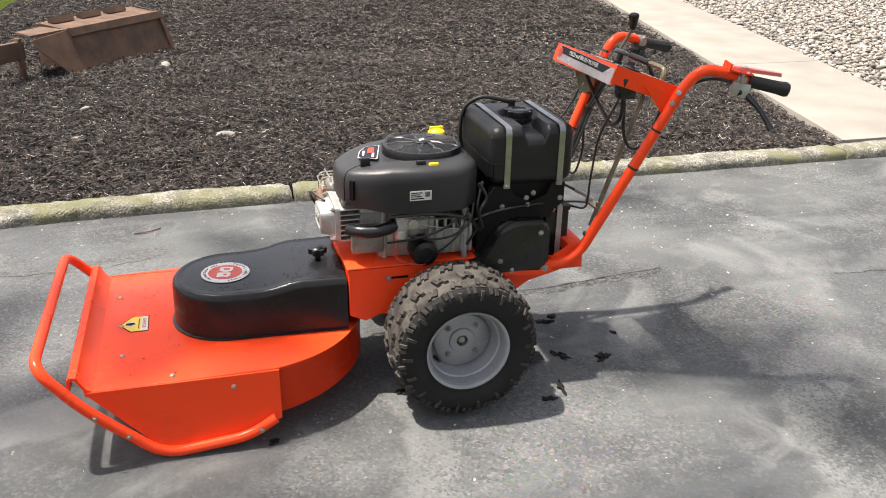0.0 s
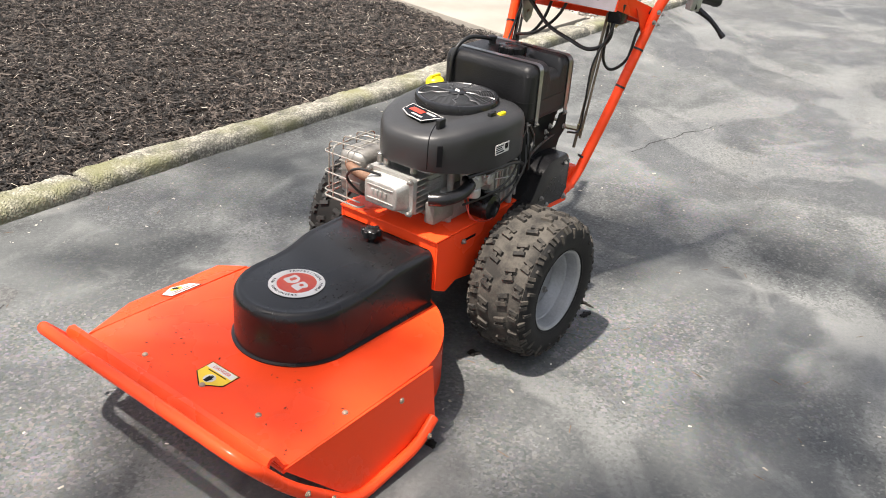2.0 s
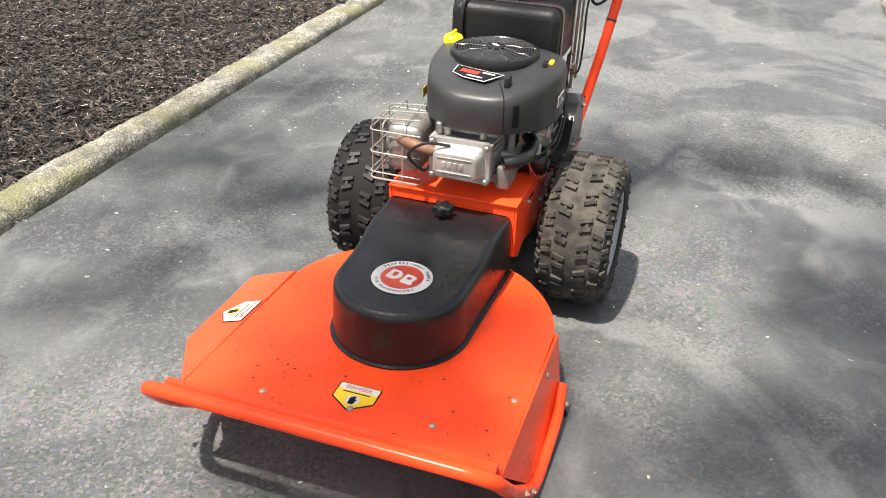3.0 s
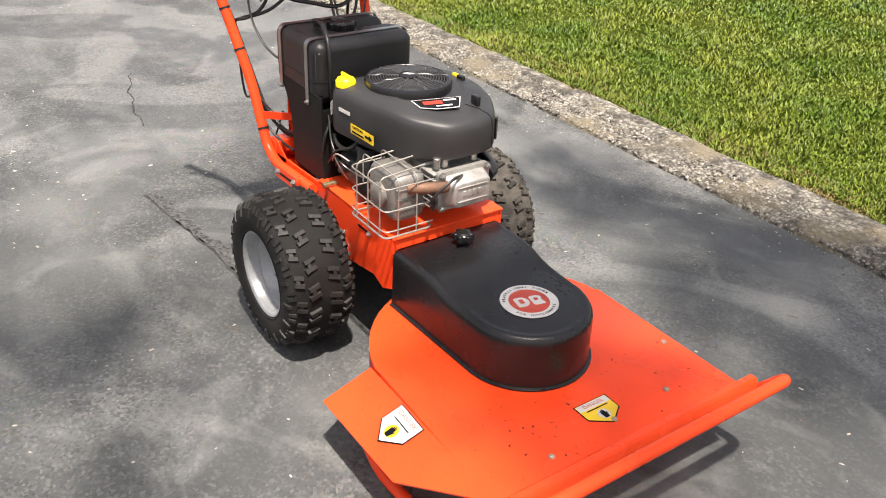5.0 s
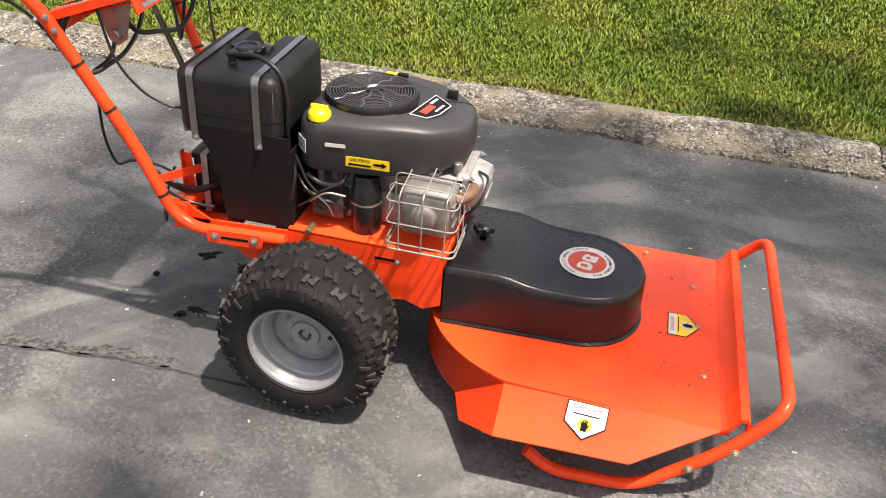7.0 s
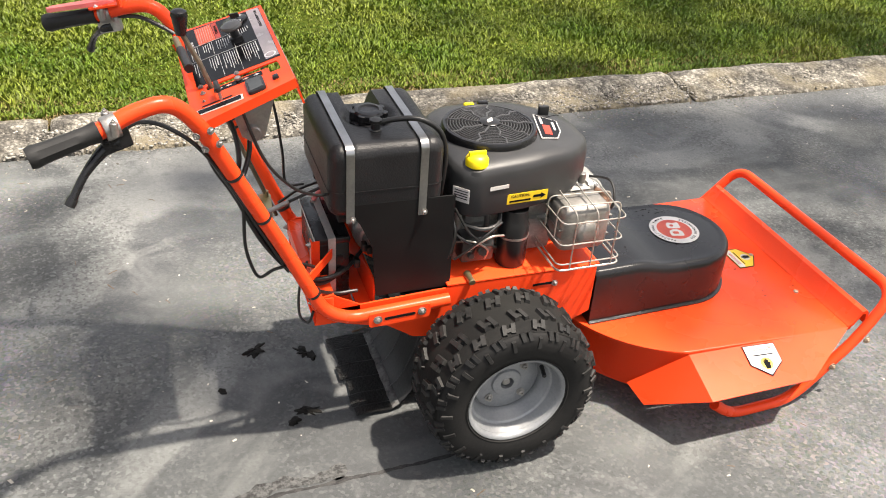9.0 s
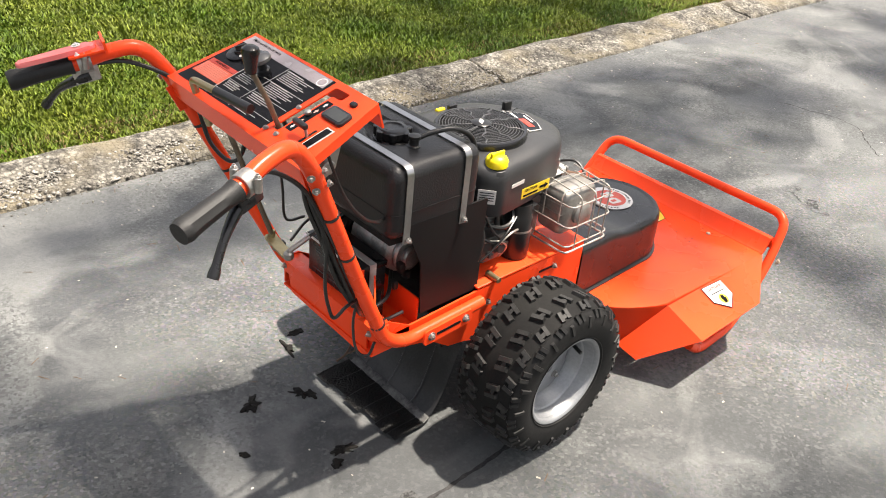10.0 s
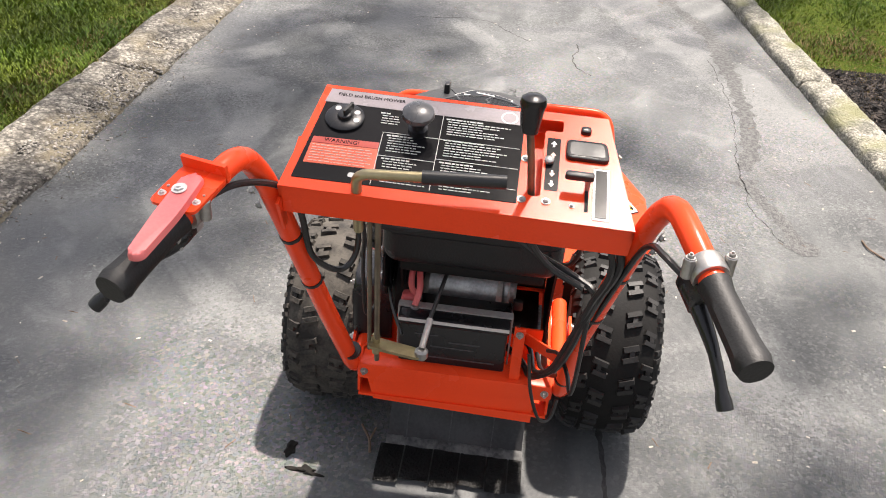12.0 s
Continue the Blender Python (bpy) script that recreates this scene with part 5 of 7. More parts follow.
def fan_grille(shroud, c):
    bm = bmesh.new()
    lathe(bm, [(0.110, -0.024), (0.110, -0.006), (0.107, 0.0), (0.101, 0.001), (0.098, -0.002), (0.098, -0.024)], Matrix.Translation(c), 48, close=False)
    part("fan_ring", bm, PLASTIC, shroud, "black round fan screen ring")
    bm = bmesh.new()
    lathe(bm, [(0.100, -0.010), (0.0, -0.010)], Matrix.Translation(c), 40, close=False)
    part("fan_disc", bm, SHEET, shroud)
    bm = bmesh.new()
    for k in range(11):
        r = 0.029 + k * 0.0068
        line = [c + Vector((r * math.cos(a), r * math.sin(a), 0.0045 - 0.6 * r * r)) for a in np.linspace(0, 2 * math.pi, 40, endpoint=False)]
        sweep(bm, line, 0.0011, 5, closed=True)
    for k in range(9):
        a = 2 * math.pi * k / 9 + 0.2
        sweep(bm, [c + Vector((r * math.cos(a + d), r * math.sin(a + d), 0.0055 - 0.6 * r * r)) for r, d in ((0.02, 0.25), (0.05, 0.10), (0.066, -0.08), (0.082, 0.06), (0.101, 0.0))], 0.0021, 6)
    part("fan_grille", bm, GRILLE, shroud, "black wire-like fan guard")
    bm = bmesh.new()
    lathe(bm, [(0.024, 0.0), (0.024, 0.007), (0.021, 0.009), (0, 0.0095)], Matrix.Translation(c), 26)
    part("fan_cap", bm, PLASTIC, shroud)
    bm = bmesh.new()
    k = pose(c.x, c.y, c.z + 0.0095, 0, 0, 40)
    prism(bm, [(-0.015, -0.004), (0.004, -0.006), (0.015, 0.003), (-0.003, 0.006)], 0, 0.0006, m=k)
    part("cap_emblem", bm, WHITE, shroud)


def engine():
    """A single-cylinder engine under a moulded black shroud."""
    low, top = 0.535, 0.648
    pts = [(-0.290, -0.10), (-0.290, 0.0), (-0.215, 0.075), (-0.10, 0.112), (0.050, 0.130), (0.088, 0.088), (0.088, -0.15), (0.035, -0.212), (-0.09, -0.222), (-0.20, -0.195), (-0.272, -0.145)]
    base = [(p.x, p.y) for p in rounded([(x, y, 0) for x, y in pts], 0.034, 5)]
    bm = bmesh.new()
    cx, cy = -0.10, -0.05
    rings = []
    for f, z in ((0.985, low), (1.0, low + 0.008), (1.0, 0.616), (0.992, 0.631), (0.970, 0.643), (0.93, 0.650), (0.80, 0.657), (0.60, 0.660)):
        rings.append([bm.verts.new((cx + (x - cx) * f, cy + (y - cy) * f, z - max(0.0, (-0.16 - x)) * (0.12 if z > 0.6 else -0.12))) for x, y in base])
    k = len(base)
    for a, b in zip(rings, rings[1:]):
        for i in range(k):
            bm.faces.new((a[i], a[(i + 1) % k], b[(i + 1) % k], b[i]))
    paths = [[v.co.copy() for v in ring] for ring in rings]

    def seam_path(i):
        return [ring[i] for ring in paths[1:]][::-1]
    bm.faces.new(rings[-1])
    bm.faces.new(rings[0][::-1])
    shroud = part("engine_shroud", bm, SHROUD, mower, "black moulded plastic engine shroud", angle=45)
    bm = bmesh.new()
    near = min(range(k), key=lambda i: (base[i][0] + 0.262) ** 2 + (base[i][1] + 0.125) ** 2)
    sweep(bm, seam_path(near), 0.0013, 6)
    part("shroud_seam", bm, LABEL_BLACK, shroud)
    fan_grille(shroud, Vector((-0.045, -0.04, 0.674)))
    for x, y, mt in ((-0.218, -0.122, PLASTIC), (-0.080, -0.176, PLASTIC), (-0.048, -0.184, YELLOW)):
        bm = bmesh.new()
        box(bm, x - 0.013, x + 0.013, y - 0.006, y + 0.006, 0.636, 0.668 if mt is PLASTIC else 0.662, 0.003)
        part("shroud_clip" if mt is PLASTIC else "yellow_tab", bm, mt, shroud)
    bm = bmesh.new()
    prism(bm, [(-0.0065, -0.026), (0.0065, -0.026), (0.0065, 0.026), (-0.0065, 0.026)], -0.004, 0.0035, m=plane_frame((-0.2600, -0.1555, 0.592), (0.62, -0.75, 0), (0, 0, 1)))
    part("shroud_slot", bm, LABEL_BLACK, shroud)
    m = plane_frame((-0.192, -0.035, 0.6535), (-0.25, -1, 0), (1, -0.25, 0.10)) @ Matrix.Diagonal((1.35, 1.35, 1, 1))
    badge = flat("shroud_badge", [(-0.047, 0.020), (-0.040, -0.010), (-0.012, -0.020), (0.030, -0.020), (0.047, 0.020)], m, WHITE, mower, "black and red engine badge with pale border", thick=0.0012)
    flat("badge_field", [(-0.0446, 0.0182), (-0.0384, -0.0090), (-0.0116, -0.0184), (0.0288, -0.0184), (0.0446, 0.0182)], m, LABEL_BLACK, badge, lift=0.0012, thick=0.0005)
    bars("badge_mark", m, [(-0.030, 0.004, 0.036, 0.013)], LABEL_RED, badge, 0.0018)
    for row in ((0.010, 0.010, 0.024, 0.0045), (-0.010, -0.010, 0.030, 0.004)):
        bars("badge_writing", m, [row], WHITE, badge, 0.0018)
    m = plane_frame((-0.092, -0.2225, 0.588), (1, -0.02, 0), (0, 0, 1))
    lab = flat("white_label", rect(0.058, 0.026), m, WHITE, mower, "white engine label with black marks")
    bars("label_writing", m, [(-0.026, 0.008, 0.030, 0.0022), (-0.026, 0.003, 0.024, 0.0022), (-0.026, -0.002, 0.028, 0.0022), (-0.026, -0.008, 0.034, 0.003)], LABEL_BLACK, lab, 0.0009)
    bars("label_code", m, [(0.012 + 0.0022 * i, 0.003, 0.0012, 0.014) for i in range(6)], LABEL_BLACK, lab, 0.0009)
    m = plane_frame((-0.085, 0.1165, 0.567), (-1, -0.06, 0), (0, 0, 1))
    lab = flat("caution_label", rect(0.100, 0.025), m, LABEL_YELLOW, mower, "yellow caution label with black arrow")
    words("caution_word", "CAUTION:", 0.0098, m @ Matrix.Translation((-0.018, 0.006, 0)), LABEL_BLACK, lab)
    bars("label_writing", m, [(-0.044, -0.006, 0.052, 0.0045)], LABEL_BLACK, lab, 0.0009)
    flat("label_arrow", [(0.014, -0.003), (0.033, -0.003), (0.033, -0.007), (0.045, 0.0), (0.033, 0.007), (0.033, 0.003), (0.014, 0.003)], m, LABEL_BLACK, lab, lift=0.0009)
    m = plane_frame((-0.012, 0.1242, 0.603), (-1, -0.12, 0), (0, 0, 1))
    lab = flat("small_label", rect(0.046, 0.009), m, WHITE, mower, "small white strip label")
    m = plane_frame((0.0705, 0.1105, 0.588), (-0.69, 0.72, 0), (0, 0, 1))
    lab = flat("white_label", rect(0.040, 0.034), m, WHITE, mower, "white emissions label")
    bars("label_writing", m, [(-0.016, 0.010 - 0.006 * i, 0.032, 0.002) for i in range(4)], LABEL_BLACK, lab, 0.0009)
    neck = Vector((0.034, 0.094, 0.60))
    bm = bmesh.new()
    lathe(bm, [(0.030, 0.012), (0.030, 0.036), (0.027, 0.044), (0.020, 0.048)], Matrix.Translation(neck), 22)
    part("filler_neck", bm, SHROUD, shroud)
    bm = bmesh.new()
    lathe(bm, [(0.022, 0.0), (0.0255, 0.003), (0.0255, 0.016), (0.021, 0.023), (0.012, 0.027), (0, 0.028)], Matrix.Translation(neck + Vector((0, 0, 0.047))), 26)
    box(bm, neck.x - 0.020, neck.x + 0.020, neck.y - 0.0035, neck.y + 0.0035, neck.z + 0.062, neck.z + 0.081, 0.002)
    part("dipstick_cap", bm, YELLOW, shroud, "bright yellow oil dipstick cap")

    bm = bmesh.new()
    box(bm, -0.19, 0.06, -0.135, 0.06, 0.380, 0.470, 0.012)
    box(bm, -0.235, 0.03, -0.11, 0.045, 0.460, 0.534, 0.010)
    box(bm, -0.06, 0.07, -0.175, -0.12, 0.395, 0.470, 0.010)
    lathe(bm, [(0.09, 0), (0.11, 0.012), (0.11, 0.03)], pose(-0.045, -0.04, 0.380), 28)
    for i in range(5):
        box(bm, -0.04 + i * 0.024, -0.032 + i * 0.024, -0.182, -0.12, 0.400, 0.505, 0.002)
    for x, y in ((-0.05, -0.172), (0.045, -0.172), (0.05, 0.05), (-0.17, -0.128)):
        rod(bm, (x, y, 0.38), (x, y, 0.54), 0.009, 10)
    block = part("engine_block", bm, ALLOY, mower, "grey cast aluminium engine block")
    for i in range(7):
        bm = bmesh.new()
        z = 0.432 + i * 0.0145
        box(bm, -0.288, -0.19, -0.112, 0.042, z, z + 0.004, 0.0015)
        part("cooling_fin", bm, ALLOY, block)
    bm = bmesh.new()
    prism(bm, [(p.x, p.y) for p in rounded([(-0.112, 0.430, 0), (0.035, 0.430, 0), (0.035, 0.530, 0), (-0.112, 0.530, 0)], 0.012, 3)], -0.300, -0.286, axis="x")
    inner = [(p.x, p.y) for p in rounded([(-0.100, 0.440, 0), (0.024, 0.440, 0), (0.024, 0.520, 0), (-0.100, 0.520, 0)], 0.018, 3)]
    small = [(p.x, p.y) for p in rounded([(-0.090, 0.448, 0), (0.014, 0.448, 0), (0.014, 0.512, 0), (-0.090, 0.512, 0)], 0.016, 3)]
    prism(bm, inner, -0.300, -0.338, axis="x", top=small, bevel=0.005)
    head = part("rocker_cover", bm, ALLOY, mower, "cast aluminium rocker cover")
    bm = bmesh.new()
    for z in (0.462, 0.498):
        box(bm, -0.3405, -0.337, -0.080, 0.004, z, z + 0.003, 0.001)
    for i, y in enumerate((-0.060, -0.046, -0.032, -0.018)):
        box(bm, -0.3405, -0.337, y, y + 0.009, 0.474, 0.490, 0.001)
    part("cast_marks", bm, ALLOY, head)
    bm = bmesh.new()
    for y, z in ((-0.104, 0.438), (0.027, 0.438), (-0.104, 0.522), (0.027, 0.522)):
        bolt(bm, (-0.301, y, z), (-1, 0, 0), 0.006, 0.008)
    for y in (-0.085, 0.0, 0.022):
        rod(bm, (-0.27, y, 0.530), (-0.27, y, 0.556), 0.009, 10)
    pieces("head_bolt", bm, STEEL, head)
    bm = bmesh.new()
    box(bm, -0.262, -0.175, -0.150, -0.118, 0.405, 0.462, 0.006)
    part("side_shield", bm, MUFFLER, block, "pale sheet metal side shield")
    bm = bmesh.new()
    sweep(bm, flowing([(-0.265, -0.135, 0.475), (-0.245, -0.165, 0.478), (-0.20, -0.178, 0.480), (-0.155, -0.176, 0.492), (-0.13, -0.150, 0.505)], 6), 0.017, 12)
    part("intake_hose", bm, PLASTIC, block, "black rubber intake hose")
    bm = bmesh.new()
    box(bm, -0.15, -0.06, -0.190, -0.140, 0.478, 0.524, 0.006)
    rod(bm, (-0.105, -0.19, 0.50), (-0.105, -0.206, 0.50), 0.014)
    rod(bm, (-0.135, -0.175, 0.455), (-0.135, -0.175, 0.48), 0.02)
    for x in (-0.145, -0.12, -0.09, -0.07):
        rod(bm, (x, -0.190, 0.512), (x, -0.199, 0.512), 0.005, 8)
    part("carburettor", bm, ALLOY, block, "small grey carburettor with linkage")
    bm = bmesh.new()
    for a, b in (((-0.12, -0.203, 0.515), (0.05, -0.195, 0.505)), ((-0.09, -0.207, 0.498), (0.04, -0.200, 0.47)), ((-0.05, -0.2, 0.53), (-0.05, -0.195, 0.46)), ((0.0, -0.2, 0.525), (0.04, -0.19, 0.44))):
        sweep(bm, [a, b], 0.0022, 6)
    pieces("linkage_rod", bm, STEEL, block, "thin steel governor linkage")
    bm = bmesh.new()
    lathe(bm, [(0.030, 0), (0.037, 0.004), (0.038, 0.05), (0.034, 0.062), (0.020, 0.066), (0.018, 0.060), (0, 0.060)], along((-0.072, -0.138, 0.410), (-0.072, -0.21, 0.410)), 26)
    part("oil_filter", bm, PLASTIC, block, "glossy black oil filter canister")
    bm = bmesh.new()
    lathe(bm, [(0.034, 0), (0.036, 0.004), (0.036, 0.105), (0.033, 0.112), (0.030, 0.145), (0, 0.145)], pose(-0.074, 0.088, 0.380), 26)
    part("starter_motor", bm, PLASTIC, block, "black cylindrical starter motor")
    bm = bmesh.new()
    lathe(bm, [(0.0368, 0), (0.0368, 0.005)], pose(-0.074, 0.088, 0.455), 26)
    part("starter_band", bm, STEEL, block)
    bm = bmesh.new()
    box(bm, -0.025, 0.055, 0.058, 0.105, 0.400, 0.468, 0.008)
    rod(bm, (0.01, 0.105, 0.44), (0.01, 0.125, 0.44), 0.013)
    rod(bm, (0.035, 0.105, 0.425), (0.035, 0.118, 0.425), 0.008)
    rod(bm, (-0.01, 0.08, 0.468), (-0.01, 0.08, 0.52), 0.007)
    part("oil_pump_housing", bm, CASTGREY, block, "grey casting with pipe fittings")
    bm = bmesh.new()
    rod(bm, (0.045, 0.120, 0.385), (0.045, 0.160, 0.385), 0.008)
    part("drain_valve", bm, ZINC, block, "brass oil drain valve")

    bm = bmesh.new()
    box(bm, -0.292, -0.165, 0.062, 0.150, 0.420, 0.540, 0.022, 3)
    muff = part("muffler", bm, MUFFLER, mower, "grey steel muffler box")
    bm = bmesh.new()
    lathe(bm, [(0.030, 0), (0.030, 0.010), (0.024, 0.016), (0.012, 0.018), (0, 0.018)], along((-0.228, 0.149, 0.476), (-0.228, 0.182, 0.476)), 24)
    part("muffler_cap", bm, MUFFLER, muff)
    bm = bmesh.new()
    for z in (0.455, 0.480, 0.505):
        box(bm, -0.294, -0.163, 0.069, 0.143, z, z + 0.003)
    pieces("muffler_seam", bm, MUFFLER, muff)
    bm = bmesh.new()
    sweep(bm, flowing([(-0.286, 0.11, 0.505), (-0.312, 0.075, 0.508), (-0.312, 0.03, 0.50), (-0.298, 0.0, 0.495)], 5), 0.014, 12)
    part("exhaust_pipe", bm, mat("hot_rust_pipe", (0.20, 0.11, 0.07), (0.13, 0.075, 0.05), 0.7, metal=0.4, scale=30, bump=0.3), muff, "rust-brown exhaust pipe")
    bm = bmesh.new()
    x0, x1, y0, y1, z0, z1 = -0.308, -0.148, 0.055, 0.186, 0.402, 0.556
    for z in (0.418, 0.470, 0.526):
        sweep(bm, rounded([(x1, y0, z), (x1, y1, z), (x0, y1, z), (x0, y0, z)], 0.018, 4, False), 0.0018, 7)
    for x in (-0.285, -0.232, -0.180):
        sweep(bm, rounded([(x, y1, z0), (x, y1, z1 - 0.01), (x, y0 + 0.01, z1)], 0.016, 4, False), 0.0018, 7)
    for y in (0.100, 0.150):
        sweep(bm, rounded([(x0, y, z0), (x0, y, z1 - 0.01), (x1, y, z1 - 0.005), (x1, y, 0.475)], 0.016, 4, False), 0.0018, 7)
    sweep(bm, rounded([(x0, y0, z0), (x0, y1, z0), (x1, y1, z0), (x1, y0, z0)], 0.018, 4), 0.0026, 7)
    part("muffler_guard", bm, WIRE, muff, "welded wire heat guard")
    for name, pts, r, mt in (("spark_lead", [(-0.315, -0.02, 0.52), (-0.345, 0.03, 0.53), (-0.335, 0.075, 0.49), (-0.30, 0.05, 0.44), (-0.285, 0.03, 0.46)], 0.0035, CABLE),
                             ("red_wire", [(-0.14, -0.165, 0.45), (-0.145, -0.178, 0.40), (-0.11, -0.185, 0.384), (-0.08, -0.19, 0.39), (-0.085, -0.165, 0.44)], 0.0017, LABEL_RED),
                             ("red_wire", [(-0.15, -0.16, 0.45), (-0.155, -0.186, 0.41), (-0.12, -0.196, 0.386), (-0.07, -0.20, 0.384), (-0.06, -0.17, 0.43)], 0.0017, LABEL_RED),
                             ("black_wire", [(0.05, -0.19, 0.53), (0.02, -0.205, 0.47), (-0.05, -0.208, 0.455), (-0.12, -0.2, 0.47)], 0.003, CABLE),
                             ("black_wire", [(0.09, -0.18, 0.60), (0.07, -0.2, 0.54), (0.08, -0.19, 0.48), (0.05, -0.18, 0.42)], 0.004, CABLE),
                             ("black_wire", [(0.09, 0.10, 0.50), (0.05, 0.125, 0.47), (0.0, 0.125, 0.455), (-0.03, 0.10, 0.43)], 0.0035, CABLE),
                             ("pale_wire", [(0.075, 0.10, 0.46), (0.04, 0.13, 0.475), (0.005, 0.132, 0.45), (0.0, 0.11, 0.41)], 0.0022, WIRE),
                             ("black_hose", [(-0.035, 0.09, 0.53), (-0.02, 0.118, 0.505), (0.02, 0.124, 0.50), (0.06, 0.115, 0.515)], 0.0055, CABLE),
                             ("black_wire", [(0.085, 0.118, 0.56), (0.055, 0.128, 0.505), (0.03, 0.13, 0.475), (0.035, 0.125, 0.44)], 0.0028, CABLE),
                             ("black_wire", [(-0.03, 0.12, 0.51), (0.015, 0.136, 0.49), (0.05, 0.132, 0.455), (0.08, 0.125, 0.43)], 0.0026, CABLE),
                             ("pale_wire", [(-0.035, 0.125, 0.478), (0.0, 0.138, 0.487), (0.03, 0.135, 0.47), (0.05, 0.128, 0.45)], 0.0024, WIRE),
                             ("black_hose", [(-0.16, -0.175, 0.515), (-0.10, -0.208, 0.53), (-0.02, -0.21, 0.525), (0.05, -0.2, 0.50), (0.085, -0.185, 0.46)], 0.0055, CABLE),
                             ("black_wire", [(0.06, -0.20, 0.55), (0.045, -0.212, 0.50), (-0.01, -0.212, 0.44), (-0.05, -0.19, 0.40)], 0.003, CABLE),
                             ("black_wire", [(0.075, -0.195, 0.60), (0.095, -0.20, 0.56), (0.075, -0.205, 0.52), (0.09, -0.195, 0.47)], 0.0045, CABLE),
                             ("black_wire", [(0.03, -0.205, 0.52), (-0.03, -0.215, 0.485), (-0.10, -0.205, 0.46), (-0.17, -0.17, 0.44)], 0.003, CABLE),
                             ("battery_lead", [(0.13, 0.11, 0.47), (0.10, 0.13, 0.44), (0.085, 0.13, 0.50), (0.09, 0.11, 0.54)], 0.0042, CABLE)):
        bm = bmesh.new()
        sweep(bm, flowing(pts, 7), r, 8)
        part(name, bm, mt, block)


def fuel_tank():
    x0, x1, y0, y1, z0, z1 = 0.118, 0.362, -0.160, 0.134, 0.572, 0.728
    cx, cy, hx, hy, r = (x0 + x1) / 2, (y0 + y1) / 2, (x1 - x0) / 2, (y1 - y0) / 2, 0.028
    cap_at = Vector((0.246, -0.012))

    def bowl(x, y):
        """How deep the top is pressed in: a round well for the cap and a notch that runs from it to one side."""
        well = 0.017 * smooth_step((0.060 - math.hypot(x - cap_at.x, y - cap_at.y)) / 0.016)
        across = smooth_step((0.036 - abs(x - 0.246)) / 0.010)
        notch = 0.030 * across * smooth_step((-0.030 - y) / 0.030)
        groove = sum(0.003 * smooth_step((0.012 - abs(x - gx)) / 0.003) for gx in (0.166, 0.320))
        return max(well, notch, groove)

    def skin(u, v, top):
        """A point of the rounded plan (u, v in -1..1) and its height on the top or the underside."""
        x, y = u * hx, v * hy
        q = Vector((max(abs(x) - (hx - r), 0), max(abs(y) - (hy - r), 0)))
        if q.length > r:
            q *= r / q.length
        x = math.copysign(min(abs(x), hx - r) + q.x, x)
        y = math.copysign(min(abs(y), hy - r) + q.y, y)
        drop = r - math.sqrt(max(0.0, r * r - q.length_squared))
        return Vector((cx + x, cy + y, z1 + 0.007 - drop - bowl(cx + x, cy + y) if top else z0 + drop))
    bm = bmesh.new()
    us, vs = [math.sin(math.pi / 2 * f) for f in np.linspace(-1, 1, 61)], [math.sin(math.pi / 2 * f) for f in np.linspace(-1, 1, 61)]
    grids = [[[bm.verts.new(skin(u, v, top)) for u in us] for v in vs] for top in (True, False)]
    for g, grid in enumerate(grids):
        for a, b in zip(grid, grid[1:]):
            for i in range(len(us) - 1):
                bm.faces.new((a[i], a[i + 1], b[i + 1], b[i]) if g == 0 else (a[i], b[i], b[i + 1], a[i + 1]))
    rim = [[grid[0][i] for i in range(60)] + [grid[j][60] for j in range(60)] + [grid[60][i] for i in range(60, 0, -1)] + [grid[j][0] for j in range(60, 0, -1)] for grid in grids]
    for i in range(len(rim[0])):
        k = (i + 1) % len(rim[0])
        bm.faces.new((rim[0][k], rim[0][i], rim[1][i], rim[1][k]))
    tank = part("fuel_tank", bm, TANK, mower, "black textured plastic fuel tank", angle=60)
    bm = bmesh.new()
    box(bm, x0 - 0.0012, x1 + 0.0012, y0 - 0.0012, y1 + 0.0012, 0.634, 0.6365)
    bmesh.ops.bevel(bm, geom=[e for e in bm.edges if abs(e.verts[0].co.z - e.verts[1].co.z) > 0.001], offset=0.028, segments=4, affect="EDGES", profile=0.5)
    part("mould_seam", bm, TANK, tank)
    for x in (0.166, 0.320):
        bm = bmesh.new()
        line = rounded([(x, y0 - 0.003, 0.566), (x, y0 - 0.003, z1 + 0.010), (x, y1 + 0.003, z1 + 0.010), (x, y1 + 0.003, 0.566)], 0.024, 6, False)
        inner = rounded([(x, y0 - 0.001, 0.566), (x, y0 - 0.001, z1 + 0.0085), (x, y1 + 0.001, z1 + 0.0085), (x, y1 + 0.001, 0.566)], 0.0225, 6, False)
        rows = [[bm.verts.new((p.x + dx, p.y, p.z)) for p in ln] for ln, dx in ((line, -0.0085), (line, 0.0085), (inner, 0.0085), (inner, -0.0085))]
        for i in range(len(line) - 1):
            for j in range(4):
                a, b = rows[j], rows[(j + 1) % 4]
                bm.faces.new((a[i], a[i + 1], b[i + 1], b[i]))
        part("tank_strap", bm, STRAP, tank, "bare steel hold-down strap")
        bm = bmesh.new()
        for y, d in ((y0 - 0.004, -1), (y1 + 0.004, 1)):
            bolt(bm, (x - 0.004, y, 0.574), (0, d, 0), 0.0048)
        pieces("strap_bolt", bm, STEEL, tank)
    c = Vector((0.246, -0.012, z1 - 0.011))
    bm = bmesh.new()
    lathe(bm, [(0.040, 0), (0.040, 0.008), (0.036, 0.010)], Matrix.Translation(c), 28)
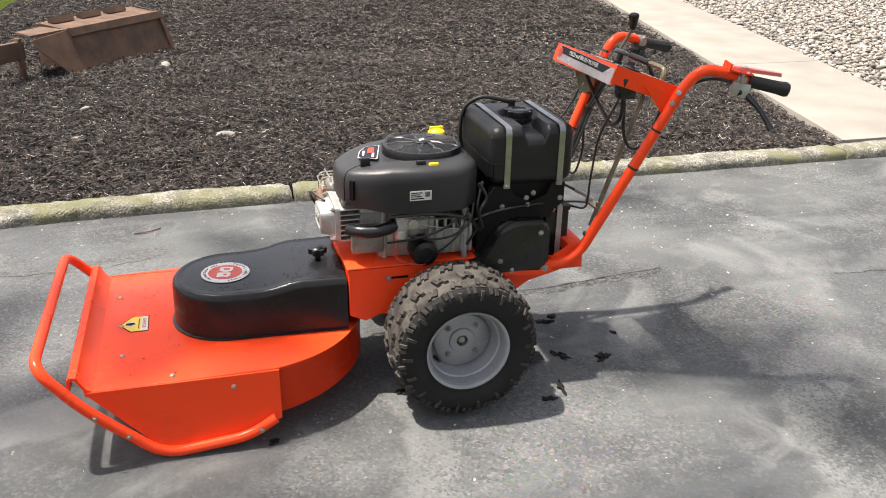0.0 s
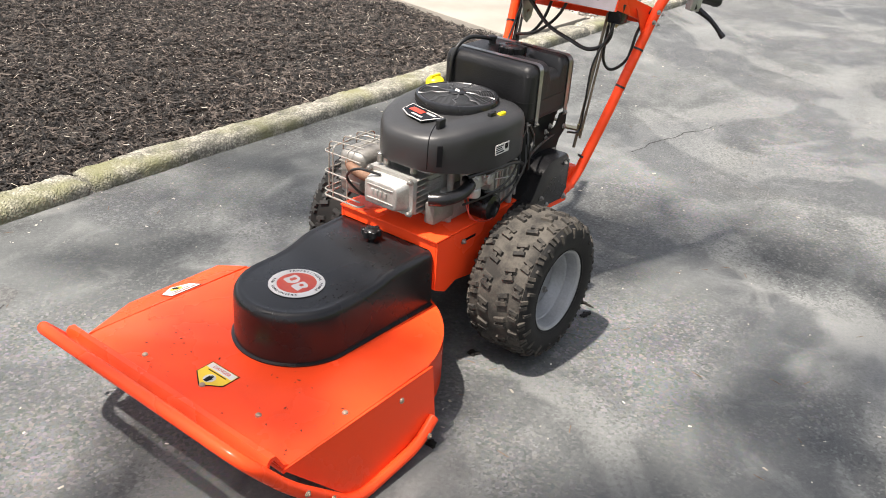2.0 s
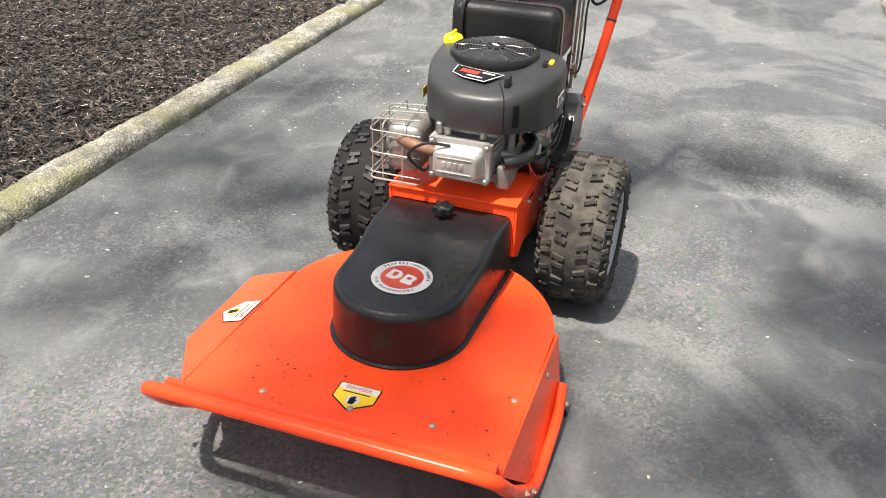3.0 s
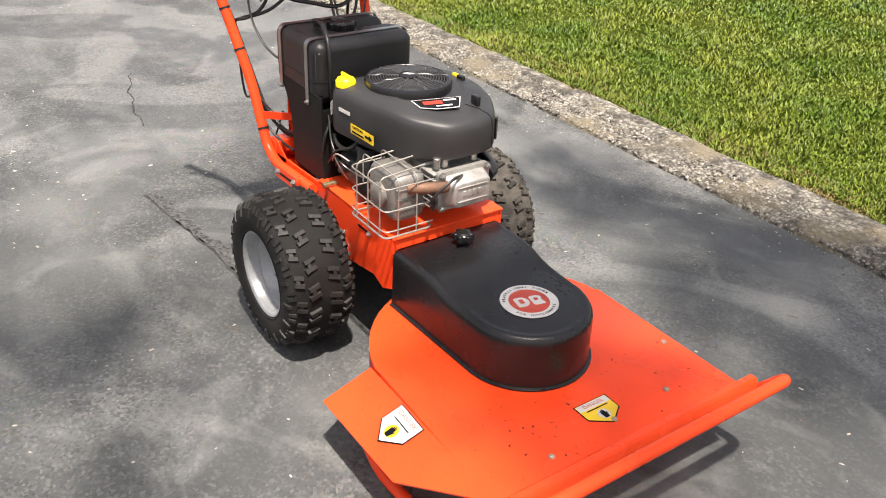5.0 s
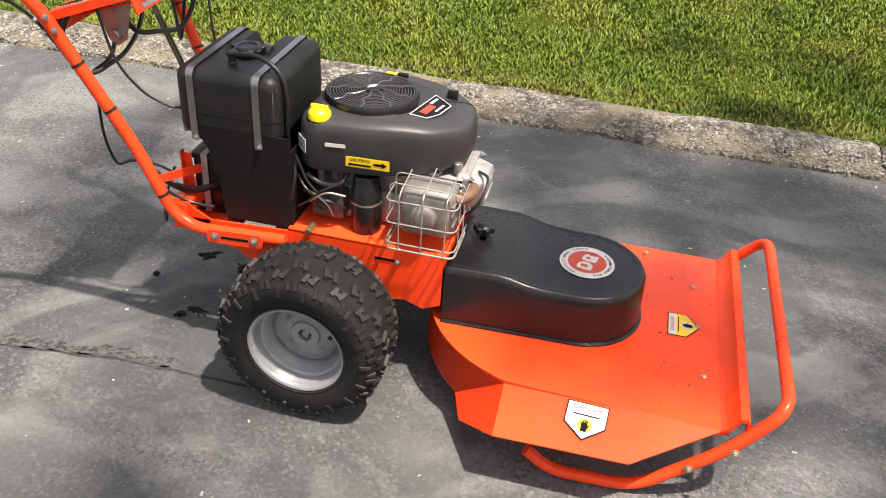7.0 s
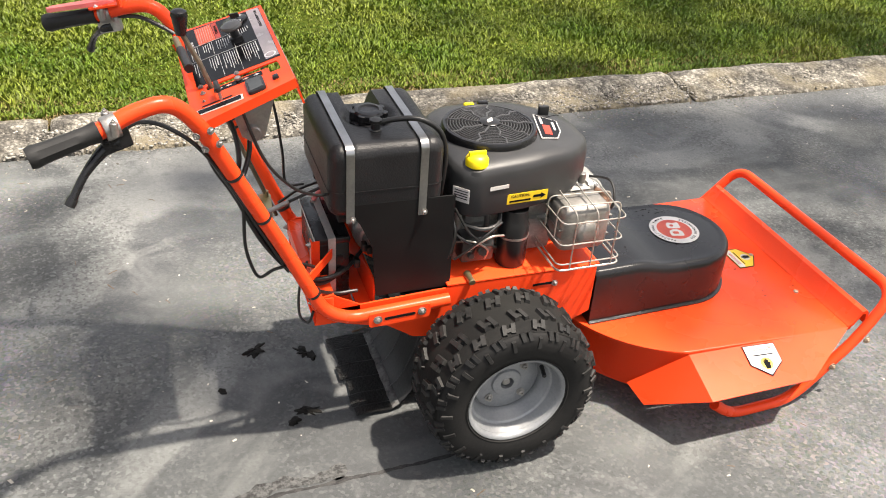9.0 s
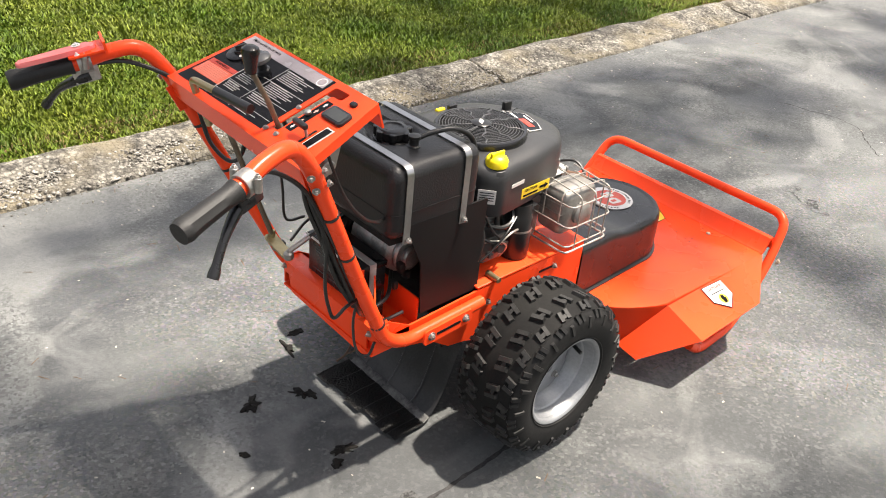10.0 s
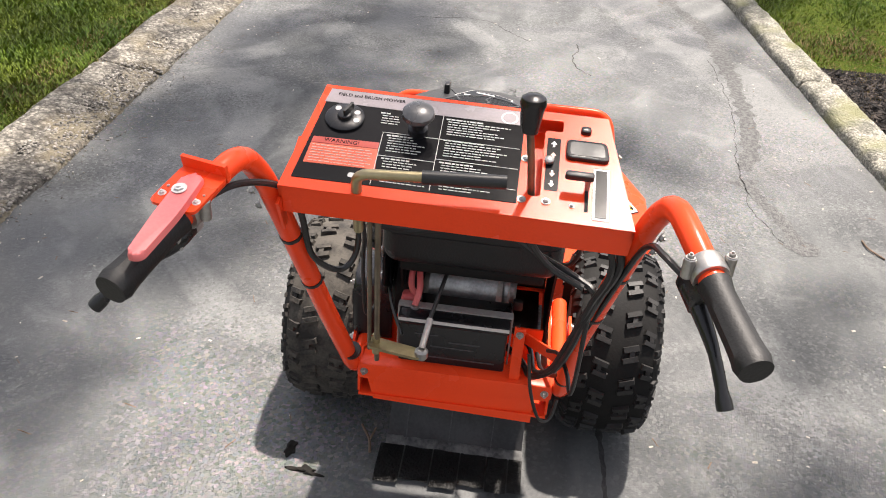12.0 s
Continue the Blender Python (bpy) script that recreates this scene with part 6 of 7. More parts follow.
    lathe(bm, [(0.031, 0.009), (0.034, 0.012), (0.034, 0.026), (0.030, 0.031), (0.022, 0.032), (0.020, 0.029), (0, 0.029)], Matrix.Translation(c), 28)
    for i in range(7):
        a = 2 * math.pi * i / 7
        p = c + Vector((0.033 * math.cos(a), 0.033 * math.sin(a), 0.010))
        rod(bm, p, p + Vector((0, 0, 0.019)), 0.0085, 10)
    part("fuel_cap", bm, PLASTIC, tank, "black scalloped fuel cap")
    v = Vector((0.250, 0.060, z1 - 0.004))
    bm = bmesh.new()
    lathe(bm, [(0.014, 0), (0.014, 0.012), (0.010, 0.014), (0.010, 0.026), (0.013, 0.028), (0.013, 0.034), (0.006, 0.036)], Matrix.Translation(v), 16)
    part("vent_valve", bm, CABLE, tank, "black vent valve")
    bm = bmesh.new()
    sweep(bm, flowing([v + Vector((0, 0, 0.024)), (0.215, 0.068, 0.758), (0.165, 0.085, 0.762), (0.122, 0.095, 0.735), (0.108, 0.098, 0.68), (0.112, 0.095, 0.60), (0.115, 0.08, 0.54)], 8), 0.0058, 10)
    part("vent_hose", bm, CABLE, tank, "black rubber vent hose")

    bm = bmesh.new()
    prism(bm, [(0.090, 0.368), (0.092, 0.603), (0.325, 0.605), (0.325, 0.590), (0.300, 0.560), (0.272, 0.50), (0.262, 0.368)], 0.1305, 0.1345, axis="y")
    box(bm, 0.091, 0.094, -0.150, 0.130, 0.372, 0.570)
    stand = part("tank_stand", bm, SHEET, mower, "black sheet metal tank stand")
    bm = bmesh.new()
    prism(bm, [(0.085, 0.365), (0.085, 0.50), (0.13, 0.572), (0.175, 0.572), (0.19, 0.545), (0.235, 0.520), (0.285, 0.540), (0.30, 0.572), (0.338, 0.572), (0.338, 0.515), (0.312, 0.495), (0.30, 0.47), (0.20, 0.48), (0.12, 0.44), (0.12, 0.365)], -0.160, -0.156, axis="y")
    part("stand_side", bm, SHEET, stand)
    bm = bmesh.new()
    prism(bm, [(0.10, 0.44), (0.13, 0.571), (0.330, 0.571), (0.302, 0.49)], -0.132, -0.128, axis="y")
    part("stand_web", bm, SHEET, stand)
    bm = bmesh.new()
    box(bm, 0.14, 0.34, -0.13, 0.11, 0.552, 0.572, 0.004)
    part("tank_shelf", bm, SHEET, stand)
    bm = bmesh.new()
    for x, z in ((0.155, 0.515), (0.225, 0.535), (0.245, 0.548), (0.326, 0.528), (0.23, 0.515)):
        bolt(bm, (x, -0.161, z), (0, -1, 0), 0.0048)
    pieces("stand_bolt", bm, STEEL, stand)
    bm = bmesh.new()
    shape = rounded([(0.030, 0.343, 0), (0.277, 0.343, 0), (0.277, 0.478, 0), (0.178, 0.478, 0), (0.130, 0.455, 0), (0.108, 0.415, 0), (0.085, 0.380, 0), (0.030, 0.360, 0)], 0.022, 5)
    prism(bm, [(p.x, p.y) for p in shape], -0.150, -0.222, axis="y", bevel=0.010, seg=3)
    guard = part("drive_guard", bm, PLASTIC, mower, "black moulded drive belt guard")
    bm = bmesh.new()
    for x, z in ((0.250, 0.452), (0.135, 0.378)):
        bolt(bm, (x, -0.223, z), (0, -1, 0), 0.005)
    pieces("guard_bolt", bm, STEEL, guard)
    bm = bmesh.new()
    sweep(bm, flowing([(0.06, -0.205, 0.50), (0.12, -0.19, 0.512), (0.24, -0.165, 0.515), (0.36, -0.14, 0.505), (0.43, -0.11, 0.487)], 6), 0.0032, 8)
    part("clutch_cable", bm, CABLE, stand)


def rear_gear():
    """Battery, starter generator and links behind the tank stand."""
    bm = bmesh.new()
    box(bm, 0.304, 0.376, -0.122, 0.062, 0.325, 0.470, 0.004)
    bat = part("battery", bm, PLASTIC, mower, "black lead battery strapped in the tray")
    bm = bmesh.new()
    box(bm, 0.302, 0.379, -0.125, 0.065, 0.4705, 0.486, 0.004)
    part("battery_lid", bm, PLASTIC, bat, "black battery lid")
    # white strip that paints the reflection along the glossy lid's rear edge
    bm = bmesh.new()
    box(bm, 0.3800, 0.3812, -0.124, 0.064, 0.4790, 0.4850)
    part("lid_edge_glint", bm, WHITE, bat, "white strip for the glint on the lid's edge")
    for i, (z, y, long) in enumerate(((0.452, -0.075, 0.040), (0.440, -0.010, 0.055), (0.428, -0.030, 0.075), (0.405, -0.030, 0.150))):
        bm = bmesh.new()
        box(bm, 0.3762, 0.3768, y - long / 2, y + long / 2, z - 0.0013, z + 0.0013)
        part("battery_mark", bm, GRILLE, bat)
    bm = bmesh.new()
    for x, z in ((0.318, 0.4865), (0.350, 0.4865)):
        rod(bm, (x, -0.10, z - 0.004), (x, -0.10, z + 0.004), 0.008, 12)
    pieces("battery_terminal", bm, STEEL, bat)
    bm = bmesh.new()
    box(bm, 0.336, 0.352, -0.1285, 0.0685, 0.4865, 0.4890)
    for y in (-0.1285, 0.0660):
        box(bm, 0.336, 0.352, y, y + 0.0025, 0.330, 0.4863)
    part("battery_strap", bm, PALE_STRAP, bat, "pale flat metal hold-down strap")
    bm = bmesh.new()
    box(bm, 0.308, 0.332, -0.1275, -0.100, 0.470, 0.494, 0.006)
    part("terminal_cap", bm, RED_PLASTIC, bat, "faded red terminal cap")
    # upright hold-down bracket beside the battery
    bm = bmesh.new()
    box(bm, 0.391, 0.394, 0.0720, 0.0900, 0.392, 0.500, 0.001, 1)
    box(bm, 0.372, 0.3908, 0.0720, 0.0745, 0.392, 0.490, 0.001, 1)
    bracket = part("battery_bracket", bm, ORANGE, bat, "orange upright hold-down bracket")
    bm = bmesh.new()
    prism(bm, [(0.412, 0.158), (0.348, 0.076), (0.346, 0.079), (0.410, 0.161)], 0.446, 0.468)
    part("bracket_bar", bm, ORANGE, bracket)
    bm = bmesh.new()
    bolt(bm, (0.3942, 0.081, 0.489), (1, 0, 0), 0.0042)
    part("bracket_bolt", bm, STEEL, bracket)
    for pts in ([(0.322, -0.10, 0.491), (0.315, -0.112, 0.505), (0.29, -0.112, 0.53), (0.24, -0.10, 0.545)], [(0.35, -0.10, 0.491), (0.335, -0.095, 0.515), (0.29, -0.10, 0.535), (0.24, -0.085, 0.55)]):
        bm = bmesh.new()
        sweep(bm, flowing(pts, 6), 0.0055, 8)
        part("red_battery_lead", bm, RED_PLASTIC, bat, "red battery cable")
    bm = bmesh.new()
    rod(bm, (0.235, -0.095, 0.470), (0.235, 0.045, 0.470), 0.052, 28, 0.010)
    box(bm, 0.20, 0.27, -0.03, 0.02, 0.505, 0.535, 0.004)
    for k in range(5):
        rod(bm, (0.262 + 0.006 * (k % 2), -0.08 + 0.03 * k, 0.505), (0.272 + 0.004 * (k % 3), -0.08 + 0.03 * k, 0.528), 0.0075, 8)
    lathe(bm, [(0.040, 0.0), (0.044, 0.004), (0.044, 0.010), (0.040, 0.014)], along((0.235, 0.045, 0.470), (0.235, 0.1, 0.470)), 20)
    rod(bm, (0.235, 0.040, 0.468), (0.235, 0.070, 0.468), 0.026, 16)
    unit = part("hydro_pump", bm, PUMP, mower, "grey cylindrical drive unit under the tank")
    bm = bmesh.new()
    for y in (-0.07, -0.02, 0.02):
        lathe(bm, [(0.0535, -0.004), (0.0535, 0.004)], along((0.235, y, 0.470), (0.235, y + 0.1, 0.470)), 24)
    pieces("unit_band", bm, PUMP, unit)
    bm = bmesh.new()
    rod(bm, (0.222, -0.150, 0.452), (0.222, -0.104, 0.452), 0.066, 36, 0.006)
    part("drive_pulley", bm, SHEET, unit, "black drive pulley")
    bm = bmesh.new()
    for k in range(4):
        z = 0.425 + 0.02 * (k % 3)
        y = 0.060 + 0.016 * (k // 2)
        box(bm, 0.236 + 0.016 * k, 0.249 + 0.016 * k, y - 0.010, y + 0.008, z - 0.012, z + 0.008, 0.003)
    pieces("wire_connector", bm, CABLE, unit, "cluster of black wire connectors")
    # zinc rods from the panel to the clutch link
    bm = bmesh.new()
    sweep(bm, [(0.572, -0.130, 0.815), (0.430, -0.150, 0.430)], 0.0046, 10)
    link = part("clutch_rod", bm, ROD, mower, "dull bronze-grey clutch rod")
    bm = bmesh.new()
    sweep(bm, [(0.566, -0.142, 0.80), (0.440, -0.161, 0.46)], 0.0036, 10)
    part("clutch_rod_return", bm, ROD, link, "thinner rod beside the clutch rod")
    bm = bmesh.new()
    prism(bm, rounded([(0.440, -0.160, 0), (0.468, -0.160, 0), (0.472, -0.075, 0), (0.461, -0.060, 0), (0.448, -0.068, 0)], 0.009, 3), 0.0, 0.005, m=pose(0, 0, 0.480) @ pose(0, -0.146, 0, rx=-6) @ pose(0, 0.146, 0))
    rod(bm, (0.452, -0.148, 0.462), (0.452, -0.148, 0.500), 0.0065)
    part("bell_crank", bm, ZINC, link, "zinc-plated crank arm")
    bm = bmesh.new()
    sweep(bm, [(0.460, -0.073, 0.488), (0.412, -0.067, 0.512)], 0.0058, 10)
    lathe(bm, [(0.009, -0.004), (0.011, 0.0), (0.011, 0.010), (0.007, 0.014), (0, 0.014)], pose(0.460, -0.073, 0.474), 14)
    part("ball_joint", bm, STEEL, link, "bright steel ball joint")
    bm = bmesh.new()
    sweep(bm, [(0.414, -0.068, 0.511), (0.330, -0.050, 0.555), (0.27, -0.035, 0.585)], 0.0036, 8)
    part("pump_rod", bm, CABLE, link, "black control rod")
    # thin cables and harnesses
    for name, pts, r in (
            ("lever_cable", [(0.735, 0.236, 0.855), (0.70, 0.212, 0.862), (0.655, 0.205, 0.845), (0.60, 0.200, 0.79), (0.53, 0.182, 0.66), (0.47, 0.165, 0.54), (0.42, 0.155, 0.44), (0.36, 0.13, 0.39), (0.30, 0.12, 0.38)], 0.004),
            ("lever_cable", [(0.72, -0.312, 0.868), (0.67, -0.280, 0.872), (0.60, -0.25, 0.835), (0.565, -0.235, 0.78), (0.545, -0.225, 0.70), (0.52, -0.19, 0.665), (0.50, -0.17, 0.70), (0.485, -0.18, 0.80)], 0.0045),
            ("wiring_loom", [(0.47, -0.20, 0.83), (0.475, -0.19, 0.76), (0.48, -0.13, 0.72), (0.49, -0.05, 0.735), (0.50, 0.03, 0.76), (0.49, 0.10, 0.83)], 0.006),
            ("wiring_loom", [(0.525, -0.03, 0.868), (0.50, 0.0, 0.79), (0.505, 0.07, 0.73), (0.528, 0.14, 0.705), (0.548, 0.168, 0.69), (0.528, 0.160, 0.62), (0.498, 0.152, 0.55), (0.45, 0.14, 0.47)], 0.005),
            ("wiring_loom", [(0.565, 0.055, 0.845), (0.535, 0.065, 0.77), (0.53, 0.10, 0.72), (0.545, 0.150, 0.70)], 0.005),
            ("wiring_loom", [(0.578, 0.160, 0.840), (0.586, 0.186, 0.775), (0.549, 0.174, 0.69), (0.500, 0.158, 0.58), (0.450, 0.145, 0.48), (0.40, 0.11, 0.41), (0.35, 0.09, 0.40), (0.29, 0.03, 0.41)], 0.0058),
            ("wiring_loom", [(0.575, 0.145, 0.842), (0.590, 0.176, 0.77), (0.552, 0.164, 0.68), (0.502, 0.148, 0.57), (0.447, 0.134, 0.47), (0.395, 0.112, 0.42), (0.33, 0.10, 0.42), (0.27, 0.04, 0.43)], 0.0045),
            ("throttle_cable", [(0.53, 0.13, 0.86), (0.49, 0.145, 0.74), (0.44, 0.14, 0.67), (0.39, 0.125, 0.635), (0.358, 0.11, 0.625)], 0.0032),
            ("throttle_cable", [(0.545, 0.172, 0.70), (0.536, 0.166, 0.648), (0.537, 0.165, 0.565), (0.527, 0.165, 0.510), (0.512, 0.163, 0.481), (0.480, 0.158, 0.492), (0.43, 0.146, 0.488), (0.395, 0.13, 0.465)], 0.0035),
            ("throttle_cable", [(0.405, 0.10, 0.46), (0.425, 0.11, 0.40), (0.43, 0.13, 0.345), (0.415, 0.15, 0.335), (0.405, 0.158, 0.37)], 0.003),
            ("throttle_cable", [(0.465, -0.205, 0.845), (0.445, -0.212, 0.80), (0.42, -0.18, 0.70), (0.405, -0.18, 0.58), (0.40, -0.175, 0.50), (0.36, -0.16, 0.50)], 0.0032)):
        bm = bmesh.new()
        sweep(bm, flowing(pts, 8), r, 8)
        part(name, bm, CABLE, mower, "black control cable" if "cable" in name else "black wiring loom")


def rear_flap():
    """A rubber trailing flap that hangs behind the axle, creases at the ground and trails out in ragged segments."""
    def sheet_of(rows, y_of, n, thick):
        bm = bmesh.new()
        grid = [[bm.verts.new((x, y_of(j / n, x), z)) for j in range(n + 1)] for x, z in rows]
        for k, line in enumerate(grid):
            for j, v in enumerate(line):
                v.co.x += 0.004 * noise.noise((v.co.y * 30, k * 3.0, 5))
                v.co.z += 0.003 * noise.noise((v.co.y * 22, k * 2.0, 8)) if 0 < k else 0
        for a, b in zip(grid, grid[1:]):
            for j in range(n):
                bm.faces.new((a[j], a[j + 1], b[j + 1], b[j]))
        bmesh.ops.solidify(bm, geom=list(bm.faces), thickness=thick)
        return bm
    rows = [(0.105, 0.235), (0.118, 0.19), (0.132, 0.145), (0.147, 0.10), (0.163, 0.062), (0.180, 0.035), (0.197, 0.020)]
    flap = part("rear_flap", sheet_of(rows, lambda f, x: -0.160 + 0.288 * f, 16, 0.005), FLAP, mower, "worn black rubber trailing flap, greyed for sky sheen", angle=60)
    bm = bmesh.new()
    for k in range(3):
        y = -0.12 + 0.09 * k
        sweep(bm, [(x + 0.004, y + 0.01 * noise.noise((x * 9, k, 2)), z + 0.001) for x, z in rows[1:]], 0.0012, 6)
    pieces("flap_rib", bm, FLAP, flap)
    crease = [(0.194, 0.024), (0.203, 0.019), (0.212, 0.012)]
    part("fold_crease", sheet_of(crease, lambda f, x: -0.162 + 0.292 * f, 30, 0.004), CREASE, flap, "pale scuffed fold")
    rng = random.Random(17)
    y = -0.172
    while y < 0.12:
        w = min(rng.uniform(0.045, 0.062), 0.134 - y)
        far = 0.308 + rng.uniform(-0.012, 0.010)
        rows = [(0.211, 0.013), (0.232, 0.012), (0.256, 0.014), (0.282, 0.013), (far, 0.010)]
        part("flap_segment", sheet_of(rows, lambda f, x: y + (w - 0.003) * f, 5, 0.007), BRISTLE, flap, "ragged black rubber segment")
        y += w


deck_body = deck()
front_bar(deck_body)
warning_label("front_warning_label", plane_frame((-0.852, -0.014, 0.1975), (0, -1, 0), (1, 0, 0)), 0.085, 0.072, LABEL_YELLOW)
warning_label("chute_warning_label", plane_frame((-0.655, 0.368, 0.1812), (-0.983, 0.05, -0.004), (-0.03, -0.9, 0.323)), 0.085, 0.082, WHITE)
belt_cover(deck_body)
main_frame()
wheel(-1, -0.393, MUDDY, MUDDY_LUG, "knobbly black tyre with dried mud on the tread")
wheel(1, 0.374, RUBBER, LUG, "knobbly black tyre with worn tread")
handlebars()
console()
engine()
fuel_tank()
rear_gear()
rear_flap()


# ---- loose things on the beds and the driveway ----
def spin(count, rng):
    """Random turns as arrays of 3 x 3 matrices."""
    q = rng.normal(size=(count, 4))
    q /= np.linalg.norm(q, axis=1)[:, None]
    w, x, y, z = q.T
    return np.stack([np.stack([1 - 2 * (y * y + z * z), 2 * (x * y - z * w), 2 * (x * z + y * w)], -1),
                     np.stack([2 * (x * y + z * w), 1 - 2 * (x * x + z * z), 2 * (y * z - x * w)], -1),
                     np.stack([2 * (x * z - y * w), 2 * (y * z + x * w), 1 - 2 * (x * x + y * y)], -1)], 1)


def heading(angle, tilt):
    """Turns about the upright by angle after a small tilt."""
    ca, sa, ct, st = np.cos(angle), np.sin(angle), np.cos(tilt), np.sin(tilt)
    z = np.zeros_like(ca)
    return np.stack([np.stack([ca * ct, -sa, ca * st], -1), np.stack([sa * ct, ca, sa * st], -1), np.stack([-st, z, ct], -1)], 1)


def scatter(name, shape, faces, places, turns, sizes, material, label, category, smooth=False):
    """Many copies of a small shape in one mesh of kind stuff."""
    shape = np.array(shape, float)
    n, k = len(places), len(shape)
    verts = np.einsum("nij,nkj->nki", turns, shape[None] * sizes[:, None, :]) + places[:, None, :]
    me = bpy.data.meshes.new(name)
    me.vertices.add(n * k)
    me.vertices.foreach_set("co", verts.reshape(-1).astype(np.float32))
    lens = [len(f) for f in faces]
    flat_faces = np.concatenate([np.array(f) for f in faces])
    loops = (flat_faces[None] + (np.arange(n) * k)[:, None]).reshape(-1)
    me.loops.add(len(loops))
    me.loops.foreach_set("vertex_index", loops.astype(np.int32))
    starts = np.concatenate([[0], np.cumsum(lens)[:-1]])
    me.polygons.add(n * len(faces))
    me.polygons.foreach_set("loop_start", (starts[None] + (np.arange(n) * sum(lens))[:, None]).reshape(-1).astype(np.int32))
    me.polygons.foreach_set("use_smooth", np.full(n * len(faces), smooth))
    me.update(calc_edges=True)
    me.validate()
    me.materials.append(material)
    return tagged(new(name, me), label, category, kind="stuff" if category else "")


def ico():
    bm = bmesh.new()
    bmesh.ops.create_icosphere(bm, subdivisions=1, radius=1)
    v, f = [tuple(x.co) for x in bm.verts], [[a.index for a in p.verts] for p in bm.faces]
    bm.free()
    return v, f


def bed_height(x, y):
    return np.array([0.018 + 0.022 * noise.noise((a * 2.1, b * 2.1, 2)) + 0.014 * noise.noise((a * 8, b * 8, 3)) for a, b in zip(x, y)])


def mulch():
    rng = np.random.default_rng(4)
    near, far = 105000, 34000
    x = np.concatenate([rng.uniform(-2.45, 4.0, near), rng.uniform(-2.45, 5.5, far)])
    y = np.concatenate([kerb_y(x[:near]) + 0.13 + 3.2 * rng.random(near) ** 1.15, rng.uniform(4.2, 10.5, far)])
    keep = (x < walk_x(WALK_LEFT, y) - 0.01) & (y > kerb_y(x) + 0.12)
    x, y = x[keep], y[keep]
    n = len(x)
    shape = [(-1, -1, -0.4), (0.9, -0.8, -0.4), (1, 0.7, -0.4), (-0.8, 1, -0.4), (-0.85, 0.1, 0.6), (0.8, -0.1, 0.6)]
    faces = [(0, 1, 5, 4), (2, 3, 4, 5), (1, 2, 5), (3, 0, 4)]
    k = np.where(y > 4.2, 1.7, 1.0)
    sizes = np.stack([(0.007 + 0.027 * rng.random(n) ** 1.6) * k, rng.uniform(0.0016, 0.0042, n) * k, rng.uniform(0.002, 0.0045, n) * k], 1)
    places = np.stack([x, y, bed_height(x, y) + rng.uniform(0.0, 0.022, n)], 1)
    scatter("mulch_chips", shape, faces, places, heading(rng.uniform(0, 6.28, n), rng.normal(0, 0.35, n)), sizes, CHIP, "dark shredded bark mulch chips", "mulch")
    few = 2600
    x, y = rng.uniform(-2.3, 2.9, few), DRIVE_N + 0.15 + 4.5 * rng.random(few) ** 1.2
    places = np.stack([x, y, bed_height(x, y) + 0.020], 1)
    sizes = np.stack([0.004 + 0.016 * rng.random(few) ** 2, rng.uniform(0.0010, 0.0022, few), np.full(few, 0.0015)], 1)
    scatter("pale_bark_bits", shape, faces, places, heading(rng.uniform(0, 6.28, few), rng.normal(0, 0.35, few)), sizes, SPECK, "pale dry bark bits on the mulch", "mulch")


def pebbles():
    rng = np.random.default_rng(8)
    n = 21000
    y = DRIVE_N + 0.16 + 6.8 * rng.random(n) ** 1.3
    x = walk_x(WALK_RIGHT, y) + 0.02 + rng.random(n) * 4.6
    keep = (x - PLANTER.x) ** 2 + (y - PLANTER.y) ** 2 > 0.84 ** 2
    x, y = x[keep], y[keep]
    n = len(x)
    s = rng.uniform(0.011, 0.026, n)
    sizes = np.stack([s * rng.uniform(1.0, 1.5, n), s, s * rng.uniform(0.5, 0.8, n)], 1)
    places = np.stack([x, y, 0.018 + rng.uniform(0, 0.022, n)], 1)
    v, f = ico()
    scatter("river_pebbles", v, f, places, heading(rng.uniform(0, 6.28, n), rng.normal(0, 0.25, n)), sizes, PEBBLE, "pale rounded river pebbles", "pebbles", True)


